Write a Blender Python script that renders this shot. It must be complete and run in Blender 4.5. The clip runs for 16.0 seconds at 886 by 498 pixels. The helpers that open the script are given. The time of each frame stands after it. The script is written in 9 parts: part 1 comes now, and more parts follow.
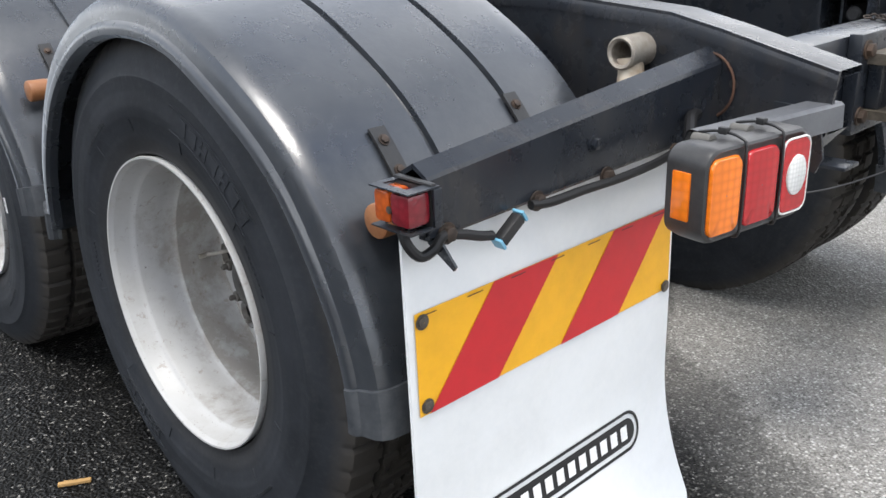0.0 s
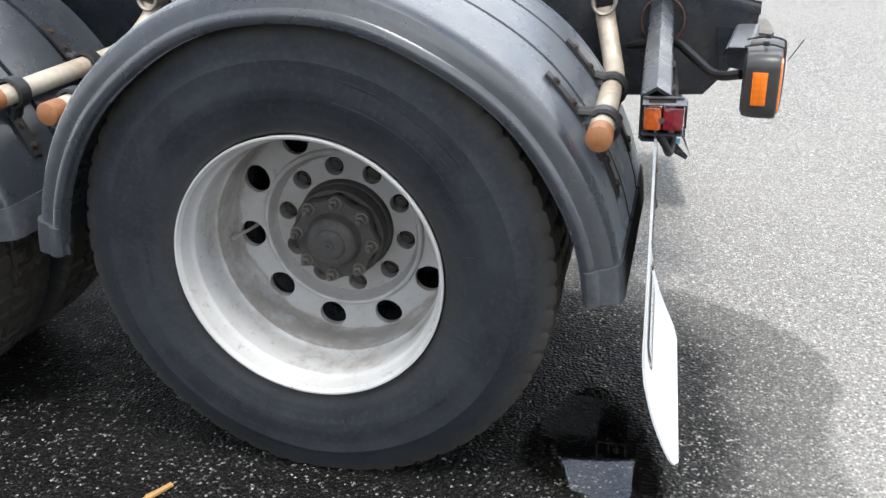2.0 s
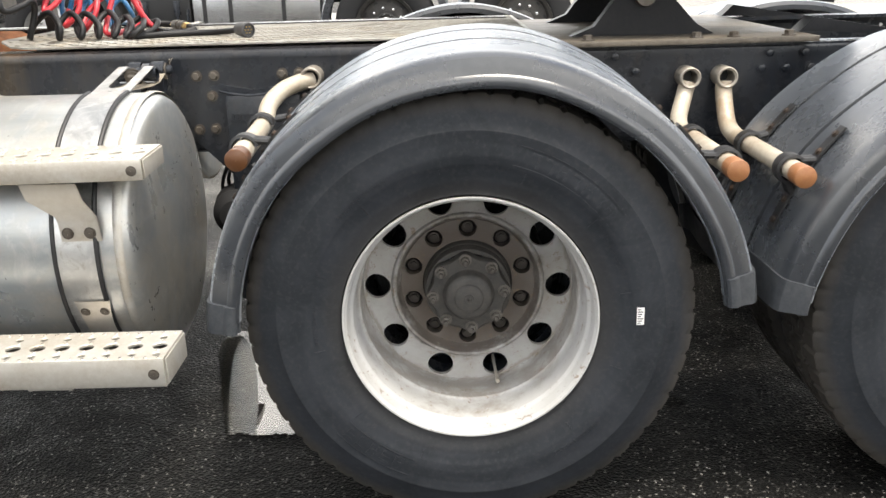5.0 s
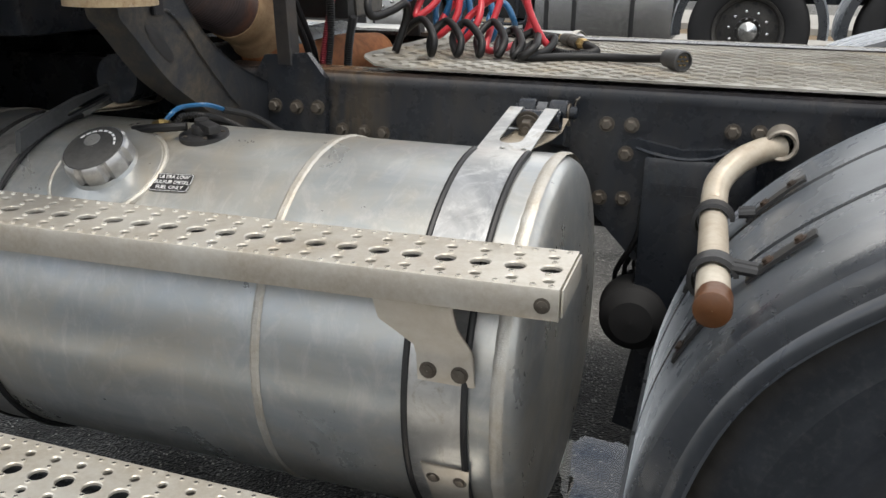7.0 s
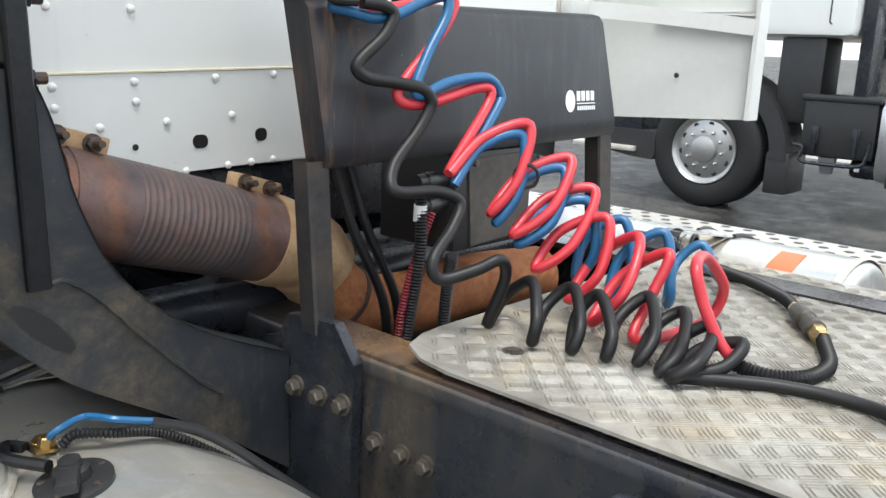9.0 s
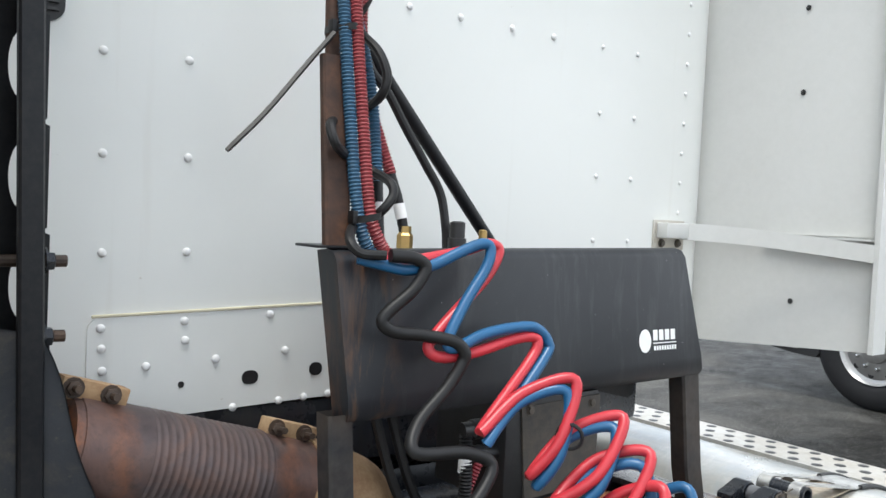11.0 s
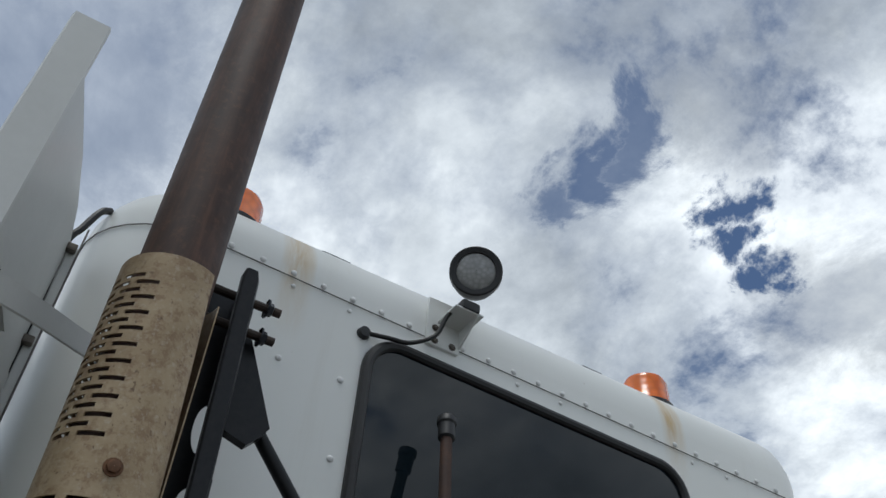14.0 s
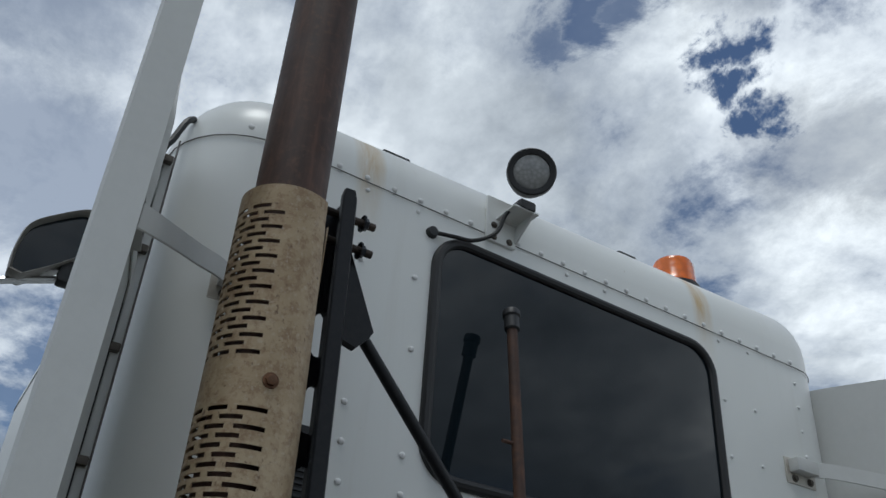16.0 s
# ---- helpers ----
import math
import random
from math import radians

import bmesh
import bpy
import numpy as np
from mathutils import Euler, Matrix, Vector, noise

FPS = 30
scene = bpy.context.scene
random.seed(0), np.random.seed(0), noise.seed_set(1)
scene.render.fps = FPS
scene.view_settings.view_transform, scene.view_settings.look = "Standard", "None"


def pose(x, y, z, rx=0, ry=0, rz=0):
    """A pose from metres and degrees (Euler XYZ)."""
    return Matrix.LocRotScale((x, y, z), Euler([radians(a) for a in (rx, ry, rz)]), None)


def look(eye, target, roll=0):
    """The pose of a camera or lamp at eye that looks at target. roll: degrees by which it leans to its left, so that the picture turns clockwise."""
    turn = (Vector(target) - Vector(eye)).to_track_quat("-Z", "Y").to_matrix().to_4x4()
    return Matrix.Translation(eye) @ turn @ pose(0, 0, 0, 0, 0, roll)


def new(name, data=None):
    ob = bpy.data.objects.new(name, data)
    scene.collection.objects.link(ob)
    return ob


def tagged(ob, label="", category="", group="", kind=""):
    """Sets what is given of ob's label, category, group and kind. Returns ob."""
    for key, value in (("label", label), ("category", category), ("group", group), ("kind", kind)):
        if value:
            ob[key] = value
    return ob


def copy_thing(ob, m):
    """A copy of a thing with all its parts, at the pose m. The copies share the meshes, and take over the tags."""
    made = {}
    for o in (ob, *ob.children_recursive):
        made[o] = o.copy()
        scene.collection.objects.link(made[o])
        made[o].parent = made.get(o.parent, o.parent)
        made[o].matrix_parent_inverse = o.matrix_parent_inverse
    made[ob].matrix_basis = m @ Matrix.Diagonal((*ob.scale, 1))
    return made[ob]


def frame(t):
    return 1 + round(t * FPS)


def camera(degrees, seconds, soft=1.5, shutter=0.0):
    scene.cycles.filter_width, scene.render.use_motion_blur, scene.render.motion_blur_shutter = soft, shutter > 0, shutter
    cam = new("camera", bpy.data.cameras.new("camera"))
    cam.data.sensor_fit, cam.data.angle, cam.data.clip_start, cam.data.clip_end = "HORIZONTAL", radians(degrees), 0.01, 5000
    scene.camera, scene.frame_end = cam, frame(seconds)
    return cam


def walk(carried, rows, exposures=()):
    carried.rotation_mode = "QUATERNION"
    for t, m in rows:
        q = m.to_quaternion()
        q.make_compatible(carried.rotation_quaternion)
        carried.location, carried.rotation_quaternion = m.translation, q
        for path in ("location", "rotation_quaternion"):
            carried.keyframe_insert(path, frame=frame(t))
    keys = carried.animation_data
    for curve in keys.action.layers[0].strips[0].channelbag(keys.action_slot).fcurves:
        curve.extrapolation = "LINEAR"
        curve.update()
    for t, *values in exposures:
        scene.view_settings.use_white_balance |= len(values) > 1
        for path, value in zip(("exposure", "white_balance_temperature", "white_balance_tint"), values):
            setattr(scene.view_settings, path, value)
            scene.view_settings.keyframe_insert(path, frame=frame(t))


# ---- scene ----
cam = camera(53.7, 16.0)
PATH = [
    (0, (2.775, -0.921, 1.188), (1.403, 0.346, 0.47), -2.1),
    (0.5, (2.613, -1.196, 1.227), (1.484, 0.27, 0.469), -2.1),
    (1, (2.473, -1.489, 1.249), (1.548, 0.074, 0.412), -2.1),
    (1.5, (2.242, -1.627, 1.242), (1.531, 0.012, 0.341), -1.9),
    (2, (1.976, -1.762, 1.273), (1.528, 0.006, 0.454), -2.1),
    (2.5, (1.7, -1.931, 1.284), (1.476, -0.056, 0.626), -2.0),
    (3, (1.387, -1.972, 1.242), (1.261, -0.075, 0.621), -1.8),
    (3.5, (1.051, -2.034, 1.272), (0.991, -0.142, 0.626), -1.7),
    (4, (0.714, -2.105, 1.258), (0.688, -0.211, 0.617), -1.7),
    (4.5, (0.351, -2.053, 1.264), (0.33, -0.16, 0.621), -1.7),
    (5, (-0.045, -2.09, 1.278), (-0.059, -0.189, 0.654), -1.6),
    (5.2, (-0.182, -2.111, 1.302), (-0.211, -0.21, 0.68), -1.6),
    (7.3, (-0.475, -1.162, 1.318), (-1.223, 0.58, 0.68), 0.8),
    (7.5, (-0.43, -1.056, 1.342), (-1.252, 0.654, 0.709), 0.9),
    (8, (-0.415, -0.821, 1.373), (-1.469, 0.762, 0.753), 1.5),
    (8.5, (-0.464, -0.59, 1.436), (-1.666, 0.903, 0.865), 1.9),
    (8.9, (-0.499, -0.413, 1.493), (-1.767, 1.047, 0.984), 1.7),
    (9, (-0.496, -0.388, 1.507), (-1.788, 1.069, 1.05), 2.3),
    (9.2, (-0.492, -0.316, 1.538), (-1.833, 1.114, 1.143), 2.4),
    (11.3, (-0.417, -0.192, 1.627), (-2.03, 0.988, 1.565), 3.0),
    (11.5, (-0.409, -0.198, 1.634), (-2.034, 0.967, 1.587), 3.1),
    (12, (-0.396, -0.22, 1.649), (-2.044, 0.895, 1.851), 3.2),
    (12.5, (-0.382, -0.225, 1.652), (-1.994, 0.8, 2.244), 3.5),
    (12.7, (-0.39, -0.236, 1.652), (-1.959, 0.754, 2.399), 3.4),
    (13, (-0.386, -0.234, 1.657), (-1.889, 0.678, 2.611), 3.9),
    (13.5, (-0.401, -0.234, 1.651), (-1.765, 0.546, 2.888), 4.4),
    (14, (-0.42, -0.239, 1.661), (-1.719, 0.466, 3.009), 5.0),
    (14.5, (-0.407, -0.248, 1.708), (-1.7, 0.427, 3.076), 5.4),
    (15, (-0.38, -0.273, 1.713), (-1.688, 0.4, 3.068), 5.3),
    (15.5, (-0.365, -0.33, 1.697), (-1.754, 0.4, 2.937), 5.1),
    (16, (-0.339, -0.478, 1.659), (-1.8, 0.373, 2.727), 4.0),
]
EXPOSURE = [(0.0,1.15,6450,10),(2.5,1.5,6400,9),(4.0,1.75,6600,9),(4.6,1.85,6900,9),(5.2,1.6,7200,10),(7.5,0.74,6700,8),(8.5,1.3,6500,6),(9.2,1.4,6450,7),(11.5,1.05,6400,7),(12.0,1.1,6400,7),(12.5,0.7,6350,7),(13.0,0.1,6200,6),(13.5,-0.25,6150,6),(14.5,-0.68,6050,5),(15.0,-0.86,6000,5),(15.5,-0.80,6000,5),(16.0,-0.66,6000,5)]
walk(cam, [(t, look(eye, target, roll)) for t, eye, target, roll in PATH], EXPOSURE)

# ---- world and light ----
SUN_DIR = Vector((-0.20, 0.20, -0.95)).normalized()
sun = new("sun", bpy.data.lights.new("sun", "SUN"))
sun.data.energy, sun.data.angle, sun.data.color = 1.5, radians(18.0), (1.0, 0.96, 0.90)
sun.matrix_world = look((0, 0, 30), Vector((0, 0, 30)) + SUN_DIR)
world = bpy.data.worlds.new("sky")
scene.world = world
world.use_nodes = True


def sky_nodes():
    nt = world.node_tree
    nt.nodes.clear()
    n, l = nt.nodes.new, nt.links.new
    out, bg = n("ShaderNodeOutputWorld"), n("ShaderNodeBackground")
    sky = n("ShaderNodeTexSky")
    sky.sky_type, sky.sun_disc = "NISHITA", False
    sky.sun_elevation = math.asin(-SUN_DIR.z)
    sky.sun_rotation = math.atan2(-SUN_DIR.x, -SUN_DIR.y)
    geo = n("ShaderNodeTexCoord")
    sep = n("ShaderNodeSeparateXYZ")
    l(geo.outputs["Generated"], sep.inputs[0])
    # flatten the dome so that clouds shrink towards the horizon
    zz = n("ShaderNodeMath"); zz.operation = "ADD"; zz.inputs[1].default_value = 0.22
    l(sep.outputs["Z"], zz.inputs[0])
    zc = n("ShaderNodeMath"); zc.operation = "MAXIMUM"; zc.inputs[1].default_value = 0.12
    l(zz.outputs[0], zc.inputs[0])
    dx = n("ShaderNodeMath"); dx.operation = "DIVIDE"; l(sep.outputs["X"], dx.inputs[0]); l(zc.outputs[0], dx.inputs[1])
    dy = n("ShaderNodeMath"); dy.operation = "DIVIDE"; l(sep.outputs["Y"], dy.inputs[0]); l(zc.outputs[0], dy.inputs[1])
    com = n("ShaderNodeCombineXYZ"); l(dx.outputs[0], com.inputs[0]); l(dy.outputs[0], com.inputs[1])
    com.inputs[2].default_value = 3.7
    flat = n("ShaderNodeCombineXYZ"); l(dx.outputs[0], flat.inputs[0]); l(dy.outputs[0], flat.inputs[1])

    def cloud(scale, detail, rough, dist):
        t = n("ShaderNodeTexNoise")
        t.inputs["Scale"].default_value, t.inputs["Detail"].default_value = scale, detail
        t.inputs["Roughness"].default_value, t.inputs["Distortion"].default_value = rough, dist
        l(com.outputs[0], t.inputs["Vector"])
        return t

    def ramp(src, stops):
        r = n("ShaderNodeValToRGB")
        e = r.color_ramp.elements
        while len(e) < len(stops):
            e.new(0.5)
        for el, (p, c) in zip(e, stops):
            el.position, el.color = p, (*c, 1)
        l(src, r.inputs[0])
        return r
    cover = ramp(cloud(1.75, 12, 0.62, 0.15).outputs["Fac"], [(0.395, (0.10, 0.10, 0.10)), (0.450, (0.66, 0.66, 0.66)), (0.53, (1, 1, 1))])
    body = ramp(cloud(1.15, 12, 0.62, 0.2).outputs["Fac"], [(0.36, (0.30, 0.32, 0.355)), (0.45, (0.56, 0.59, 0.64)), (0.53, (0.90, 0.925, 0.965)), (0.60, (1.42, 1.425, 1.435))])
    # ragged holes in the cloud and two grey banks, in the flattened dome's plane
    warp = n("ShaderNodeVectorMath"); warp.operation = "MULTIPLY_ADD"
    l(cloud(5.5, 9, 0.68, 0.3).outputs["Color"], warp.inputs[0])
    warp.inputs[1].default_value = (0.30, 0.30, 0.0)
    lift = n("ShaderNodeVectorMath"); lift.operation = "SUBTRACT"
    l(flat.outputs[0], lift.inputs[0]); lift.inputs[1].default_value = (0.15, 0.15, 0.0)
    l(lift.outputs[0], warp.inputs[2])

    def blobs(spots):
        total = None
        for px, py, r, top in spots:
            far = n("ShaderNodeVectorMath"); far.operation = "DISTANCE"
            l(warp.outputs[0], far.inputs[0]); far.inputs[1].default_value = (px, py, 0)
            near = n("ShaderNodeMapRange"); near.interpolation_type = "SMOOTHSTEP"
            l(far.outputs["Value"], near.inputs["Value"])
            near.inputs["From Min"].default_value, near.inputs["From Max"].default_value = r * 0.45, r * 1.35
            near.inputs["To Min"].default_value, near.inputs["To Max"].default_value = top, 0.0
            if total is None:
                total = near.outputs[0]
            else:
                most = n("ShaderNodeMath"); most.operation = "MAXIMUM"
                l(total, most.inputs[0]); l(near.outputs[0], most.inputs[1])
                total = most.outputs[0]
        return total
    holes = blobs([(-0.58, 0.425, 0.045, 0.75), (-0.515, 0.463, 0.055, 0.9), (-0.45, 0.482, 0.05, 0.85), (-0.465, 0.63, 0.04, 1.0), (-0.505, 0.69, 0.04, 1.0), (-0.525, 0.765, 0.035, 1.0), (-1.12, 0.02, 0.22, 0.7), (-0.78, -0.10, 0.22, 0.6)])
    banks = blobs([(-0.36, 0.56, 0.09, 0.5), (-0.50, 0.87, 0.12, 0.6)])
    gain = n("ShaderNodeMix"); gain.data_type = "RGBA"; gain.blend_type = "MULTIPLY"
    gain.inputs["Factor"].default_value = 1.0
    l(sky.outputs[0], gain.inputs["A"])
    gain.inputs["B"].default_value = (0.085, 0.088, 0.096, 1)
    shade = n("ShaderNodeMix"); shade.data_type = "RGBA"
    l(banks, shade.inputs["Factor"]); l(body.outputs[0], shade.inputs["A"]); shade.inputs["B"].default_value = (0.34, 0.36, 0.40, 1)
    rest = n("ShaderNodeMath"); rest.operation = "SUBTRACT"; rest.inputs[0].default_value = 1.0
    l(holes, rest.inputs[1])
    thick = n("ShaderNodeMath"); thick.operation = "MULTIPLY"
    l(cover.outputs[0], thick.inputs[0]); l(rest.outputs[0], thick.inputs[1])
    mix = n("ShaderNodeMix"); mix.data_type = "RGBA"
    l(thick.outputs[0], mix.inputs["Factor"]); l(gain.outputs["Result"], mix.inputs["A"]); l(shade.outputs["Result"], mix.inputs["B"])
    l(mix.outputs["Result"], bg.inputs["Color"])
    bg.inputs["Strength"].default_value = 1.15
    l(bg.outputs[0], out.inputs[0])


sky_nodes()

# ---- materials ----


class Nodes:
    """A node material with a principled shader, built up by short calls."""

    def __init__(self, name, rough=0.5, metal=0.0, spec=0.5):
        self.mat = bpy.data.materials.new(name)
        self.mat.use_nodes = True
        self.nt = self.mat.node_tree
        self.bsdf = self.nt.nodes["Principled BSDF"]
        self.bsdf.inputs["Roughness"].default_value = rough
        self.bsdf.inputs["Metallic"].default_value = metal
        self.bsdf.inputs["Specular IOR Level"].default_value = spec
        self.coord = self.nt.nodes.new("ShaderNodeTexCoord").outputs["Object"]

    def n(self, kind):
        return self.nt.nodes.new(kind)

    def l(self, a, b):
        self.nt.links.new(a, b)

    def scaled(self, sx, sy, sz, coord=None):
        m = self.n("ShaderNodeMapping")
        m.inputs["Scale"].default_value = (sx, sy, sz)
        self.l(coord or self.coord, m.inputs[0])
        return m.outputs[0]

    def noise(self, scale, detail=6, rough=0.6, dist=0.0, coord=None):
        t = self.n("ShaderNodeTexNoise")
        t.inputs["Scale"].default_value, t.inputs["Detail"].default_value = scale, detail
        t.inputs["Roughness"].default_value, t.inputs["Distortion"].default_value = rough, dist
        self.l(coord or self.coord, t.inputs["Vector"])
        return t.outputs["Fac"]

    def voronoi(self, scale, coord=None, out="Distance", feature="F1"):
        t = self.n("ShaderNodeTexVoronoi")
        t.feature = feature
        t.inputs["Scale"].default_value = scale
        self.l(coord or self.coord, t.inputs["Vector"])
        return t.outputs[out]

    def ramp(self, src, *stops):
        r = self.n("ShaderNodeValToRGB")
        e = r.color_ramp.elements
        while len(e) < len(stops):
            e.new(0.5)
        for el, (p, c) in zip(e, stops):
            el.position = p
            el.color = (*c, 1) if isinstance(c, tuple) else (c, c, c, 1)
        self.l(src, r.inputs[0])
        return r.outputs[0]

    def mix(self, fac, a, b, blend="MIX"):
        m = self.n("ShaderNodeMix")
        m.data_type, m.blend_type = "RGBA", blend
        for sock, v in (("Factor", fac), ("A", a), ("B", b)):
            s = m.inputs[sock]
            if isinstance(v, bpy.types.NodeSocket):
                self.l(v, s)
            elif isinstance(v, tuple):
                s.default_value = (*v, 1)
            else:
                s.default_value = v if sock == "Factor" else (v, v, v, 1)
        return m.outputs["Result"]

    def math(self, op, a, b=0.0, clamp=False):
        m = self.n("ShaderNodeMath")
        m.operation, m.use_clamp = op, clamp
        for i, v in enumerate((a, b)):
            if isinstance(v, bpy.types.NodeSocket):
                self.l(v, m.inputs[i])
            else:
                m.inputs[i].default_value = v
        return m.outputs[0]

    def color(self, src):
        if isinstance(src, tuple):
            self.bsdf.inputs["Base Color"].default_value = (*src, 1)
        else:
            self.l(src, self.bsdf.inputs["Base Color"])
        return self

    def rough(self, src):
        self.l(src, self.bsdf.inputs["Roughness"])
        return self

    def bump(self, src, strength, dist=0.002):
        b = self.n("ShaderNodeBump")
        b.inputs["Strength"].default_value, b.inputs["Distance"].default_value = strength, dist
        self.l(src, b.inputs["Height"])
        old = self.bsdf.inputs["Normal"].links
        if old:
            self.l(old[0].from_socket, b.inputs["Normal"])
        self.l(b.outputs[0], self.bsdf.inputs["Normal"])
        return self


def worn(name, base, dark, light, rough=0.5, metal=0.0, big=3.0, fine=60.0, bump=0.15, stain=0.5, bdist=0.002, spec=0.5):
    """A painted or plain surface with broad stains, fine grain and slight relief."""
    m = Nodes(name, rough, metal, spec)
    a = m.ramp(m.noise(big, 5, 0.6, 0.6), (0.35, 0.0), (0.70, 1.0))
    b = m.ramp(m.noise(fine, 4, 0.7), (0.35, 0.0), (0.72, 1.0))
    c = m.mix(m.math("MULTIPLY", a, stain), base, dark)
    c = m.mix(m.math("MULTIPLY", b, stain * 0.5), c, light)
    m.color(c)
    r = m.math("ADD", m.math("MULTIPLY", m.noise(big * 4, 5), 0.3), rough - 0.15, True)
    m.rough(r)
    m.bump(m.noise(fine * 2, 3), bump, bdist)
    return m.mat


def mat_rubber():
    m = Nodes("tyre_rubber", 0.66, 0, 0.28)
    dust = m.ramp(m.noise(7, 6, 0.65, 0.8), (0.35, 0.0), (0.75, 1.0))
    c = m.mix(dust, (0.0115, 0.0137, 0.0172), (0.028, 0.0315, 0.038))
    c = m.mix(m.ramp(m.noise(90, 3), (0.5, 0.0), (0.8, 0.5)), c, (0.042, 0.043, 0.045))
    sep = m.n("ShaderNodeSeparateXYZ")
    m.l(m.coord, sep.inputs[0])
    rad = m.math("SQRT", m.math("ADD", m.math("MULTIPLY", sep.outputs[0], sep.outputs[0]), m.math("MULTIPLY", sep.outputs[2], sep.outputs[2])))
    rim_dust = m.ramp(m.math("ADD", rad, m.math("MULTIPLY", m.noise(14, 4), 0.03)), (0.30, 0.35), (0.36, 0.0), (0.49, 0.0), (0.53, 0.8))
    c = m.mix(rim_dust, c, (0.055, 0.048, 0.040))
    m.color(c)
    rings = m.math("SINE", m.math("MULTIPLY", rad, 330.0))
    m.bump(rings, 0.10, 0.001)
    m.bump(m.noise(220, 3), 0.12, 0.001)
    return m.mat


def mat_asphalt():
    m = Nodes("asphalt", 0.85, 0, 0.2)
    chips = m.voronoi(125, out="Color")
    size = m.voronoi(125)
    fine = m.voronoi(310, out="Color")
    hsv = m.n("ShaderNodeSeparateColor")
    m.l(chips, hsv.inputs[0])
    hs2 = m.n("ShaderNodeSeparateColor")
    m.l(fine, hs2.inputs[0])
    tone = m.ramp(hsv.outputs[0], (0.0, (0.10, 0.098, 0.092)), (0.40, (0.215, 0.21, 0.198)), (0.75, (0.35, 0.342, 0.323)), (1.0, (0.58, 0.57, 0.545)))
    sand = m.ramp(hs2.outputs[0], (0.0, (0.12, 0.117, 0.11)), (1.0, (0.34, 0.33, 0.31)))
    binder = m.ramp(size, (0.30, 0.0), (0.62, 1.0))
    dry = m.mix(binder, tone, sand)
    dry = m.mix(m.ramp(m.noise(0.9, 6, 0.6, 0.4), (0.35, 0.0), (0.7, 0.35)), dry, (0.30, 0.29, 0.27))
    grit = m.n("ShaderNodeSeparateColor")
    m.l(m.voronoi(175, out="Color"), grit.inputs[0])
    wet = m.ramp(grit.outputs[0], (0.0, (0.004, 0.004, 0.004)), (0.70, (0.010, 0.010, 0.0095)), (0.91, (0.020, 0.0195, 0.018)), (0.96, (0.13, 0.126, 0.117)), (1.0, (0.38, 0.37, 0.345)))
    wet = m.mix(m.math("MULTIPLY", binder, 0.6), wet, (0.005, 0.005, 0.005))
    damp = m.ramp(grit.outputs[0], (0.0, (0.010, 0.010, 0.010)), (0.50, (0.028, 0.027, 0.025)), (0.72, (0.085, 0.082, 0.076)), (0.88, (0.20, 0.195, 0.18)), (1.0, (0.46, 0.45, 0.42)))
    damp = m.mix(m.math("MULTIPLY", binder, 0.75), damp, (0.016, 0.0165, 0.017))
    # the wet stretch lies under the truck and along its side, with a ragged edge
    sep = m.n("ShaderNodeSeparateXYZ")
    m.l(m.coord, sep.inputs[0])
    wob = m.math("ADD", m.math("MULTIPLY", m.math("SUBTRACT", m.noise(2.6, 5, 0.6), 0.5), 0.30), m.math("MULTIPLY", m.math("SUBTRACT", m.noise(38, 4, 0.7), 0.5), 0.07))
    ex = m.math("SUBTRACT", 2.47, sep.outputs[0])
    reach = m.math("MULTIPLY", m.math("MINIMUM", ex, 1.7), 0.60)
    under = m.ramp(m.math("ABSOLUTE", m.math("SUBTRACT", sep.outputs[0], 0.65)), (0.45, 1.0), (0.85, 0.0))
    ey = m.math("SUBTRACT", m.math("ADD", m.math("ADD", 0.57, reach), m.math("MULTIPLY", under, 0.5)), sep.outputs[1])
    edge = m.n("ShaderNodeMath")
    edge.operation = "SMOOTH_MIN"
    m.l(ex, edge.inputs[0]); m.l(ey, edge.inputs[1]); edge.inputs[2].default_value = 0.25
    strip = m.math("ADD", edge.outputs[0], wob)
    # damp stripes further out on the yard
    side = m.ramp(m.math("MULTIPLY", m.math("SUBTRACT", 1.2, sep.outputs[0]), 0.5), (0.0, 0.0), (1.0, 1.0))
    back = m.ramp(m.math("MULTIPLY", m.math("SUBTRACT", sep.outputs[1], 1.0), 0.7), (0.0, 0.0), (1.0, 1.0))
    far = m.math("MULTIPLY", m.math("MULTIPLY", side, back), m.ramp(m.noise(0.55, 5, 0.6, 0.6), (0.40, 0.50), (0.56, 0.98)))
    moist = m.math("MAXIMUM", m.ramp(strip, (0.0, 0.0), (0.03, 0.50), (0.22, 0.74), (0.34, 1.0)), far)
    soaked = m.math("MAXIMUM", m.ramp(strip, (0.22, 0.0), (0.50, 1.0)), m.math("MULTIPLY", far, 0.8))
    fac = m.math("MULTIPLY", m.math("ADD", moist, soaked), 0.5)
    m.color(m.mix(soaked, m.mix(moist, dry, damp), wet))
    film = m.ramp(m.noise(5, 5, 0.65), (0.38, 0.52), (0.66, 0.28))
    m.rough(m.mix(fac, 0.88, film))
    m.bsdf.inputs["Specular IOR Level"].default_value = 0.11
    m.bump(size, 0.9, 0.005)
    m.bump(m.noise(60, 4), 0.15, 0.002)
    return m.mat


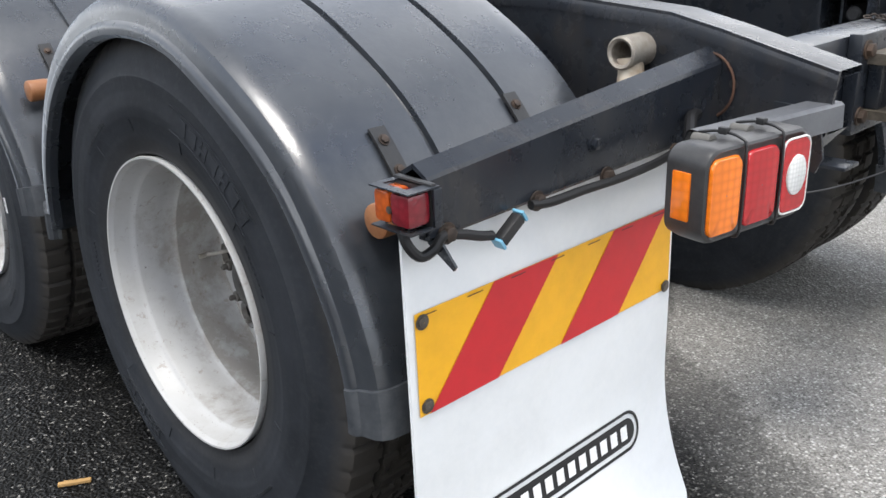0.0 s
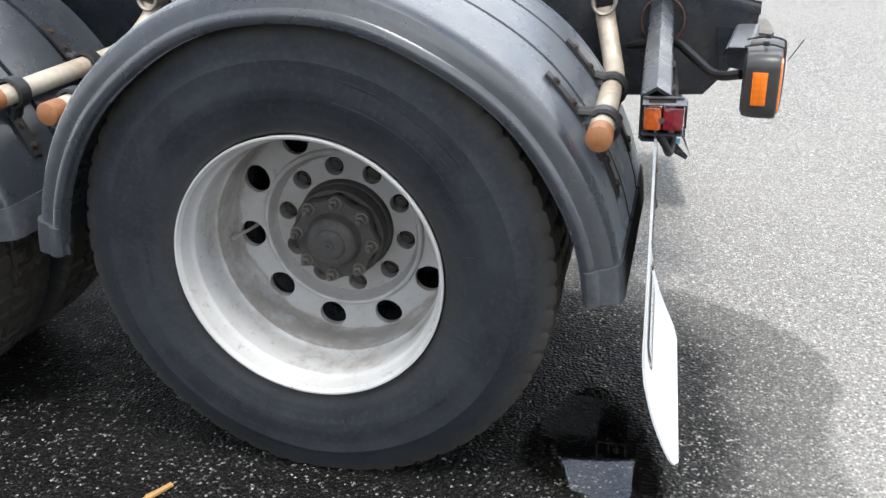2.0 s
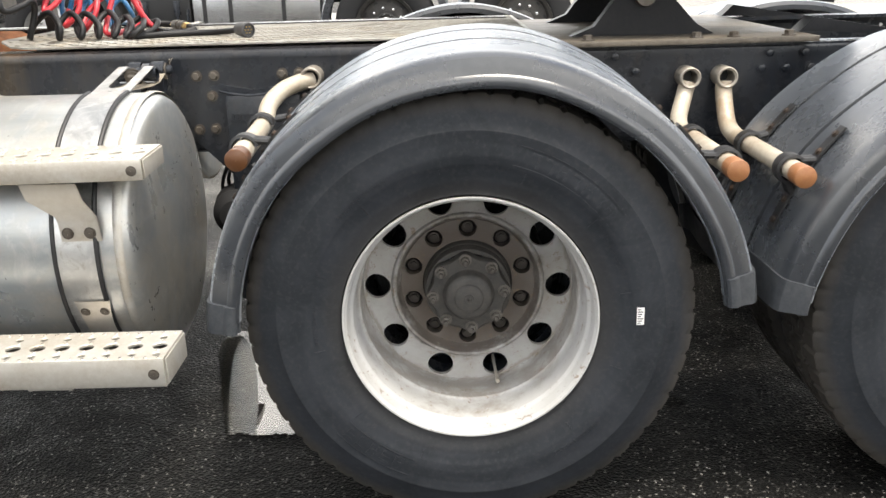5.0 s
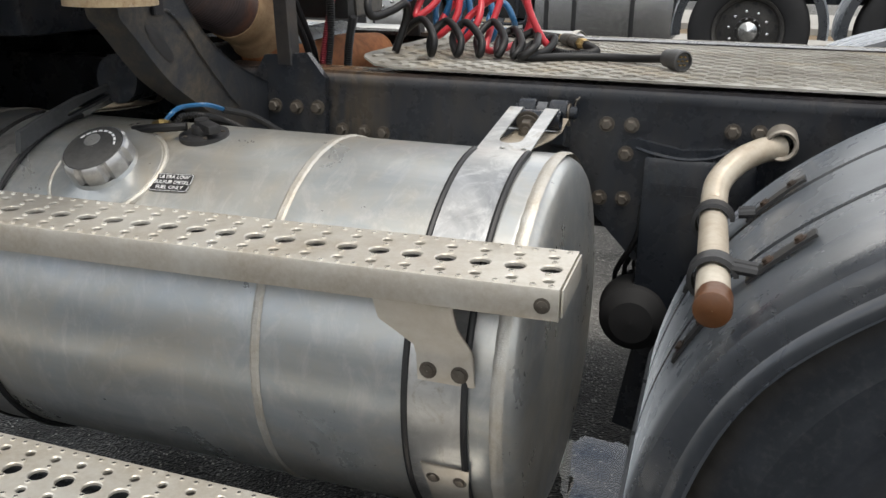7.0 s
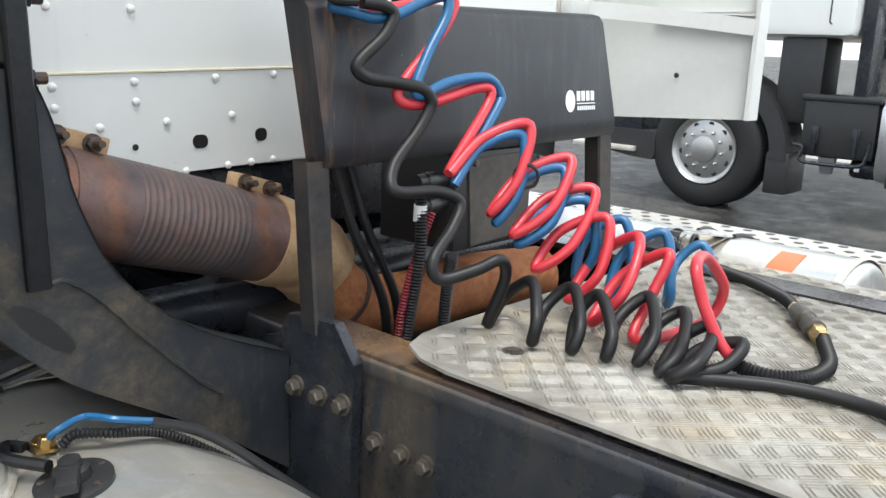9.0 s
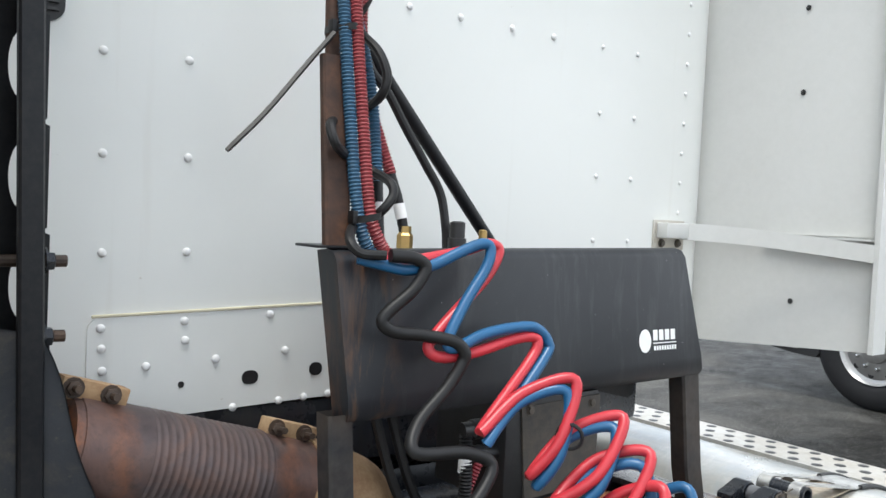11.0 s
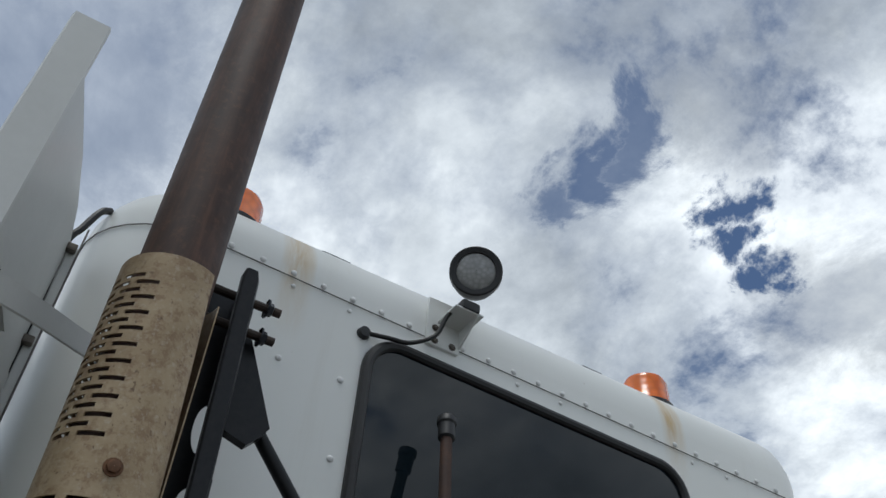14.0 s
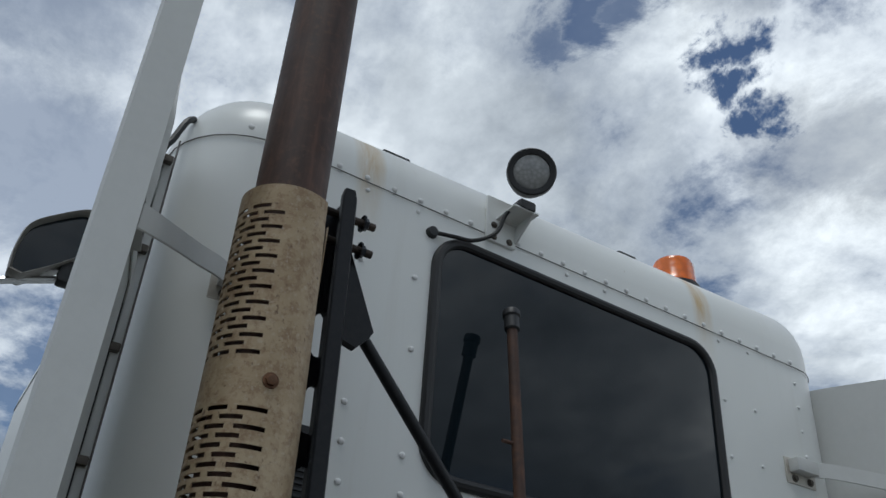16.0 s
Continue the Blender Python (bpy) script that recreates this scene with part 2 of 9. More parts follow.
def mat_rust(name, base, mid, light, rough=0.75, metal=0.25):
    m = Nodes(name, rough, metal)
    a = m.noise(9, 8, 0.7, 0.8)
    b = m.noise(75, 5, 0.7)
    c = m.ramp(a, (0.3, base), (0.5, mid), (0.72, light))
    c = m.mix(m.ramp(b, (0.45, 0.0), (0.7, 0.6)), c, base)
    m.color(c)
    m.bump(b, 0.3, 0.001)
    return m.mat


def mat_shield():
    """Sheet steel, tan with heat, with rust speckle and darker blooms."""
    m = Nodes("scorched_shield", 0.5, 0.25)
    c = m.ramp(m.noise(5, 6, 0.65, 0.5), (0.30, (0.24, 0.168, 0.092)), (0.50, (0.35, 0.262, 0.155)), (0.72, (0.45, 0.36, 0.235)))
    c = m.mix(m.ramp(m.noise(60, 5, 0.7), (0.47, 0.0), (0.62, 0.60)), c, (0.18, 0.100, 0.048))
    c = m.mix(m.ramp(m.noise(130, 4, 0.7), (0.54, 0.0), (0.68, 0.45)), c, (0.46, 0.40, 0.31))
    c = m.mix(m.ramp(m.noise(85, 3, 0.6, 0.3), (0.64, 0.0), (0.72, 0.8)), c, (0.10, 0.055, 0.03))
    c = m.mix(m.ramp(m.noise(3, 6, 0.7, 0.8), (0.56, 0.0), (0.72, 0.5)), c, (0.25, 0.150, 0.075))
    m.color(c)
    m.rough(m.math("ADD", 0.34, m.math("MULTIPLY", m.noise(40, 4), 0.30)))
    m.bump(m.noise(130, 4, 0.7), 0.25, 0.0008)
    return m.mat


def mat_stack():
    """Dark brown burnt steel with vertical streaks and fine rust."""
    m = Nodes("brown_stack", 0.42, 0.2)
    streak = m.noise(14, 6, 0.65, 0.3, m.scaled(2.5, 2.5, 0.25))
    c = m.ramp(streak, (0.32, (0.030, 0.016, 0.012)), (0.52, (0.062, 0.031, 0.021)), (0.70, (0.115, 0.056, 0.036)))
    c = m.mix(m.ramp(m.noise(70, 5, 0.7), (0.52, 0.0), (0.70, 0.6)), c, (0.12, 0.058, 0.034))
    c = m.mix(m.ramp(m.noise(4, 6, 0.7, 0.6), (0.52, 0.0), (0.72, 0.5)), c, (0.030, 0.022, 0.020))
    m.color(c)
    m.rough(m.math("ADD", 0.44, m.math("MULTIPLY", m.noise(30, 4), 0.3)))
    m.bump(m.noise(120, 4), 0.2, 0.0008)
    return m.mat


def mat_heat():
    """Flexible pipe: violet-brown temper in the middle, orange rust towards its ends."""
    m = Nodes("heat_tinted_steel", 0.5, 0.35)
    c = m.ramp(m.noise(9, 8, 0.7, 0.8), (0.3, (0.050, 0.040, 0.043)), (0.5, (0.085, 0.064, 0.064)), (0.72, (0.14, 0.082, 0.064)))
    sep = m.n("ShaderNodeSeparateXYZ")
    m.l(m.coord, sep.inputs[0])
    off = m.math("ADD", m.math("MULTIPLY", m.math("ABSOLUTE", m.math("SUBTRACT", sep.outputs[1], 0.28)), 4.0), m.math("MULTIPLY", m.math("SUBTRACT", m.noise(8, 6, 0.7), 0.5), 0.45))
    ends = m.ramp(off, (0.40, 0.0), (0.50, 0.40), (0.58, 0.15), (0.70, 0.20), (0.80, 1.0))
    rust = m.ramp(m.noise(24, 6, 0.7), (0.35, (0.17, 0.058, 0.024)), (0.62, (0.34, 0.125, 0.045)))
    c = m.mix(ends, c, rust)
    c = m.mix(m.ramp(m.noise(75, 5, 0.7), (0.50, 0.0), (0.72, 0.5)), c, (0.04, 0.028, 0.026))
    m.color(c)
    m.bump(m.noise(75, 4), 0.3, 0.001)
    return m.mat


def mat_dusty():
    """Black paint with tan dust lying in patches and speckle."""
    m = Nodes("dusty_black", 0.45, 0, 0.3)
    c = m.mix(m.ramp(m.noise(4, 5, 0.6), (0.4, 0.0), (0.7, 1.0)), (0.0145, 0.017, 0.0215), (0.030, 0.033, 0.038))
    patch = m.ramp(m.noise(3.2, 7, 0.7, 0.9), (0.44, 0.0), (0.64, 0.8))
    c = m.mix(m.math("MULTIPLY", patch, m.ramp(m.noise(45, 6, 0.75), (0.36, 0.2), (0.62, 1.0))), c, (0.115, 0.091, 0.060))
    c = m.mix(m.ramp(m.noise(120, 4, 0.7), (0.62, 0.0), (0.74, 0.5)), c, (0.10, 0.082, 0.056))
    m.color(c)
    m.rough(m.math("ADD", 0.34, m.math("MULTIPLY", m.noise(12, 5), 0.35)))
    m.bump(m.noise(110, 4, 0.7), 0.3, 0.0015)
    return m.mat


def mat_tank():
    m = Nodes("weathered_aluminium", 0.30, 0.62)
    streak = m.noise(7, 7, 0.65, 0.5, m.scaled(0.5, 2.2, 2.2))
    c = m.ramp(streak, (0.25, (0.30, 0.32, 0.335)), (0.5, (0.41, 0.425, 0.425)), (0.75, (0.53, 0.53, 0.515)))
    c = m.mix(m.ramp(m.noise(2.6, 7, 0.7, 1.1), (0.42, 0.0), (0.62, 0.6)), c, (0.50, 0.445, 0.35))
    c = m.mix(m.ramp(m.noise(1.7, 6, 0.65, 1.0), (0.48, 0.0), (0.64, 0.45)), c, (0.37, 0.42, 0.45))
    c = m.mix(m.ramp(m.noise(26, 6, 0.75, 0.8, m.scaled(1.0, 0.5, 0.5)), (0.50, 0.0), (0.72, 0.4)), c, (0.72, 0.70, 0.66))
    m.color(c)
    m.rough(m.math("ADD", 0.14, m.math("MULTIPLY", m.noise(5, 6, 0.7, 0.5), 0.34)))
    m.bump(m.noise(2.2, 3), 0.10, 0.01)
    m.bump(m.noise(160, 3), 0.05, 0.001)
    return m.mat


def mat_checker(name, bright):
    """Aluminium tread plate: dirt lies between the bars, and the bars are rubbed bright."""
    m = Nodes(name, 0.5, 0.5)
    tones = [tuple(min(0.8, v * bright) for v in t) for t in ((0.16, 0.148, 0.125), (0.32, 0.305, 0.27), (0.50, 0.485, 0.445))]
    c = m.ramp(m.noise(5.5, 8, 0.72, 0.7), (0.26, tones[0]), (0.46, tones[1]), (0.68, tones[2]))
    c = m.mix(m.ramp(m.noise(2.6, 6, 0.65, 0.8), (0.54, 0.0), (0.74, 0.65)), c, (0.46, 0.37, 0.24))
    c = m.mix(m.ramp(m.noise(70, 4, 0.7), (0.5, 0.0), (0.75, 0.5)), c, (0.24, 0.22, 0.19))
    m.color(c)
    m.rough(m.math("ADD", 0.34, m.math("MULTIPLY", m.noise(30, 4), 0.34)))
    return m.mat


def mat_rim(name, rust):
    m = Nodes(name, 0.45, 0.0)
    c = m.mix(m.ramp(m.noise(16, 6, 0.65), (0.45, 0.0), (0.8, 0.55)), (0.43, 0.43, 0.425), (0.33, 0.318, 0.295))
    sep = m.n("ShaderNodeSeparateXYZ")
    m.l(m.coord, sep.inputs[0])
    rad = m.math("SQRT", m.math("ADD", m.math("MULTIPLY", sep.outputs[0], sep.outputs[0]), m.math("MULTIPLY", sep.outputs[2], sep.outputs[2])))
    film = m.ramp(m.noise(7, 7, 0.7, 0.8), (0.40, 0.0), (0.64, 0.75))
    film = m.math("MULTIPLY", film, m.ramp(rad, (0.254, 1.0), (0.266, 0.06)))
    c = m.mix(m.math("MULTIPLY", film, 0.20 + 0.36 * rust), c, (0.28, 0.25, 0.19))
    ring = m.ramp(m.math("ADD", rad, m.math("MULTIPLY", m.math("SUBTRACT", m.noise(9, 6, 0.7), 0.5), 0.05)), (0.252, 0.0), (0.259, 0.8), (0.264, 0.55), (0.268, 0.0))
    c = m.mix(m.math("MULTIPLY", ring, 0.75), c, (0.15, 0.115, 0.075))
    grime = m.ramp(m.math("ADD", rad, m.math("MULTIPLY", m.math("SUBTRACT", m.noise(14, 7, 0.75), 0.5), 0.10)), (0.14, 1.0), (0.176, 0.90), (0.192, 0.36), (0.225, 0.14), (0.262, 0.02))
    c = m.mix(m.math("MULTIPLY", grime, 0.15 + 0.8 * rust), c, (0.075, 0.058, 0.046))
    flakes = m.ramp(m.noise(42, 6, 0.75, 0.4), (0.58, 0.0), (0.66, 0.9))
    c = m.mix(m.math("MULTIPLY", flakes, 0.35 + 0.5 * rust), c, (0.17, 0.115, 0.07))
    c = m.mix(m.ramp(m.noise(90, 3, 0.7), (0.68, 0.0), (0.74, 0.8)), c, (0.07, 0.05, 0.035))
    m.color(c)
    m.rough(m.math("ADD", 0.30, m.math("MULTIPLY", m.noise(20, 5), 0.3)))
    m.bump(m.noise(120, 3), 0.08, 0.001)
    return m.mat


def mat_glass_dark():
    m = Nodes("tinted_glass", 0.03, 0, 0.42)
    m.color((0.008, 0.013, 0.017))
    return m.mat


def mat_lens(name, color, scale=120, even=False):
    m = Nodes(name, 0.20, 0, 0.5)
    cells = m.voronoi(scale)
    if even:
        cells.node.inputs["Randomness"].default_value = 0.12
    m.color(m.mix(m.ramp(cells, (0.2, 0.0), (0.7, 0.45)), color, tuple(v * 0.45 for v in color)))
    m.bump(cells, 0.35, 0.002)
    m.bsdf.inputs["Coat Weight"].default_value = 0.35
    return m.mat


def mat_plain(name, color, rough=0.5, metal=0.0, spec=0.5):
    m = Nodes(name, rough, metal, spec)
    c = m.mix(m.ramp(m.noise(25, 5), (0.4, 0.0), (0.75, 0.30)), color, tuple(v * 0.6 for v in color))
    m.color(c)
    return m.mat


def mat_white(name="white_paint", runs=()):
    m = Nodes(name, 0.32, 0, 0.5)
    c = m.mix(m.ramp(m.noise(1.3, 6, 0.6, 0.5), (0.45, 0.0), (0.8, 0.5)), (0.75, 0.76, 0.735), (0.655, 0.665, 0.63))
    streak = m.noise(6, 5, 0.6, 0.2, m.scaled(2.2, 2.2, 0.12))
    c = m.mix(m.ramp(streak, (0.60, 0.0), (0.80, 0.22)), c, (0.48, 0.44, 0.36))
    c = m.mix(m.ramp(m.noise(55, 3), (0.74, 0.0), (0.80, 0.5)), c, (0.34, 0.28, 0.20))
    m.color(c)
    if runs:
        # rust runs that start on the roof edge
        sep = m.n("ShaderNodeSeparateXYZ")
        m.l(m.coord, sep.inputs[0])
        high = m.ramp(m.math("SUBTRACT", sep.outputs[2], 2.2), (0.46, 0.0), (0.58, 0.35), (0.66, 1.0), (0.80, 0.6))
        blur = m.ramp(m.noise(11, 7, 0.7, 0.5, m.scaled(1, 2.2, 0.5)), (0.30, 0.15), (0.62, 1.0))
        for y in runs:
            near = m.ramp(m.math("MULTIPLY", m.math("ABSOLUTE", m.math("SUBTRACT", sep.outputs[1], y)), 10.0), (0.0, 0.95), (0.18, 0.8), (0.42, 0.0))
            c = m.mix(m.math("MULTIPLY", m.math("MULTIPLY", near, blur), high), c, (0.52, 0.34, 0.11))
        m.color(c)
    m.bump(m.noise(2.2, 2), 0.10, 0.01)
    return m.mat


RUBBER, ASPHALT, TANK = mat_rubber(), mat_asphalt(), mat_tank()
CHECKER, TREAD = mat_checker("worn_chequer_plate", 0.86), mat_checker("rubbed_tread_bars", 1.05)
RIM, RIM_RUSTY = mat_rim("wheel_paint", 0.25), mat_rim("rusty_wheel_paint", 1.0)
WHITE, GLASS = mat_white(), mat_glass_dark()
FAIRING = worn("fairing_shell", (0.60, 0.605, 0.585), (0.50, 0.50, 0.475), (0.66, 0.66, 0.64), 0.36, 0, 1.6, 60, 0.05, 0.6)
CAB_WHITE = mat_white("cab_paint", (0.165, 1.20))
FENDER = worn("fender_plastic", (0.010, 0.0130, 0.0180), (0.024, 0.028, 0.034), (0.058, 0.061, 0.066), 0.28, 0, 2.2, 45, 0.10, 0.6, 0.002, 1.0)
# dust lying on the plastic shows at a slant
for node in FENDER.node_tree.nodes:
    if node.type == "BSDF_PRINCIPLED":
        node.inputs["Sheen Weight"].default_value, node.inputs["Sheen Roughness"].default_value = 0.45, 0.36
        node.inputs["Sheen Tint"].default_value = (0.82, 0.90, 1.0, 1)
FEND_END = worn("fender_end_plastic", (0.024, 0.028, 0.034), (0.052, 0.057, 0.063), (0.11, 0.113, 0.117), 0.42, 0, 7, 60, 0.1, 0.7)


def mat_chassis(name="chassis_paint", rust_from=None):
    m = Nodes(name, 0.3, 0, 0.45)
    c = m.mix(m.ramp(m.noise(6, 6, 0.65, 0.4), (0.40, 0.0), (0.75, 1.0)), (0.0115, 0.0142, 0.0195), (0.025, 0.0285, 0.0345))
    streak = m.noise(9, 7, 0.7, 0.4, m.scaled(1.6, 1.6, 0.5))
    c = m.mix(m.ramp(streak, (0.52, 0.0), (0.76, 0.45)), c, (0.066, 0.056, 0.045))
    c = m.mix(m.ramp(m.noise(75, 5, 0.75), (0.60, 0.0), (0.82, 0.45)), c, (0.095, 0.088, 0.078))
    if rust_from is not None:
        # rusted stretch by the front of the deck, and rust along the top flange
        sep = m.n("ShaderNodeSeparateXYZ")
        m.l(m.coord, sep.inputs[0])
        near = m.ramp(m.math("MULTIPLY", m.math("ABSOLUTE", m.math("SUBTRACT", sep.outputs[0], rust_from)), 2.0), (0.08, 0.62), (0.26, 0.22), (0.7, 0.06))
        runs = m.ramp(m.noise(13, 7, 0.72, 0.5, m.scaled(1.6, 1.6, 0.22)), (0.44, 0.05), (0.64, 1.0))
        top = m.ramp(m.math("SUBTRACT", sep.outputs[2], 0.5), (0.545, 0.0), (0.557, 0.8))
        patch = m.ramp(m.noise(9, 6, 0.7, 0.6), (0.36, 0.15), (0.60, 1.0))
        c = m.mix(m.math("MULTIPLY", near, runs), c, (0.095, 0.072, 0.045))
        c = m.mix(m.math("MULTIPLY", m.math("MULTIPLY", top, near), patch), c, (0.24, 0.130, 0.058))
    m.color(c)
    m.rough(m.math("ADD", 0.09, m.math("MULTIPLY", m.noise(11, 6, 0.7), 0.38)))
    m.bump(m.noise(120, 4), 0.2, 0.001)
    m.bump(m.noise(6, 3), 0.1, 0.004)
    return m.mat


CHASSIS, RAIL_PAINT = mat_chassis(), mat_chassis("rail_paint", -1.36)
BLACK = worn("black_paint", (0.005, 0.0058, 0.008), (0.011, 0.012, 0.0145), (0.030, 0.028, 0.026), 0.36, 0, 3, 80, 0.1, 0.6, 0.002, 0.28)
BRACKET = worn("grey_bracket", (0.11, 0.115, 0.125), (0.05, 0.053, 0.06), (0.17, 0.17, 0.175), 0.45, 0.2, 6, 90, 0.1, 0.7)
LAMP_CASE = worn("lamp_case", (0.018, 0.018, 0.019), (0.034, 0.033, 0.032), (0.06, 0.058, 0.056), 0.42, 0, 7, 90, 0.1, 0.6)
PLASTIC = worn("black_plastic", (0.012, 0.012, 0.013), (0.024, 0.024, 0.024), (0.04, 0.04, 0.04), 0.45, 0, 8, 90, 0.1, 0.5)
HUBNUT = worn("greasy_nut", (0.125, 0.115, 0.100), (0.05, 0.045, 0.04), (0.21, 0.195, 0.175), 0.5, 0.3, 25, 80, 0.3, 0.8)
HUBDIRT = worn("greasy_hub", (0.050, 0.049, 0.047), (0.022, 0.022, 0.022), (0.115, 0.10, 0.085), 0.6, 0.2, 14, 80, 0.3, 0.8)
LUG_RUST = worn("rusty_wheel_nut", (0.036, 0.031, 0.027), (0.018, 0.016, 0.014), (0.065, 0.050, 0.040), 0.6, 0.2, 20, 90, 0.3, 0.8)
STEEL = worn("galvanised_steel", (0.60, 0.575, 0.53), (0.46, 0.40, 0.31), (0.72, 0.70, 0.66), 0.40, 0.70, 8, 70, 0.1, 0.7)
PIPE_PAINT = worn("cream_pipe", (0.52, 0.475, 0.39), (0.27, 0.18, 0.10), (0.66, 0.62, 0.54), 0.4, 0.2, 6, 60, 0.1, 0.85)
SOCKET = worn("rusty_socket", (0.30, 0.275, 0.235), (0.13, 0.10, 0.075), (0.48, 0.45, 0.40), 0.5, 0.3, 9, 60, 0.2, 0.9)
DUSTY = mat_dusty()
GREASY = worn("greasy_plate", (0.11, 0.092, 0.070), (0.040, 0.034, 0.028), (0.24, 0.21, 0.17), 0.5, 0.2, 4, 60, 0.2, 0.9)
BOLT = worn("bolt_steel", (0.12, 0.106, 0.090), (0.05, 0.037, 0.027), (0.22, 0.20, 0.175), 0.5, 0.7, 30, 120, 0.2, 0.8)
RUSTBOLT = mat_rust("rusty_bolt", (0.05, 0.03, 0.02), (0.16, 0.075, 0.035), (0.28, 0.14, 0.07))
RUST_PIPE = mat_rust("orange_rust", (0.16, 0.062, 0.026), (0.38, 0.140, 0.052), (0.50, 0.22, 0.09), 0.8, 0.1)
HEAT_PIPE = mat_heat()
STACK = mat_stack()
SHIELD = mat_shield()
POST_RUST = mat_rust("rusty_post", (0.030, 0.018, 0.014), (0.075, 0.036, 0.022), (0.16, 0.075, 0.038), 0.7, 0.2)
CAP = worn("amber_pipe_cap", (0.28, 0.112, 0.042), (0.20, 0.08, 0.035), (0.42, 0.22, 0.10), 0.42, 0, 20, 90, 0.1, 0.6)
FLAP_WHITE = worn("white_flap", (0.70, 0.715, 0.72), (0.60, 0.61, 0.60), (0.78, 0.78, 0.77), 0.42, 0, 5, 60, 0.05, 0.6)
FLAP_BACK = worn("grey_flap_back", (0.20, 0.185, 0.155), (0.075, 0.068, 0.056), (0.28, 0.255, 0.21), 0.6, 0, 4, 50, 0.1, 0.7)
YELLOW = mat_plain("reflective_yellow", (0.80, 0.40, 0.012), 0.35)
RED = mat_plain("reflective_red", (0.52, 0.016, 0.022), 0.35)
AMBER_LENS, RED_LENS = mat_lens("amber_lens", (0.85, 0.20, 0.012), 75, True), mat_lens("red_lens", (0.46, 0.012, 0.016), 75, True)
OLD_AMBER, OLD_RED = mat_lens("old_amber_lens", (0.46, 0.085, 0.012)), mat_lens("old_red_lens", (0.19, 0.012, 0.020))
CLEAR_LENS, PALE_LENS = mat_lens("clear_lens", (0.34, 0.34, 0.33), 90), mat_lens("pale_lens", (0.70, 0.70, 0.68), 150, True)
HOSE_RED, HOSE_BLUE = mat_plain("red_hose", (0.50, 0.032, 0.045), 0.36), mat_plain("blue_hose", (0.012, 0.095, 0.22), 0.36)
HOSE_BLACK = mat_plain("black_hose", (0.0095, 0.0095, 0.010), 0.48, 0.0, 0.35)
TYRE_PLAIN = mat_plain("plain_tyre", (0.016, 0.016, 0.017), 0.75, 0.0, 0.3)
CHROME = mat_plain("chrome", (0.66, 0.66, 0.655), 0.19, 1.0)
def mat_strap():
    """Steel band, brushed along its length, with pale smears of dried water."""
    m = Nodes("tank_strap_steel", 0.30, 0.85)
    c = m.ramp(m.noise(6, 6, 0.65, 0.6), (0.32, (0.34, 0.345, 0.35)), (0.55, (0.56, 0.56, 0.55)), (0.75, (0.70, 0.70, 0.68)))
    c = m.mix(m.ramp(m.noise(11, 7, 0.7, 1.4), (0.48, 0.0), (0.62, 0.7)), c, (0.74, 0.74, 0.72))
    c = m.mix(m.ramp(m.noise(18, 6, 0.7, 1.0), (0.58, 0.0), (0.70, 0.6)), c, (0.30, 0.26, 0.20))
    m.color(c)
    m.rough(m.math("ADD", 0.14, m.math("MULTIPLY", m.noise(9, 7, 0.7, 1.0), 0.46)))
    m.bump(m.noise(12, 4), 0.08, 0.004)
    return m.mat


STRAP = mat_strap()
CAP_METAL = worn("cap_metal", (0.40, 0.40, 0.40), (0.24, 0.235, 0.225), (0.58, 0.57, 0.55), 0.38, 0.8, 9, 80, 0.1, 0.8)
WELD = worn("weld_bead", (0.52, 0.51, 0.47), (0.34, 0.28, 0.20), (0.62, 0.61, 0.58), 0.45, 0.6, 14, 160, 0.5, 0.8)
CAP_DARK = worn("brown_pipe_cap", (0.095, 0.034, 0.010), (0.045, 0.019, 0.008), (0.16, 0.07, 0.025), 0.4, 0, 20, 90, 0.1, 0.6)
INK, PAPER = mat_plain("black_ink", (0.015, 0.015, 0.016), 0.4), mat_plain("white_print", (0.80, 0.80, 0.79), 0.45)
BEACON = mat_lens("beacon_amber", (0.82, 0.17, 0.006), 40)
WOOD = mat_plain("splintered_wood", (0.42, 0.25, 0.09), 0.7)
RUBBER_TRIM = mat_plain("rubber_trim", (0.013, 0.013, 0.014), 0.5)
ALLOY = mat_plain("polished_alloy", (0.66, 0.66, 0.66), 0.25, 1.0)
BRASS = mat_plain("brass", (0.48, 0.33, 0.13), 0.35, 1.0)


ADDED_WALL = worn("added_wall", (0.26, 0.255, 0.24), (0.17, 0.165, 0.155), (0.34, 0.33, 0.31), 0.85, 0, 0.5, 20, 0.3, 0.7)


def mat_water():
    """A clear film: the wet ground shows through, the sky mirrors on it."""
    mat = bpy.data.materials.new("water_film")
    mat.use_nodes = True
    nt = mat.node_tree
    nt.nodes.clear()
    n, l = nt.nodes.new, nt.links.new
    out, mix, clear, gloss, fres = n("ShaderNodeOutputMaterial"), n("ShaderNodeMixShader"), n("ShaderNodeBsdfTransparent"), n("ShaderNodeBsdfGlossy"), n("ShaderNodeFresnel")
    clear.inputs["Color"].default_value = (0.88, 0.88, 0.86, 1)
    gloss.inputs["Roughness"].default_value = 0.015
    fres.inputs["IOR"].default_value = 1.9
    l(fres.outputs[0], mix.inputs[0])
    l(clear.outputs[0], mix.inputs[1])
    l(gloss.outputs[0], mix.inputs[2])
    l(mix.outputs[0], out.inputs[0])
    return mat


WATER = mat_water()

# ---- mesh building ----


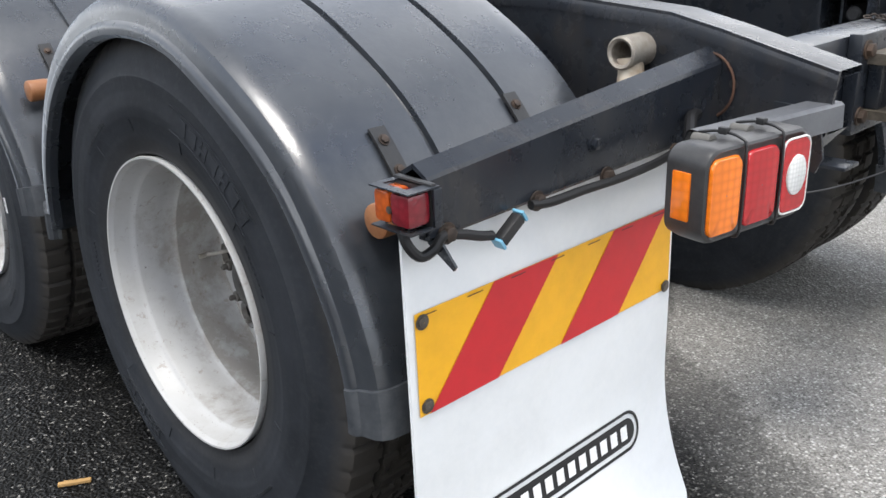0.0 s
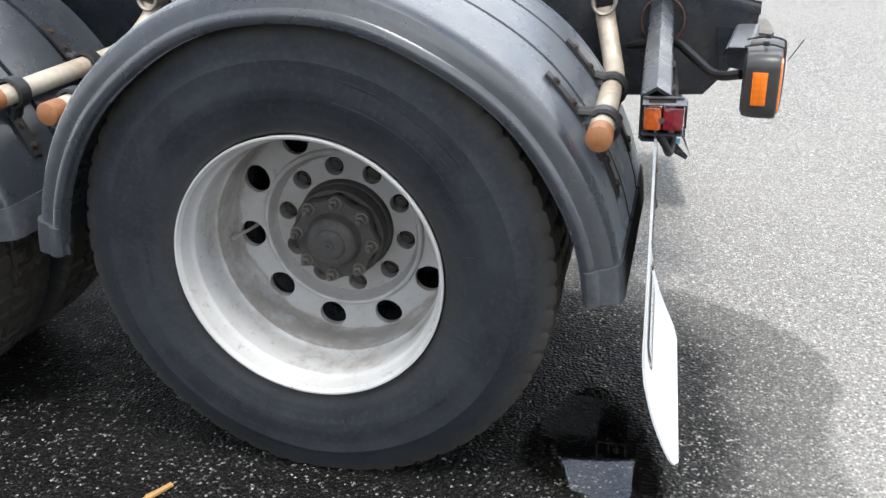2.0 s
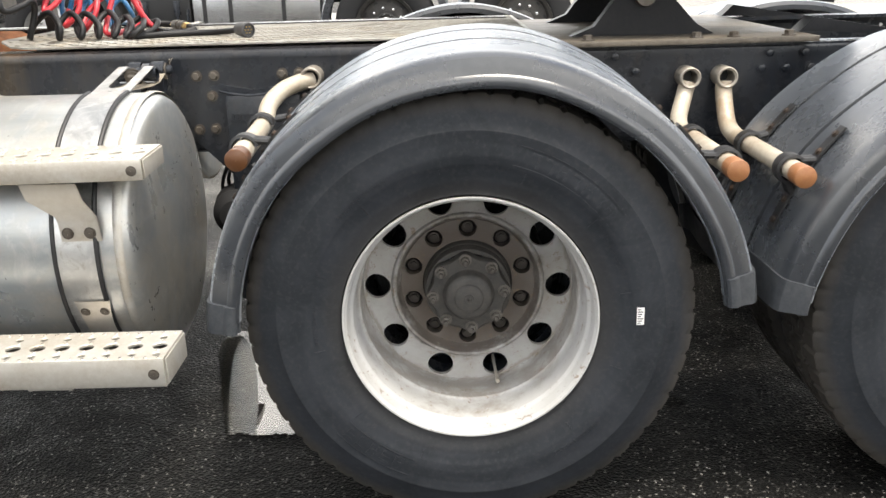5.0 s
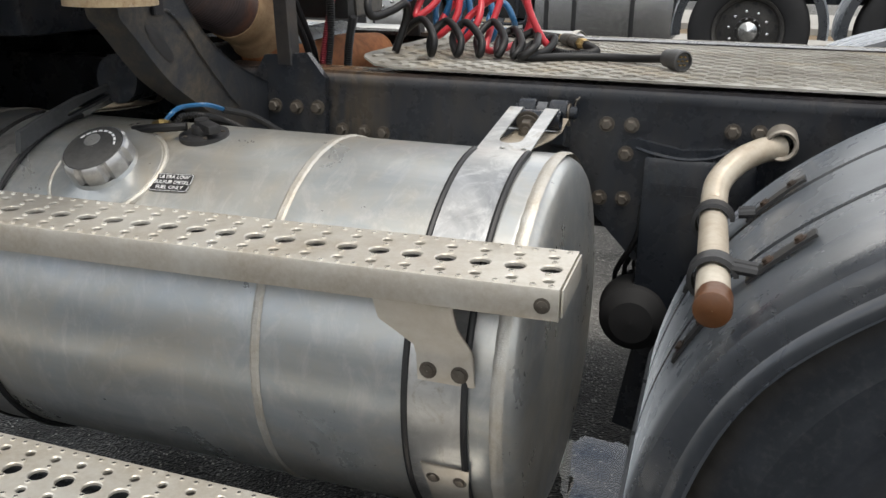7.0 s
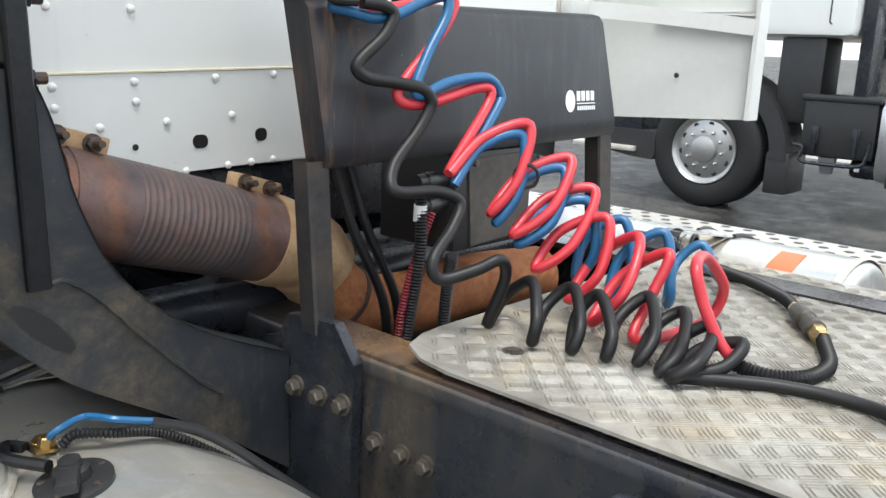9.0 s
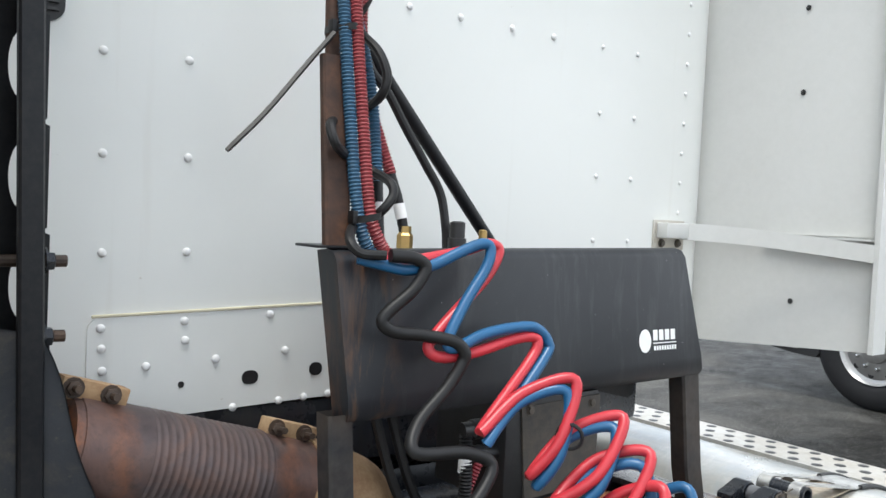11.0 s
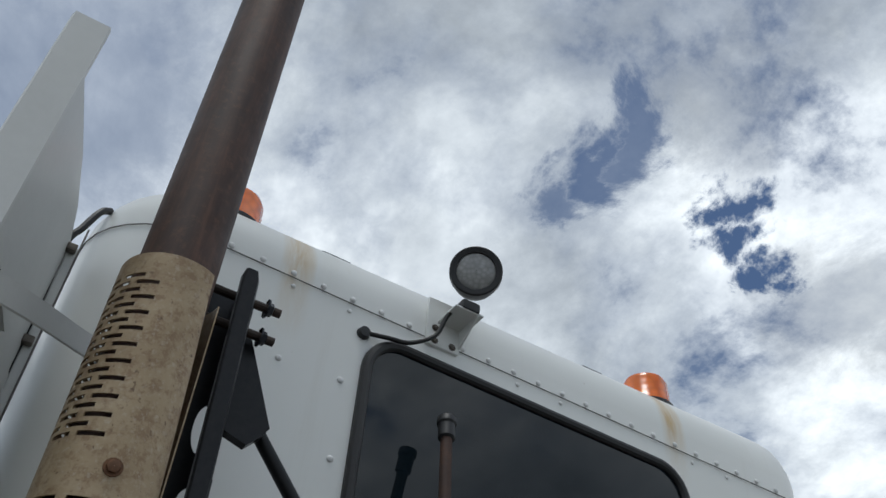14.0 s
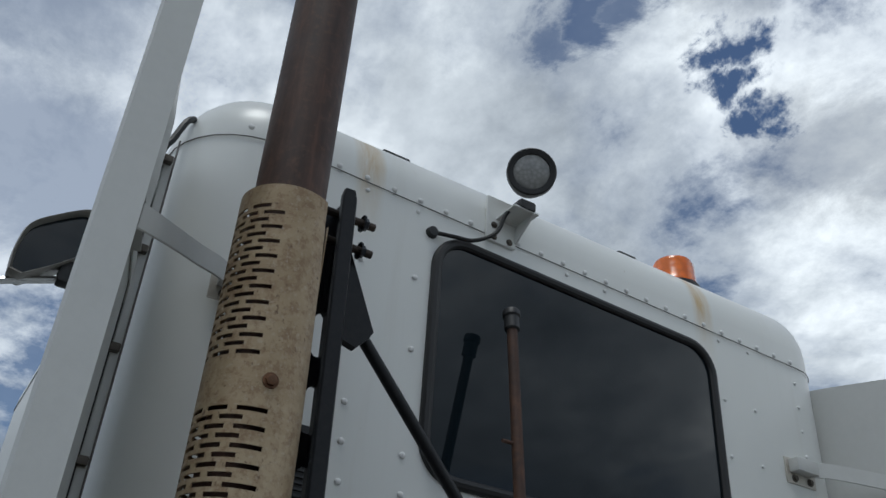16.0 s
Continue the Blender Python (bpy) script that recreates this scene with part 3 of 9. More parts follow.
class Geo:
    """Collects faces, then becomes one mesh."""

    def __init__(self):
        self.v, self.f = [], []

    def add(self, verts, faces, m=None):
        b = len(self.v)
        self.v += [tuple(m @ Vector(p)) if m else tuple(p) for p in verts]
        self.f += [tuple(b + i for i in f) for f in faces]
        return self

    def grid(self, rows, closed_u=False, closed_v=False):
        """A skin over rows of points. u runs along a row, v from row to row."""
        b, nr, nc = len(self.v), len(rows), len(rows[0])
        for r in rows:
            self.v += [tuple(p) for p in r]
        for i in range(nr if closed_v else nr - 1):
            for j in range(nc if closed_u else nc - 1):
                i2, j2 = (i + 1) % nr, (j + 1) % nc
                self.f.append((b + i * nc + j, b + i * nc + j2, b + i2 * nc + j2, b + i2 * nc + j))
        return self

    def box(self, x0, x1, y0, y1, z0, z1, bevel=0.0, m=None):
        bm = bmesh.new()
        bmesh.ops.create_cube(bm, size=1.0)
        for v in bm.verts:
            v.co = Vector(((x0 + x1) / 2 + v.co.x * (x1 - x0), (y0 + y1) / 2 + v.co.y * (y1 - y0), (z0 + z1) / 2 + v.co.z * (z1 - z0)))
        if bevel:
            bmesh.ops.bevel(bm, geom=bm.edges[:], offset=bevel, segments=2, profile=0.6, affect="EDGES", clamp_overlap=True)
        return self.take(bm, m)

    def take(self, bm, m=None):
        bm.verts.index_update()
        self.add([v.co for v in bm.verts], [[v.index for v in f.verts] for f in bm.faces], m)
        bm.free()
        return self

    def lathe(self, prof, seg=48, axis="y", at=(0, 0, 0), closed=False, squash=None):
        """prof: (radius, height along the axis)."""
        rows = []
        for r, h in prof:
            row = []
            for k in range(seg):
                a = 2 * math.pi * k / seg
                c, s = r * math.cos(a), r * math.sin(a)
                p = {"y": (c, h, s), "x": (h, c, s), "z": (c, s, h)}[axis]
                row.append((p[0] + at[0], p[1] + at[1], p[2] + at[2]))
            rows.append(row)
        return self.grid(rows, closed_u=True, closed_v=closed)

    def tube(self, pts, r, seg=10, closed=False, caps=True):
        """A round bar along points; r may be a list."""
        pts = [Vector(p) for p in pts]
        n = len(pts)
        rs = r if isinstance(r, (list, tuple)) else [r] * n
        tang = []
        for i in range(n):
            a, b = (pts[(i - 1) % n], pts[(i + 1) % n]) if closed else (pts[max(i - 1, 0)], pts[min(i + 1, n - 1)])
            t = b - a
            tang.append(t.normalized() if t.length > 1e-9 else Vector((0, 0, 1)))
        up = Vector((0, 0, 1)) if abs(tang[0].z) < 0.9 else Vector((1, 0, 0))
        u = (up - tang[0] * up.dot(tang[0])).normalized()
        rows = []
        for i in range(n):
            u = u - tang[i] * u.dot(tang[i])
            u = u.normalized() if u.length > 1e-9 else tang[i].orthogonal().normalized()
            w = tang[i].cross(u)
            rows.append([pts[i] + (u * math.cos(2 * math.pi * k / seg) + w * math.sin(2 * math.pi * k / seg)) * rs[i] for k in range(seg)])
        b = len(self.v)
        self.grid(rows, closed_u=True, closed_v=closed)
        if caps and not closed:
            self.f.append(tuple(b + k for k in reversed(range(seg))))
            self.f.append(tuple(b + (n - 1) * seg + k for k in range(seg)))
        return self

    def prism(self, outline, axis, d0, d1):
        """A flat outline (two coordinates in axis order) pushed from d0 to d1 along the axis."""
        def put(a, b, d):
            return {"x": (d, a, b), "y": (a, d, b), "z": (a, b, d)}[axis]
        n = len(outline)
        verts = [put(a, b, d0) for a, b in outline] + [put(a, b, d1) for a, b in outline]
        faces = [tuple(range(n)), tuple(reversed(range(n, 2 * n)))]
        faces += [(i, (i + 1) % n, n + (i + 1) % n, n + i) for i in range(n)]
        return self.add(verts, faces)

    def nut(self, p, way, r=0.012, h=0.012, seg=6):
        """A bolt head at p that stands out along way, on a washer."""
        q = Vector(way).to_track_quat("Z", "Y").to_matrix().to_4x4()
        m = Matrix.Translation(p) @ q
        self.lathe_m([(r * 1.5, 0), (r * 1.5, h * 0.25), (r, h * 0.25), (r, h * 0.9), (r * 0.8, h), (0.0005, h)], seg * 2 if seg > 6 else 12, m, hexa=seg == 6)
        return self

    def lathe_m(self, prof, seg, m, hexa=False):
        rows = []
        for i, (r, h) in enumerate(prof):
            row = []
            for k in range(seg):
                a = 2 * math.pi * k / seg
                rr = r
                if hexa and 2 <= i <= 4:
                    rr = r / max(math.cos((a % (math.pi / 3)) - math.pi / 6), 0.5) * 0.93
                row.append(m @ Vector((rr * math.cos(a), rr * math.sin(a), h)))
            rows.append(row)
        return self.grid(rows, closed_u=True)

    def mesh(self, name, mat, smooth=True, angle=35):
        me = bpy.data.meshes.new(name)
        me.from_pydata(self.v, [], self.f)
        bm = bmesh.new()
        bm.from_mesh(me)
        bmesh.ops.remove_doubles(bm, verts=bm.verts[:], dist=2e-5)
        bmesh.ops.recalc_face_normals(bm, faces=bm.faces[:])
        lim = radians(angle)
        for f in bm.faces:
            f.smooth = smooth
        for e in bm.edges:
            e.smooth = len(e.link_faces) == 2 and e.calc_face_angle(0) < lim
        bm.to_mesh(me)
        bm.free()
        me.materials.append(mat)
        return me


def thing(name, label, category, at=(0, 0, 0), group="", kind=""):
    ob = new(name)
    ob.empty_display_size = 0.05
    ob.location = at
    return tagged(ob, label, category, group, kind)


def part(name, geo, mat, parent=None, label="", smooth=True, angle=35):
    """One mesh object out of a Geo, in the parent's own space."""
    ob = new(name, geo.mesh(name, mat, smooth, angle))
    if parent:
        ob.parent = parent
    return tagged(ob, label) if label else ob


def solo(name, geo, mat, label, category, group="", kind="", angle=35):
    ob = new(name, geo.mesh(name, mat, True, angle))
    return tagged(ob, label, category, group, kind)


def bezier(points, steps=8):
    """A smooth line through points (Catmull-Rom)."""
    p = [Vector(q) for q in points]
    p = [p[0] * 2 - p[1]] + p + [p[-1] * 2 - p[-2]]
    out = []
    for i in range(1, len(p) - 2):
        a, b, c, d = p[i - 1], p[i], p[i + 1], p[i + 2]
        for k in range(steps):
            t = k / steps
            out.append(0.5 * ((2 * b) + (c - a) * t + (2 * a - 5 * b + 4 * c - d) * t * t + (3 * b - a - 3 * c + d) * t ** 3))
    return out + [p[-2]]


def ribbed(pts, r, pitch=0.0055, depth=0.0011, seg=9):
    """A corrugated hose along a smooth line."""
    line = [Vector(p) for p in pts]
    total = sum((line[i + 1] - line[i]).length for i in range(len(line) - 1))
    n = max(8, int(total / pitch * 2))
    out, rs, acc, i = [], [], 0.0, 0
    seglen = [(line[k + 1] - line[k]).length for k in range(len(line) - 1)]
    for k in range(n + 1):
        d = total * k / n
        while i < len(seglen) - 1 and acc + seglen[i] < d:
            acc += seglen[i]
            i += 1
        out.append(line[i].lerp(line[i + 1], min(1.0, (d - acc) / max(seglen[i], 1e-9))))
        rs.append(r + (depth if k % 2 else -depth))
    return Geo().tube(out, rs, seg)


def rounded(w0, w1, h0, h1, r, steps=5):
    """The outline of a rectangle with round corners."""
    out = []
    for cx, cy, a0 in ((w1 - r, h1 - r, 0), (w0 + r, h1 - r, 90), (w0 + r, h0 + r, 180), (w1 - r, h0 + r, 270)):
        for k in range(steps + 1):
            a = radians(a0 + 90 * k / steps)
            out.append((cx + r * math.cos(a), cy + r * math.sin(a)))
    return out

# ---- ground ----


def ground_z(y):
    t = max(0.0, y - 1.6)
    return 0.040 * t * t / (t + 1.2) if y < 40 else 0.040 * 38.4 ** 2 / 39.6


def build_ground():
    xs = [-400, -120, -40, -20] + [-12 + 1.0 * i for i in range(25)] + [14, 20, 40, 120, 400]
    ys = [-400, -120, -40, -15] + [-6 + 0.5 * i for i in range(33)] + [12, 16, 22, 30, 39, 60, 120, 400]
    g = Geo()
    g.grid([[(x, y, ground_z(y)) for x in xs] for y in ys])
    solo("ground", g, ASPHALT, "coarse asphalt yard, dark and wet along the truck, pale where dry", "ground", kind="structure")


build_ground()


def puddle(outline, seed):
    """A film of water with a ragged edge round an outline."""
    rnd = random.Random(seed)
    pts = [Vector((x, y, 0)) for x, y in outline]
    pts = bezier([tuple(p) for p in pts + [pts[0]]], 9)[:-1]
    c = sum(pts, Vector()) / len(pts)
    ring = [c + (p - c) * (1 + rnd.uniform(-0.035, 0.035)) for p in pts]
    n = len(ring)
    g = Geo().add([(c.x, c.y, 0.0045)] + [(p.x, p.y, 0.0045) for p in ring], [(0, 1 + k, 1 + (k + 1) % n) for k in range(n)])
    solo("puddle", g, WATER, "thin clear rainwater puddle lying on dark asphalt", "puddle", "puddles by the wheels", "structure")


puddle([(-0.70, 0.135), (-0.60, 0.128), (-0.47, 0.135), (-0.40, 0.22), (-0.42, 0.45), (-0.55, 0.75), (-0.75, 0.88), (-0.87, 0.80), (-0.80, 0.48)], 12)
puddle([(1.725, -0.05), (1.74, -0.15), (1.84, -0.22), (1.98, -0.25), (2.055, -0.18), (2.03, -0.05), (1.99, 0.08), (1.90, 0.20), (1.82, 0.16)], 22)
puddle([(-4.9, 9.35), (-4.3, 9.3), (-4.1, 9.45), (-4.6, 9.52)], 15)
puddle([(0.60, 0.24), (0.65, 0.25), (0.645, 0.30), (0.59, 0.31)], 8)

# unseen plain wall, added to close the yard behind the camera against low sky
g = Geo().box(-40, 40, -18.4, -18.0, -0.1, 3.0)
solo("unseen_wall", g, ADDED_WALL, "plain grey concrete wall added unseen behind the camera", "wall", kind="structure")

# ---- the truck ----
TRUCK = thing("truck", "white cab-over prime mover with black chassis, parked on wet asphalt", "truck")
HUB_Z = 0.50
AXLES = (0.0, 1.30)


def ring_with_holes(g, count, r_in, r_out, r_mid, hole, y_of, depth, phase=0.0, n=20):
    """A dished ring round the y axis with round holes through it."""
    step = 2 * math.pi / count
    for s in range(count):
        ca = phase + s * step
        inner, outer, wall = [], [], []
        lim_v = step / 2 * r_mid
        corners = [math.atan2(sv * lim_v, lu) % (2 * math.pi) for lu in (r_out - r_mid, r_in - r_mid) for sv in (1, -1)]
        for a in sorted([2 * math.pi * k / n for k in range(n)] + corners):
            u, v = math.cos(a), math.sin(a)          # u: radial, v: along the ring
            r = r_mid + hole * u
            th = ca + hole * v / r_mid
            inner.append((r * math.cos(th), y_of(r), r * math.sin(th)))
            wall.append((r * math.cos(th), y_of(r) + depth, r * math.sin(th)))
            lim_u = (r_out - r_mid) if u > 0 else (r_mid - r_in)
            f = min(lim_u / abs(u) if abs(u) > 1e-6 else 9, lim_v / abs(v) if abs(v) > 1e-6 else 9)
            r = r_mid + f * u
            th = ca + f * v / r_mid
            outer.append((r * math.cos(th), y_of(r), r * math.sin(th)))
        g.grid([outer, inner, wall], closed_u=True)


def tyre_geo(seg=540, width=0.28, tread_r=0.517, lugs=True):
    """Outer face towards -y, bead at y = -0.238."""
    g = Geo()
    prof = [(0.287, -0.215), (0.2925, -0.240), (0.2965, -0.249), (0.306, -0.2505), (0.3125, -0.254), (0.332, -0.2585), (0.336, -0.2595),
            (0.365, -0.2645), (0.368, -0.266), (0.40, -0.2665), (0.430, -0.2635), (0.434, -0.2644), (0.440, -0.2638), (0.443, -0.2615), (0.462, -0.256),
            (0.478, -0.250), (0.492, -0.2445), (0.505, -0.238), (tread_r - 0.003, -0.230), (tread_r, -0.215), (tread_r + 0.001, -0.185)]
    lug_from = 17
    rib = [(tread_r + 0.001, -0.172), (tread_r - 0.014, -0.170), (tread_r - 0.014, -0.160), (tread_r + 0.002, -0.158), (tread_r + 0.002, -0.130),
           (tread_r - 0.014, -0.128), (tread_r - 0.014, -0.112), (tread_r + 0.002, -0.110)]
    half = prof + rib
    full = half + [(r, -0.25 - y) for r, y in reversed(half)]
    rows, n = [], len(full)
    for i, (r, y) in enumerate(full):
        side = min(i, n - 1 - i)
        row = []
        for k in range(seg):
            a = 2 * math.pi * k / seg
            rr = r
            if lugs and side >= lug_from:
                groove = k % 9 < 2
                if groove:
                    rr = r - (0.008 if side >= lug_from + 2 else 0.005)
                if side >= len(prof) and (k // 5 + (side % 2)) % 3 == 0:
                    rr = min(rr, r - 0.008)
            x, z = rr * math.cos(a), rr * math.sin(a)
            yy = y
            if z < -0.40:                              # sidewall bulge over the ground
                f = min(1, (-0.40 - z) / 0.1) * max(0, 1 - abs(x) / 0.3)
                yy += math.copysign(0.010 * f, y + 0.125)
            row.append((x, yy, max(z, -HUB_Z + 0.001)))
        rows.append(row)
    g.grid(rows, closed_u=True)
    return g


def side_y(r):
    pts = [(0.335, -0.258), (0.338, -0.2595), (0.365, -0.2645), (0.368, -0.266), (0.40, -0.2665), (0.430, -0.2635), (0.434, -0.2655), (0.44, -0.2652), (0.443, -0.2615), (0.462, -0.256)]
    for (a, ya), (b, yb) in zip(pts, pts[1:]):
        if a <= r <= b:
            return ya + (yb - ya) * (r - a) / (b - a)
    return -0.262


def mark_geo():
    """Plain raised blocks, rings and spokes moulded in the sidewall in place of lettering."""
    g = Geo()

    def slab(a0, a1, r0, r1, n=4):
        rows = []
        for k in range(n + 1):
            a = radians(a0 + (a1 - a0) * k / n)
            rows.append([(r * math.cos(a), side_y(r) + d, r * math.sin(a)) for r, d in ((r0, 0.0005), (r0, -0.0019), (r1, -0.0019), (r1, 0.0005))])
        b = len(g.v)
        g.grid(rows)
        g.f += [(b, b + 1, b + 2, b + 3), tuple(b + 4 * n + q for q in (3, 2, 1, 0))]
    rnd = random.Random(21)
    for start, count, w, r0, r1 in ((38, 7, 3.6, 0.382, 0.412), (222, 5, 3.6, 0.382, 0.412), (118, 14, 1.1, 0.375, 0.383), (300, 12, 1.2, 0.385, 0.392), (172, 9, 1.3, 0.350, 0.358), (20, 10, 1.1, 0.350, 0.357)):
        for k in range(count):
            a = start + k * (w + w * 0.35)
            q = rnd.choice((0, 1, 2))
            slab(a, a + w * 0.28, r0, r1, 1)
            if q < 2:
                slab(a, a + w * 0.9, r1 - (r1 - r0) * 0.2, r1, 2)
            if q != 1:
                slab(a, a + w * 0.9, r0 + (r1 - r0) * 0.4, r0 + (r1 - r0) * 0.6, 2)
            if q == 2:
                slab(a + w * 0.65, a + w * 0.9, r0, r1, 1)
    for a in range(10, 370, 30):
        slab(a, a + 0.35, 0.340, 0.364, 1)
    for a0, a1 in ((36, 75), (220, 248)):
        slab(a0, a1, 0.4185, 0.4200, 16)
        slab(a0, a1, 0.3740, 0.3755, 16)
    return g


def rim_geo():
    g = Geo()
    barrel = [(0.284, -0.205), (0.2905, -0.243), (0.2930, -0.254), (0.2918, -0.2590), (0.2880, -0.2585), (0.2858, -0.2530), (0.2830, -0.2500), (0.2822, -0.2480), (0.2812, -0.2180), (0.2760, -0.2110), (0.2722, -0.2080),
              (0.2712, -0.2050), (0.2700, -0.1500), (0.2692, -0.1260), (0.2660, -0.1190), (0.2632, -0.1170), (0.2626, -0.1140), (0.2618, -0.060), (0.2635, -0.040), (0.2638, -0.026), (0.2632, -0.019), (0.2618, -0.0155)]
    g.lathe(barrel, 128)

    def dish(r):
        return -0.0155 - 0.006 * max(0.0, min(1.0, (0.2618 - r) / 0.060))
    ring_with_holes(g, 10, 0.1935, 0.2618, 0.2275, 0.0325, dish, 0.014, radians(8.8), 26)
    g.lathe([(0.1935, dish(0.1935)), (0.1920, -0.0245), (0.1900, -0.0295), (0.186, -0.0315), (0.181, -0.0290), (0.177, -0.018), (0.174, -0.003), (0.169, 0.003)], 96)
    ring_with_holes(g, 10, 0.114, 0.169, 0.1440, 0.0225, lambda r: 0.003, 0.030, radians(26.8), 18)
    g.lathe([(0.114, 0.003), (0.111, 0.03)], 64)
    return g


def hub_geo():
    """A drum through the disc, a lobed flange that carries the studs, and a shallow domed cap."""
    g = Geo()
    g.lathe([(0.1115, 0.06), (0.1115, -0.006), (0.1095, -0.012), (0.1070, -0.014), (0.1070, -0.046), (0.1055, -0.050), (0.096, -0.051)], 64)
    rows = []
    for r, y, lobe in ((0.096, -0.050, 1.0), (0.098, -0.054, 1.0), (0.098, -0.072, 1.0), (0.094, -0.077, 0.9), (0.064, -0.080, 0.0), (0.0605, -0.084, 0.0), (0.0590, -0.098, 0.0), (0.0550, -0.105, 0.0), (0.047, -0.109, 0.0),
                       (0.036, -0.1105, 0.0), (0.034, -0.1140, 0.0), (0.031, -0.1155, 0.0), (0.012, -0.1165, 0.0), (0.010, -0.1185, 0.0), (0.0042, -0.1185, 0.0), (0.0030, -0.1145, 0.0), (0.0004, -0.1140, 0.0)):
        rows.append([(rr * math.cos(a), y, rr * math.sin(a)) for a, rr in [(2 * math.pi * k / 96, r + 0.0055 * lobe * math.cos(8 * 2 * math.pi * k / 96)) for k in range(96)]])
    g.grid(rows, closed_u=True)
    return g


def hubnut_geo():
    g = Geo().nut((0, 0, 0), (0, -1, 0), 0.0105, 0.020)
    g.lathe([(0.0062, -0.018), (0.0062, -0.029), (0.0048, -0.0315), (0.0004, -0.0318)], 10)
    return g


def lugnut_geo():
    g = Geo()
    g.lathe([(0.0195, 0.030), (0.0195, 0.022), (0.0165, 0.020), (0.0158, 0.006), (0.0140, 0.0025), (0.0095, 0.002), (0.0092, -0.004), (0.0004, -0.0045)], 12)
    return g


WHEEL_MESH = {}


def wheel_meshes():
    WHEEL_MESH["rim"] = rim_geo().mesh("wheel", RIM, True, 40)
    WHEEL_MESH["rusty_rim"] = rim_geo().mesh("wheel", RIM_RUSTY, True, 40)
    WHEEL_MESH["tyre"] = tyre_geo().mesh("tyre", RUBBER, True, 30)
    WHEEL_MESH["hub"] = hub_geo().mesh("hub", HUBDIRT, True, 40)
    WHEEL_MESH["hubnut"] = hubnut_geo().mesh("hub_nut", HUBNUT, True, 30)
    WHEEL_MESH["lugnut"] = lugnut_geo().mesh("wheel_nut", LUG_RUST, True, 30)
    WHEEL_MESH["mark"] = mark_geo().mesh("sidewall_mark", RUBBER, False)
    g = Geo()
    g.lathe([(0.29, 0.0), (0.27, 0.02), (0.265, 0.20), (0.2, 0.21), (0.1, 0.21)], 64)
    WHEEL_MESH["inner_rim"] = g.mesh("inner_wheel", CHASSIS, True, 40)
    g = Geo()
    g.lathe([(0.205, 0.05), (0.21, 0.06), (0.21, 0.25), (0.19, 0.26), (0.05, 0.26)], 48)
    WHEEL_MESH["drum"] = g.mesh("brake_drum", CHASSIS, True, 40)
    g = Geo()
    g.tube(bezier([(-0.004, 0.03, 0), (0.0, -0.005, 0), (0.010, -0.035, 0), (0.020, -0.056, 0)], 5), 0.0040, 8)
    g.lathe([(0.0001, -0.076), (0.0052, -0.0755), (0.0055, -0.060), (0.0045, -0.056), (0.0042, -0.050)], 10, at=(0.0215, 0, 0))
    WHEEL_MESH["valve"] = g.mesh("valve_stem", STEEL, True, 40)


wheel_meshes()


def child(name, mesh, parent, m=None, label=""):
    ob = new(name, mesh)
    ob.parent = parent
    if m is not None:
        ob.matrix_basis = m
    return tagged(ob, label) if label else ob


def drive_wheel(parent, x, spin, valve_at, rust, stud_at):
    w = child("wheel", WHEEL_MESH["rusty_rim" if rust else "rim"], parent, pose(x, 0, HUB_Z, 0, spin, 0),
              "silver-painted steel wheel with rusty grimy centre" if rust else "silver-painted steel wheel with ten round hand holes")
    tyre = child("tyre", WHEEL_MESH["tyre"], w, pose(0, 0, 0, 0, -spin, 0), "worn black truck tyre with raised sidewall marks")
    tagged(child("sidewall_mark", WHEEL_MESH["mark"], tyre, None, "raised sidewall marks"), kind="stuff")
    child("hub", WHEEL_MESH["hub"], w, pose(0, 0, 0, 0, -stud_at, 0), label="greasy dark hub with capped end")
    for k in range(8):
        a = radians(k * 45 + stud_at)
        child("hub_nut", WHEEL_MESH["hubnut"], w, pose(0.088 * math.cos(a), -0.0775, 0.088 * math.sin(a)))
    for k in range(10):
        a = radians(26.8 + 36 * k)
        child("wheel_nut", WHEEL_MESH["lugnut"], w, pose(0.1440 * math.cos(a), 0.014, 0.1440 * math.sin(a)))
    a = radians(valve_at)
    child("valve_stem", WHEEL_MESH["valve"], w, pose(0.2300 * math.cos(a), 0, 0.2300 * math.sin(a), 0, -valve_at, 0), "short steel tyre valve")
    iw = child("inner_wheel", WHEEL_MESH["inner_rim"], parent, pose(x, 0.06, HUB_Z))
    child("inner_tyre", WHEEL_MESH["tyre"], iw, pose(0, 0.25, 0))
    child("brake_drum", WHEEL_MESH["drum"], parent, pose(x, 0.0, HUB_Z))
    return w, tyre


WHEEL_A = drive_wheel(TRUCK, AXLES[0], 9.8, -64, True, 14)
WHEEL_B = drive_wheel(TRUCK, AXLES[1], 2, 186, False, 40)
# wheels on the far side
for ax in AXLES:
    fw = child("wheel", WHEEL_MESH["rim"], TRUCK, pose(ax, 1.78, HUB_Z, 0, 0, 180))
    child("tyre", WHEEL_MESH["tyre"], fw)
    fi = child("inner_wheel", WHEEL_MESH["inner_rim"], TRUCK, pose(ax, 1.72, HUB_Z, 0, 0, 180))
    child("inner_tyre", WHEEL_MESH["tyre"], fi, pose(0, 0.25, 0))
    part("axle", Geo().lathe([(0.07, 0.30), (0.085, 0.6), (0.16, 0.78), (0.19, 0.90), (0.16, 1.02), (0.085, 1.2), (0.07, 1.5)], 24), CHASSIS, TRUCK).location = (ax, 0, HUB_Z)


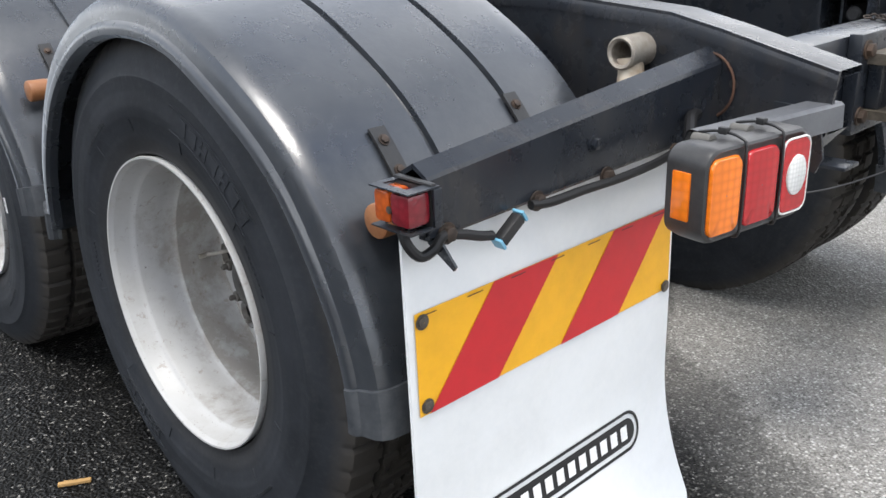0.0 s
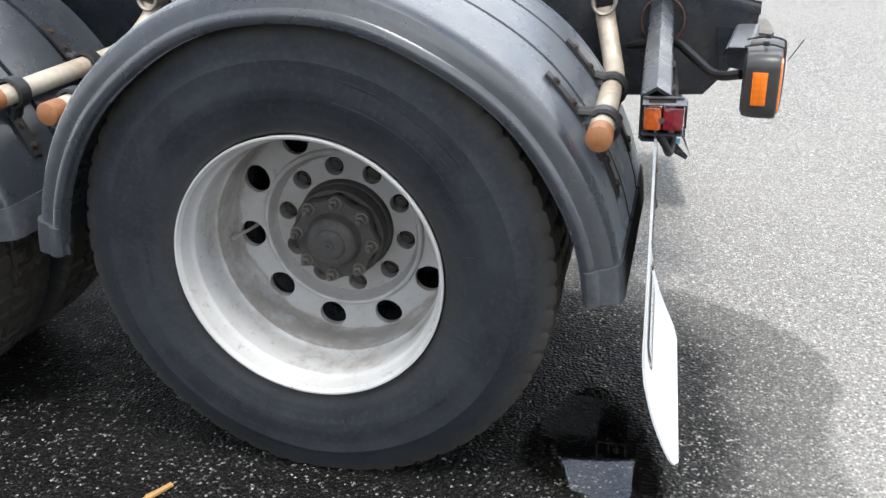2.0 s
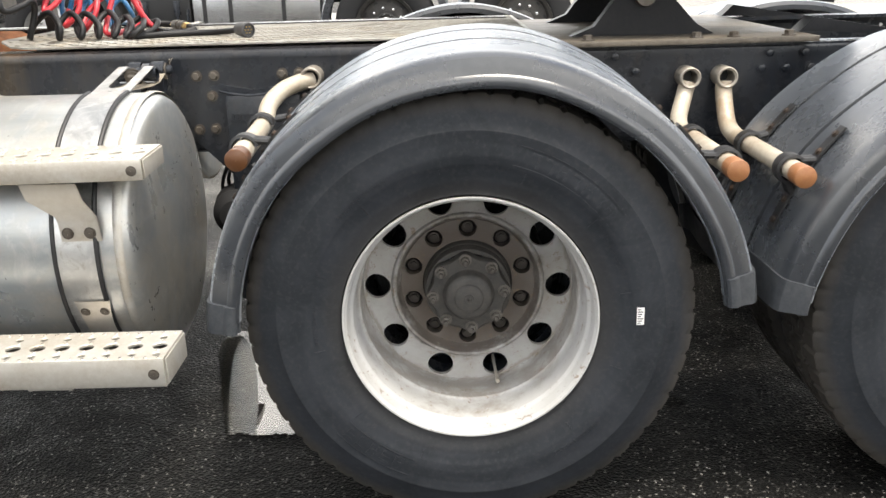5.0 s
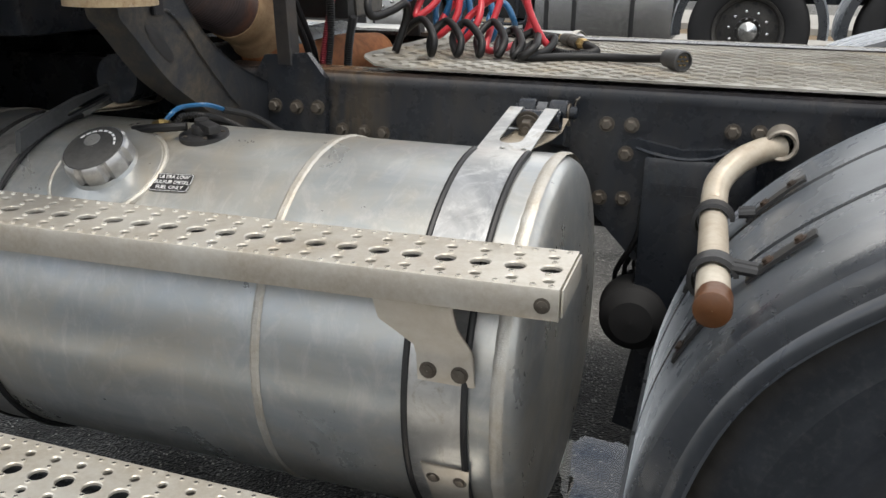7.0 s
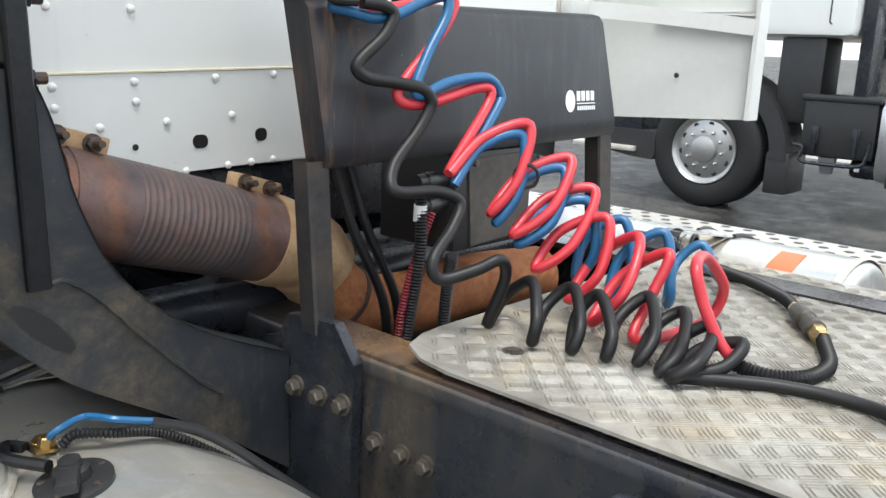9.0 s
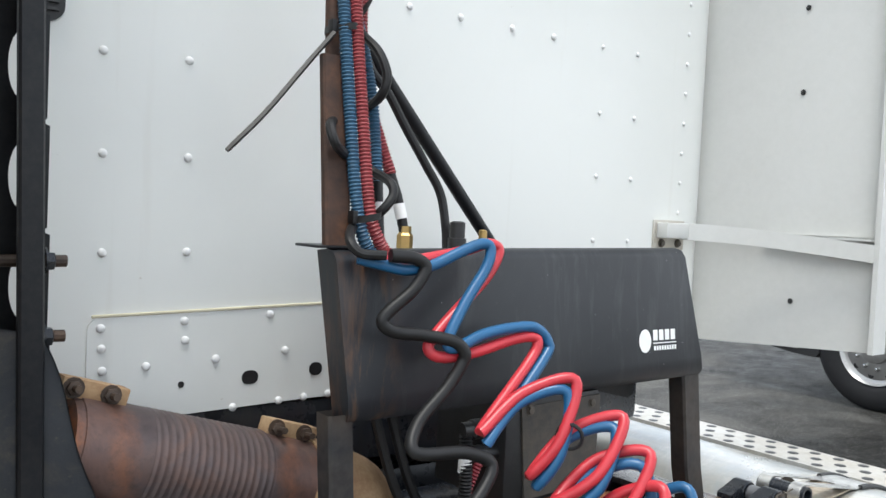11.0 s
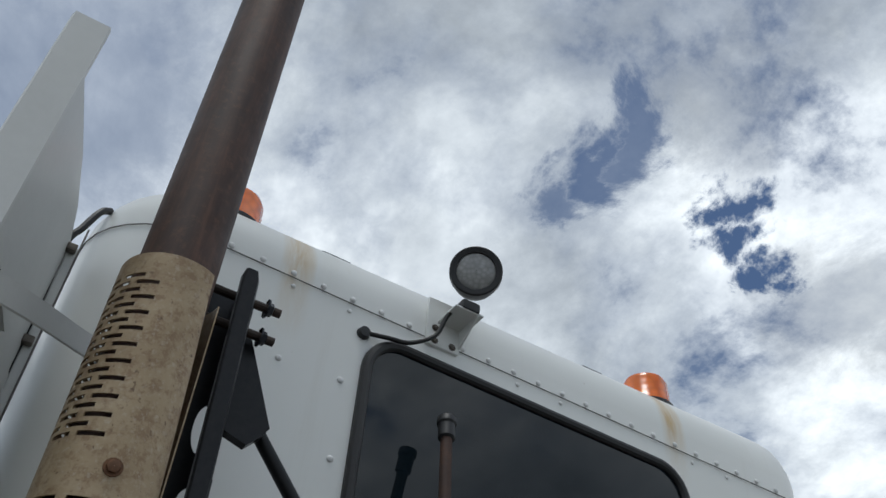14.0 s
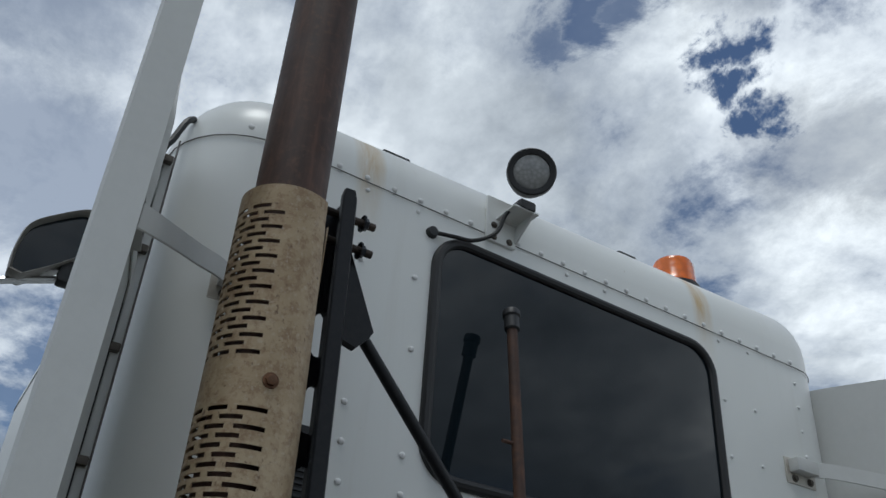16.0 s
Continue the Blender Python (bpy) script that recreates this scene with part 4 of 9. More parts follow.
# ---- mudguards ----
MUD_PROFILE = [(-0.262, 0.530), (-0.279, 0.531), (-0.2860, 0.537), (-0.2868, 0.547), (-0.2845, 0.5545), (-0.2790, 0.5600), (-0.2765, 0.572), (-0.2745, 0.584), (-0.2690, 0.5945), (-0.257, 0.6020),
               (-0.235, 0.6055), (-0.16, 0.6085), (-0.10, 0.6110), (-0.0525, 0.6132), (-0.0510, 0.6040), (-0.0400, 0.6045), (-0.0380, 0.6142), (0.04, 0.6165), (0.1385, 0.6200), (0.1400, 0.6105), (0.1510, 0.6110),
               (0.1530, 0.6210), (0.27, 0.6255), (0.308, 0.622), (0.316, 0.608), (0.316, 0.590), (0.310, 0.590), (0.308, 0.602), (0.28, 0.610), (0.145, 0.600), (-0.045, 0.594), (-0.16, 0.592), (-0.235, 0.590),
               (-0.256, 0.582), (-0.265, 0.567), (-0.270, 0.549), (-0.268, 0.540), (-0.262, 0.537)]
# centre height and growth of the two guards' arcs
GUARD_ARC = {0.023: (0.483, 0.012), 1.313: (0.452, 0.024)}


def guard_r(y, cx):
    """Radius of the mudguard's top at y."""
    pts = [(-0.235, 0.6055), (-0.16, 0.6085), (-0.045, 0.6135), (0.145, 0.6205), (0.29, 0.6265)]
    for (a, ra), (b, rb) in zip(pts, pts[1:]):
        if a <= y <= b:
            return ra + (rb - ra) * (y - a) / (b - a) + GUARD_ARC[cx][1]
    return 0.6265 + GUARD_ARC[cx][1]


def mudguard(parent, cx, a0, a1, flip=1, y_mid=None, label="black moulded plastic mudguard with two grooves", seed=1):
    rnd = random.Random(seed)
    ph = [rnd.uniform(0, 6) for _ in range(4)]
    cz, dr = GUARD_ARC[cx]

    def sweep(angles, grow):
        rows = []
        for a in angles:
            row = []
            wob = 0.0022 * math.sin(5 * a + ph[0]) + 0.0012 * math.sin(11 * a + ph[1])
            for k, (y, r) in enumerate(MUD_PROFILE):
                yy = y if y_mid is None else 2 * y_mid - y
                rr = r + dr + wob + (grow if k < 25 else -grow)
                row.append((cx + rr * math.cos(a), yy + (wob - (grow if y < -0.25 else 0)) * (1 if y_mid is None else -1), cz + rr * math.sin(a)))
            rows.append(row)
        g = Geo()
        b = len(g.v)
        g.grid(rows, closed_u=True)
        n = len(MUD_PROFILE)
        g.f.append(tuple(b + k for k in range(n)))
        g.f.append(tuple(b + (len(rows) - 1) * n + k for k in range(n)))
        return g
    lo, hi = radians(a0), radians(a1)
    foot = radians(6.8)
    ob = part("mudguard", sweep([lo + foot * 0.4 + (hi - lo - foot * 0.8) * k / 96 for k in range(97)], 0.0), FENDER, parent, label, True, 28)
    for a, b in ((lo, lo + foot), (hi - foot, hi)):
        part("end_trim", sweep([a + (b - a) * k / 6 for k in range(7)], 0.006), FEND_END, ob, "scuffed grey plastic end trim", True, 28)
    return ob


GUARD_A = mudguard(TRUCK, 0.023, 5.0, 178.7, seed=1)
GUARD_B = mudguard(TRUCK, 1.313, 4.0, 174.3, seed=2)
for ax, s in ((0.023, 3), (1.313, 4)):
    mudguard(TRUCK, ax, 0, 180, y_mid=0.88, seed=s)


def strip_on_arc(g, cx, y, a_from, a_to, w=0.030, thick=0.005):
    rows = []
    r, cz = guard_r(y, cx) + 0.0035, GUARD_ARC[cx][0]
    n = 10
    for k in range(n + 1):
        a = radians(a_from + (a_to - a_from) * k / n)
        c, s = math.cos(a), math.sin(a)
        row = []
        for yy, rr in ((y - w / 2, r), (y + w / 2, r), (y + w / 2, r + thick), (y - w / 2, r + thick)):
            row.append((cx + rr * c, yy, cz + rr * s))
        rows.append(row)
    b = len(g.v)
    g.grid(rows, closed_u=True)
    g.f += [(b, b + 1, b + 2, b + 3), tuple(b + 4 * n + k for k in (3, 2, 1, 0))]


BOLT_DARK = mat_rust("dark_rusty_bolt", (0.022, 0.018, 0.015), (0.05, 0.034, 0.025), (0.11, 0.065, 0.04), 0.6, 0.3)


def guard_stay(parent, guard_cx, cap, stub, y_clamps=(-0.125, 0.155), cap_mat=None, skew=0.0):
    """A bent stay pipe off the chassis rail, capped, with strap clamps that hold the mudguard."""
    x, y, z = cap
    cz, dr = GUARD_ARC[guard_cx]
    g = Geo()
    bend = [(x, 0.27, z), (x + (stub[0] - x) * 0.25, 0.345, z + 0.02), (x + (stub[0] - x) * 0.8, 0.405, stub[2] - 0.05), (stub[0], 0.412, stub[2] - 0.012)]
    if skew:
        # this pipe runs askew and turns up early
        bend = [(x + skew, 0.235, z + 0.002), (x + skew + 0.002, 0.285, z + 0.035), (x + skew + 0.030, 0.335, z + 0.065), (stub[0] - 0.035, 0.385, stub[2] - 0.012), (stub[0], 0.412, stub[2] - 0.008)]
    path = [(x, y, z), (x + skew * 0.70, 0.10, z), (x + skew * 0.95, 0.21, z)] + bezier(bend, 6)
    g.tube(path, 0.0235, 20)
    ob = part("stay_pipe", g, PIPE_PAINT, parent, "cream bent steel stay pipe with rust stains")
    g = Geo()
    g.lathe([(0.021, 0.455), (0.0215, 0.385), (0.0265, 0.381), (0.030, 0.384), (0.030, 0.455)], 28, at=(stub[0], 0, stub[2]))
    part("pipe_socket", g, SOCKET, ob)
    g = Geo()
    g.lathe([(0.0245, 0.028), (0.0252, 0.0), (0.0252, -0.0125), (0.0245, -0.0155), (0.0222, -0.0170), (0.0005, -0.0182)], 28, at=(x, y, z))
    part("pipe_cap", g, cap_mat or CAP, ob, "round amber plastic pipe cap")
    ang = math.degrees(math.atan2(z - cz, x - guard_cx))
    cap_x = x
    for yc in y_clamps:
        g = Geo()
        x = cap_x + skew * max(0.0, min(1.0, (yc - y) / (0.235 - y)))
        # strap round the pipe
        ring = []
        for k in range(25):
            a = radians(ang + 180 + 50 + (310 - 50 + 50 - 50) * k / 24)
            ring.append((x + 0.0285 * math.cos(a), z + 0.0285 * math.sin(a)))
        rows = [[(px, yc - 0.018, pz), (px, yc + 0.018, pz), (x + (px - x) * 1.24, yc + 0.016, z + (pz - z) * 1.24), (x + (px - x) * 1.24, yc - 0.016, z + (pz - z) * 1.24)] for px, pz in ring]
        g.grid(rows, closed_u=True)
        for sgn in (1, -1):
            for aa, bb in ((2.2, 12.5),):
                strip_on_arc(g, guard_cx, yc, ang + sgn * aa, ang + sgn * bb)
                a2, a3 = radians(ang + sgn * 2.2), radians(ang + sgn * 4.0)
                p0 = Vector((guard_cx + (0.645 + dr) * math.cos(a2), yc, cz + (0.645 + dr) * math.sin(a2)))
                rs = guard_r(yc, guard_cx) + 0.007
                p1 = Vector((guard_cx + rs * math.cos(a3), yc, cz + rs * math.sin(a3)))
                g.tube([p0 + Vector((0, -0.010, 0)), p1 + Vector((0, -0.010, 0))], 0.008, 8)
                g.tube([p0 + Vector((0, 0.010, 0)), p1 + Vector((0, 0.010, 0))], 0.008, 8)
        cl = part("strap_clamp", g, PLASTIC, ob, "black strap clamp bolted to the mudguard", True, 30)
        for sgn in (1, -1):
            for da in (5.8, 10.4):
                a = radians(ang + sgn * da)
                d = Vector((math.cos(a), 0, math.sin(a)))
                part("bolt", Geo().nut(Vector((guard_cx, yc, cz)) + d * (guard_r(yc, guard_cx) + 0.0085), d, 0.0065, 0.006), BOLT_DARK, ob)
    return ob


guard_stay(TRUCK, 0.023, (0.592, -0.205, 0.826), (0.643, 0, 0.950))
guard_stay(TRUCK, 1.313, (0.741, -0.204, 0.807), (0.746, 0, 0.949))
guard_stay(TRUCK, 1.313, (1.883, -0.205, 0.797), (1.845, 0, 0.944))
guard_stay(TRUCK, 0.023, (-0.496, -0.238, 0.886), (-0.420, 0, 0.978), cap_mat=CAP_DARK, skew=-0.028)

# ---- chassis ----
RAIL_Y = 0.45


def rail(parent, y_web, inward):
    """A channel rail; the top sinks towards the tail."""
    outline_top = [(-4.6, 1.061), (0.185, 1.061), (0.195, 1.035), (1.62, 1.035), (1.90, 1.012), (2.00, 0.990), (2.205, 0.938)]
    outline_bot = [(2.195, 0.835), (2.09, 0.715), (1.62, 0.700), (1.52, 0.765), (-4.6, 0.765)]
    out = outline_top + outline_bot
    g = Geo().prism(out, "y", y_web, y_web + 0.009 * inward)
    for line, up in ((outline_top, -1), (list(reversed(outline_bot)), 1)):
        rows = []
        for x, z in line:
            prof = [(-0.002, 0.030), (-0.002, 0.014), (0.0, 0.006), (0.004, 0.0015), (0.012, 0.0), (0.085, 0.0), (0.085, 0.012), (0.014, 0.012), (0.010, 0.030)]
            rows.append([(x, y_web + a * inward, z + b * up) for a, b in prof])
        g.grid(rows, closed_u=True)
    return part("chassis_rail", g, RAIL_PAINT, parent, "black painted steel chassis rail with rust and grime", True, 40)


RAIL_L = rail(TRUCK, RAIL_Y, 1)
RAIL_R = rail(TRUCK, 1.31, -1)
RAIL_R.location.z = 0.020
g = Geo()
g.box(2.0, 2.09, 0.46, 1.30, 0.82, 0.950, 0.008)
part("rear_crossmember", g, CHASSIS, TRUCK, "black steel rear crossmember")
for cx in (-2.2, -0.95, 0.2, 0.68, 1.15):
    part("crossmember", Geo().box(cx - 0.04, cx + 0.04, 0.46, 1.30, 0.79, 0.99, 0.01), CHASSIS, TRUCK)


# end stop and bracket on the far rail
part("rail_end_stop", Geo().box(2.165, 2.228, 1.305, 1.40, 0.86, 0.968, 0.022), PLASTIC, TRUCK, "rounded black stop at the rail's end")
g = Geo()
out, inn = rounded(1.838, 1.955, 0.895, 0.978, 0.006, 2), rounded(1.844, 1.949, 0.901, 0.972, 0.004, 2)
g.grid([[(x, 1.17, z) for x, z in inn], [(x, 1.17, z) for x, z in out], [(x, 1.299, z) for x, z in out], [(x, 1.299, z) for x, z in inn]], closed_u=True, closed_v=True)
tube_box = part("tube_bracket", g, CHASSIS, TRUCK, "short open square tube on the rail")
part("buffer", Geo().lathe([(0.0005, 1.18), (0.012, 1.18), (0.018, 1.186), (0.020, 1.20), (0.020, 1.299)], 20, "y", (1.915, 0, 0.937)), PLASTIC, tube_box, "round black buffer")
part("tube_web", Geo().box(1.884, 1.890, 1.185, 1.299, 0.9015, 0.9715), CHASSIS, tube_box)

# ---- deck plate ----


def deck():
    x0, x1, y0, y1, z = -1.325, 0.22, 0.455, 1.40, 1.075
    g = Geo()
    rows = []
    for i in range(33):
        x = x0 + (x1 - x0) * i / 32
        row = []
        for j in range(21):
            y = y0 + (y1 - y0) * j / 20
            # the front edge is bent up, most at the near corner
            k = max(0.0, 1 - (x - x0) / 0.10)
            lift = 0.020 * k * k
            # the near front corner is cut off
            row.append((max(x, x0 + max(0.0, 0.025 - (y - y0) * 0.42)), y, z + lift))
        rows.append(row)
    g.grid(rows)
    low = [[(p[0], p[1], p[2] - 0.005) for p in r] for r in rows]
    g.grid(low)
    edge_t = rows[0] + [r[-1] for r in rows[1:]] + list(reversed(rows[-1][:-1])) + [r[0] for r in reversed(rows[1:-1])]
    edge_b = [(p[0], p[1], p[2] - 0.005) for p in edge_t]
    g.grid([edge_t, edge_b], closed_u=True)
    ob = part("deck_plate", g, CHECKER, TRUCK, "worn aluminium chequer-plate deck", True, 30)
    # raised lozenges: groups of five bars, turned in alternate cells
    bars = Geo()
    cell = 0.0325
    nx, ny = int((x1 - x0) / cell), int((y1 - y0) / cell)
    for i in range(nx):
        for j in range(ny):
            cx, cy = x0 + (i + 0.5) * cell, y0 + (j + 0.5) * cell
            k = max(0.0, 1 - (cx - x0) / 0.10)
            zz = z + 0.020 * k * k
            along_x = (i + j) % 2 == 0
            for q in range(5):
                o = (q - 2) * cell * 0.19
                L, W, Hh = cell * 0.60, 0.0015, 0.0019
                # bars lie at 45 degrees in the plate
                c45 = math.sqrt(0.5)
                ux, uy = (c45, c45) if along_x else (c45, -c45)
                px, py = -uy, ux
                mx, my = cx + px * o, cy + py * o
                pts = [(mx - ux * L, my - uy * L, zz), (mx - px * W, my - py * W, zz), (mx + ux * L, my + uy * L, zz), (mx + px * W, my + py * W, zz)]
                top = [(mx - ux * L * 0.72, my - uy * L * 0.72, zz + Hh), (mx - px * W * 0.4, my - py * W * 0.4, zz + Hh), (mx + ux * L * 0.72, my + uy * L * 0.72, zz + Hh), (mx + px * W * 0.4, my + py * W * 0.4, zz + Hh)]
                if min(p[0] for p in pts) < x0 + 0.004 or max(p[0] for p in pts) > x1 - 0.004 or min(p[1] for p in pts) < y0 + 0.004 or max(p[1] for p in pts) > y1 - 0.004:
                    continue
                bars.add(pts + top, [(4, 5, 6, 7), (0, 1, 5, 4), (1, 2, 6, 5), (2, 3, 7, 6), (3, 0, 4, 7)])
    tagged(part("tread_bar", bars, TREAD, ob, "raised tread bars", True, 60), kind="stuff")
    part("deck_screw", Geo().nut((-1.215, 0.585, z + 0.001), (0, 0, 1), 0.011, 0.004), BOLT, ob)


deck()

# ---- fifth wheel ----


def fifth_wheel():
    g = Geo().box(0.20, 1.00, 0.40, 1.42, 1.040, 1.056, 0.003)
    base = part("mounting_plate", g, GREASY, TRUCK, "greasy steel fifth-wheel mounting plate")
    for x in (0.255, 0.36, 0.665, 0.77, 0.925):
        part("bolt", Geo().nut((x, 0.43, 1.056), (0, 0, 1), 0.013, 0.016), BOLT, base)
    for y in (0.56, 1.18):
        g = Geo().prism([(0.33, 1.057), (0.75, 1.057), (0.70, 1.085), (0.62, 1.17), (0.585, 1.205), (0.50, 1.205), (0.465, 1.17), (0.40, 1.085)], "y", y, y + 0.05)
        p = part("pedestal", g, BLACK, base, "black cast pedestal")
        part("pivot_pin", Geo().lathe([(0.0005, -0.03), (0.028, -0.03), (0.030, -0.025), (0.030, 0.08), (0.0005, 0.08)], 20, at=(0.542, y, 1.168)), BOLT, base)
    # top plate with a throat that opens to the rear and two ramp arms
    out = []
    cx, cy = 0.52, 0.87
    for k in range(25):
        a = radians(60 + 240 * k / 24)
        out.append((cx + 0.44 * math.cos(a), cy + 0.46 * math.sin(a)))
    out += [(1.02, 0.52), (1.10, 0.56), (1.10, 0.70), (0.80, 0.83)]
    for k in range(9):
        a = radians(-60 - 240 * k / 8)
        out.append((0.62 + 0.05 * math.cos(a), cy + 0.05 * math.sin(a)))
    out += [(0.80, 0.91), (1.10, 1.04), (1.10, 1.18), (1.02, 1.22)]
    g = Geo()
    g.prism(out, "z", 1.222, 1.262)
    m = Matrix.Translation((0.54, 0, 1.2)) @ Euler((0, radians(9), 0)).to_matrix().to_4x4() @ Matrix.Translation((-0.54, 0, -1.2))
    g.v = [tuple(m @ Vector(p)) for p in g.v]
    part("top_plate", g, BLACK, TRUCK, "black greased fifth-wheel plate tilted to the rear", True, 30)
    for y in (0.50, 1.24):
        g = Geo().prism([(0.98, 1.06), (1.04, 1.06), (1.32, 1.04), (1.30, 1.055), (1.02, 1.10)], "y", y, y + 0.07)
        part("ramp", g, BLACK, TRUCK)


fifth_wheel()

# ---- fuel tank and steps ----
TANK_Y, TANK_Z, TANK_R = 0.085, 0.660, 0.328


def fuel_tank(parent, x0, x1, yc, flip=1):
    g = Geo()
    R = TANK_R
    prof = [(0.0005, x0 - 0.005), (R * 0.6, x0), (R * 0.90, x0 + 0.014), (R * 0.985, x0 + 0.045), (R, x0 + 0.075), (R, x0 + 0.5), (R, x1 - 0.052), (R * 0.997, x1 - 0.042), (R * 0.986, x1 - 0.030), (R * 0.966, x1 - 0.0195),
            (R * 0.935, x1 - 0.012), (R * 0.88, x1 - 0.0075), (R * 0.6, x1 - 0.003), (0.0005, x1)]
    g.lathe(prof, 96, "x", (0, yc, TANK_Z))
    tank = part("fuel_tank", g, TANK, parent, "weathered aluminium cylinder fuel tank with weld seams", True, 40)
    rnd = random.Random(6)
    for xw, w in ((x1 - 0.036, 0.0105), (x1 - 0.440, 0.0085), (x1 - 1.22, 0.0085)):
        g = Geo()
        rows = []
        n = 180
        for k in range(n):
            a = 2 * math.pi * k / n
            rr = R + 0.0032 + 0.0010 * rnd.random()
            row = []
            for dx, dr in ((-w, -0.003), (-w * 0.5, 0.0), (w * 0.5, 0.0), (w, -0.003)):
                row.append((xw + dx + 0.0005 * math.sin(k * 1.9), yc + (rr + dr) * math.cos(a), TANK_Z + (rr + dr) * math.sin(a)))
            rows.append(row)
        g.grid(rows, closed_v=True)
        part("weld_seam", g, WELD, tank, "pale weld bead round the tank")
    return tank


TANK_OB = fuel_tank(TRUCK, -2.25, -0.742, TANK_Y)


def tank_band(tank, xc, yc, flip=1):
    """A polished strap over the tank in rubber edging; its forked end wraps a tube that a draw bolt pulls to a bracket on the rail."""
    R = TANK_R + 0.003
    w, slot = 0.0475, 0.0215

    def ring(a, r):
        return (yc + r * math.cos(a) * flip, TANK_Z + r * math.sin(a))
    angs = [radians(88 + (360 - 88 - 88) * k / 64) for k in range(65)]
    lows = [ring(a, R) for a in reversed(angs)]
    pin = Vector((yc + flip * 0.218, TANK_Z + 0.350))
    p0, p1 = Vector(lows[-1]), pin + Vector((0.0, 0.0195))
    d = p1 - p0
    thick = 0.0028

    def skin(line, inner, outer):
        """Both faces and the edges of a strip between two x lines, along points of a profile."""
        g = Geo()
        n = len(line)
        up = []
        for i in range(n):
            a, b = Vector(line[max(i - 1, 0)]), Vector(line[min(i + 1, n - 1)])
            t = (b - a).normalized()
            up.append(Vector(line[i]) + Vector((-t.y, t.x)) * thick * flip)
        g.grid([[(inner[i], *line[i]) for i in range(n)], [(outer[i], *line[i]) for i in range(n)], [(outer[i], *up[i]) for i in range(n)], [(inner[i], *up[i]) for i in range(n)]], closed_v=True)
        g.f += [(0, n, 2 * n, 3 * n), (n - 1, 2 * n - 1, 3 * n - 1, 4 * n - 1)]
        return g
    flat = [tuple(p0 + d * t) for t in (0.06, 0.13)]
    body = lows + flat
    g = skin(body, [xc - w] * len(body), [xc + w] * len(body))
    curl = [(pin.x + 0.0195 * math.sin(a) * flip, pin.y + 0.0195 * math.cos(a)) for a in [radians(15 * k) for k in range(0, 15)]]
    for side in (-1, 1):
        run = [tuple(p0 + d * t) for t in (0.128, 0.14, 0.16, 0.19, 0.23, 0.45, 0.75)] + curl
        inn = [xc + side * slot * q for q in (0.0, 0.45, 0.72, 0.92)] + [xc + side * slot] * (len(run) - 4)
        p = skin(run, inn, [xc + side * w] * len(run))
        g.add(p.v, p.f)
    band = part("tank_strap", g, STRAP, tank, "polished steel tank strap with forked end", True, 40)
    for dx in (-w, w):
        part("strap_rubber", Geo().tube([(xc + dx, *ring(a, R + 0.002)) for a in angs[1:]], 0.0058, 8), RUBBER_TRIM, band, "black rubber strap edging")
    riv = [tuple(p0 + d * t) for t in (-0.06, 0.02)]
    for k, dx in enumerate((-0.030, -0.004, 0.012, 0.034)):
        part("spot_weld", Geo().nut((xc + dx, riv[k % 2][0], riv[k % 2][1] + 0.0038), (0, 0, 1), 0.0035, 0.0016, 8), STRAP, band)
    tube = Geo().lathe([(0.0135, xc - w - 0.004), (0.0185, xc - w - 0.004), (0.0185, xc + w + 0.006), (0.0135, xc + w + 0.006)], 24, "x", (0, pin.x, pin.y), closed=True)
    part("strap_tube", tube, CHASSIS, band, "dark open steel tube in the strap's end")
    eye = Vector((yc + flip * 0.312, TANK_Z + 0.351))
    part("draw_bolt", Geo().tube([(xc - 0.004, pin.x - 0.052 * flip, pin.y - 0.014), (xc - 0.004, eye.x, eye.y)], 0.0075, 12), BOLT, band, "plated draw bolt")
    part("bolt_eye", Geo().lathe([(0.010, xc - 0.014), (0.0185, xc - 0.014), (0.0185, xc + 0.006), (0.010, xc + 0.006)], 20, "x", (0, eye.x, eye.y), closed=True), BRACKET, band, "eye of the draw bolt")
    part("draw_washer", Geo().nut((xc - 0.004, pin.x - 0.021 * flip, pin.y - 0.004), (0, -flip, -0.2), 0.0165, 0.006, 8), BOLT, band)
    part("draw_nut", Geo().nut((xc - 0.004, pin.x - 0.026 * flip, pin.y - 0.006), (0, -flip, -0.2), 0.0135, 0.020), BOLT, band, "grimy hex nut")
    for x0, x1 in ((-0.053, -0.017), (0.010, 0.047)):
        g = Geo().lathe([(0.0005, xc + x0), (0.0215, xc + x0), (0.0240, xc + x0 + 0.003), (0.0240, xc + x1 - 0.003), (0.0215, xc + x1), (0.0005, xc + x1)], 26, "x", (0, eye.x, eye.y))
        y_rail = RAIL_Y if flip > 0 else 1.31
        g.prism([(eye.x - 0.022 * flip, eye.y - 0.010), (eye.x - 0.028 * flip, eye.y - 0.060), (y_rail - 0.003 * flip, eye.y - 0.085), (y_rail - 0.003 * flip, eye.y + 0.004), (eye.x + 0.005 * flip, eye.y + 0.0235)], "x", xc + x0 + 0.002, xc + x1 - 0.002)
        part("bracket_knuckle", g, CHASSIS, band, "grimy cast knuckle", True, 30)
    part("knuckle_pin", Geo().lathe([(0.0005, xc - 0.060), (0.0125, xc - 0.060), (0.0125, xc + 0.062), (0.0095, xc + 0.066), (0.0005, xc + 0.066)], 18, "x", (0, eye.x, eye.y)), CHASSIS, band)
    part("pin_washer", Geo().lathe([(0.0005, xc + 0.048), (0.0185, xc + 0.048), (0.0185, xc + 0.052), (0.0005, xc + 0.052)], 20, "x", (0, eye.x, eye.y)), BOLT, band)
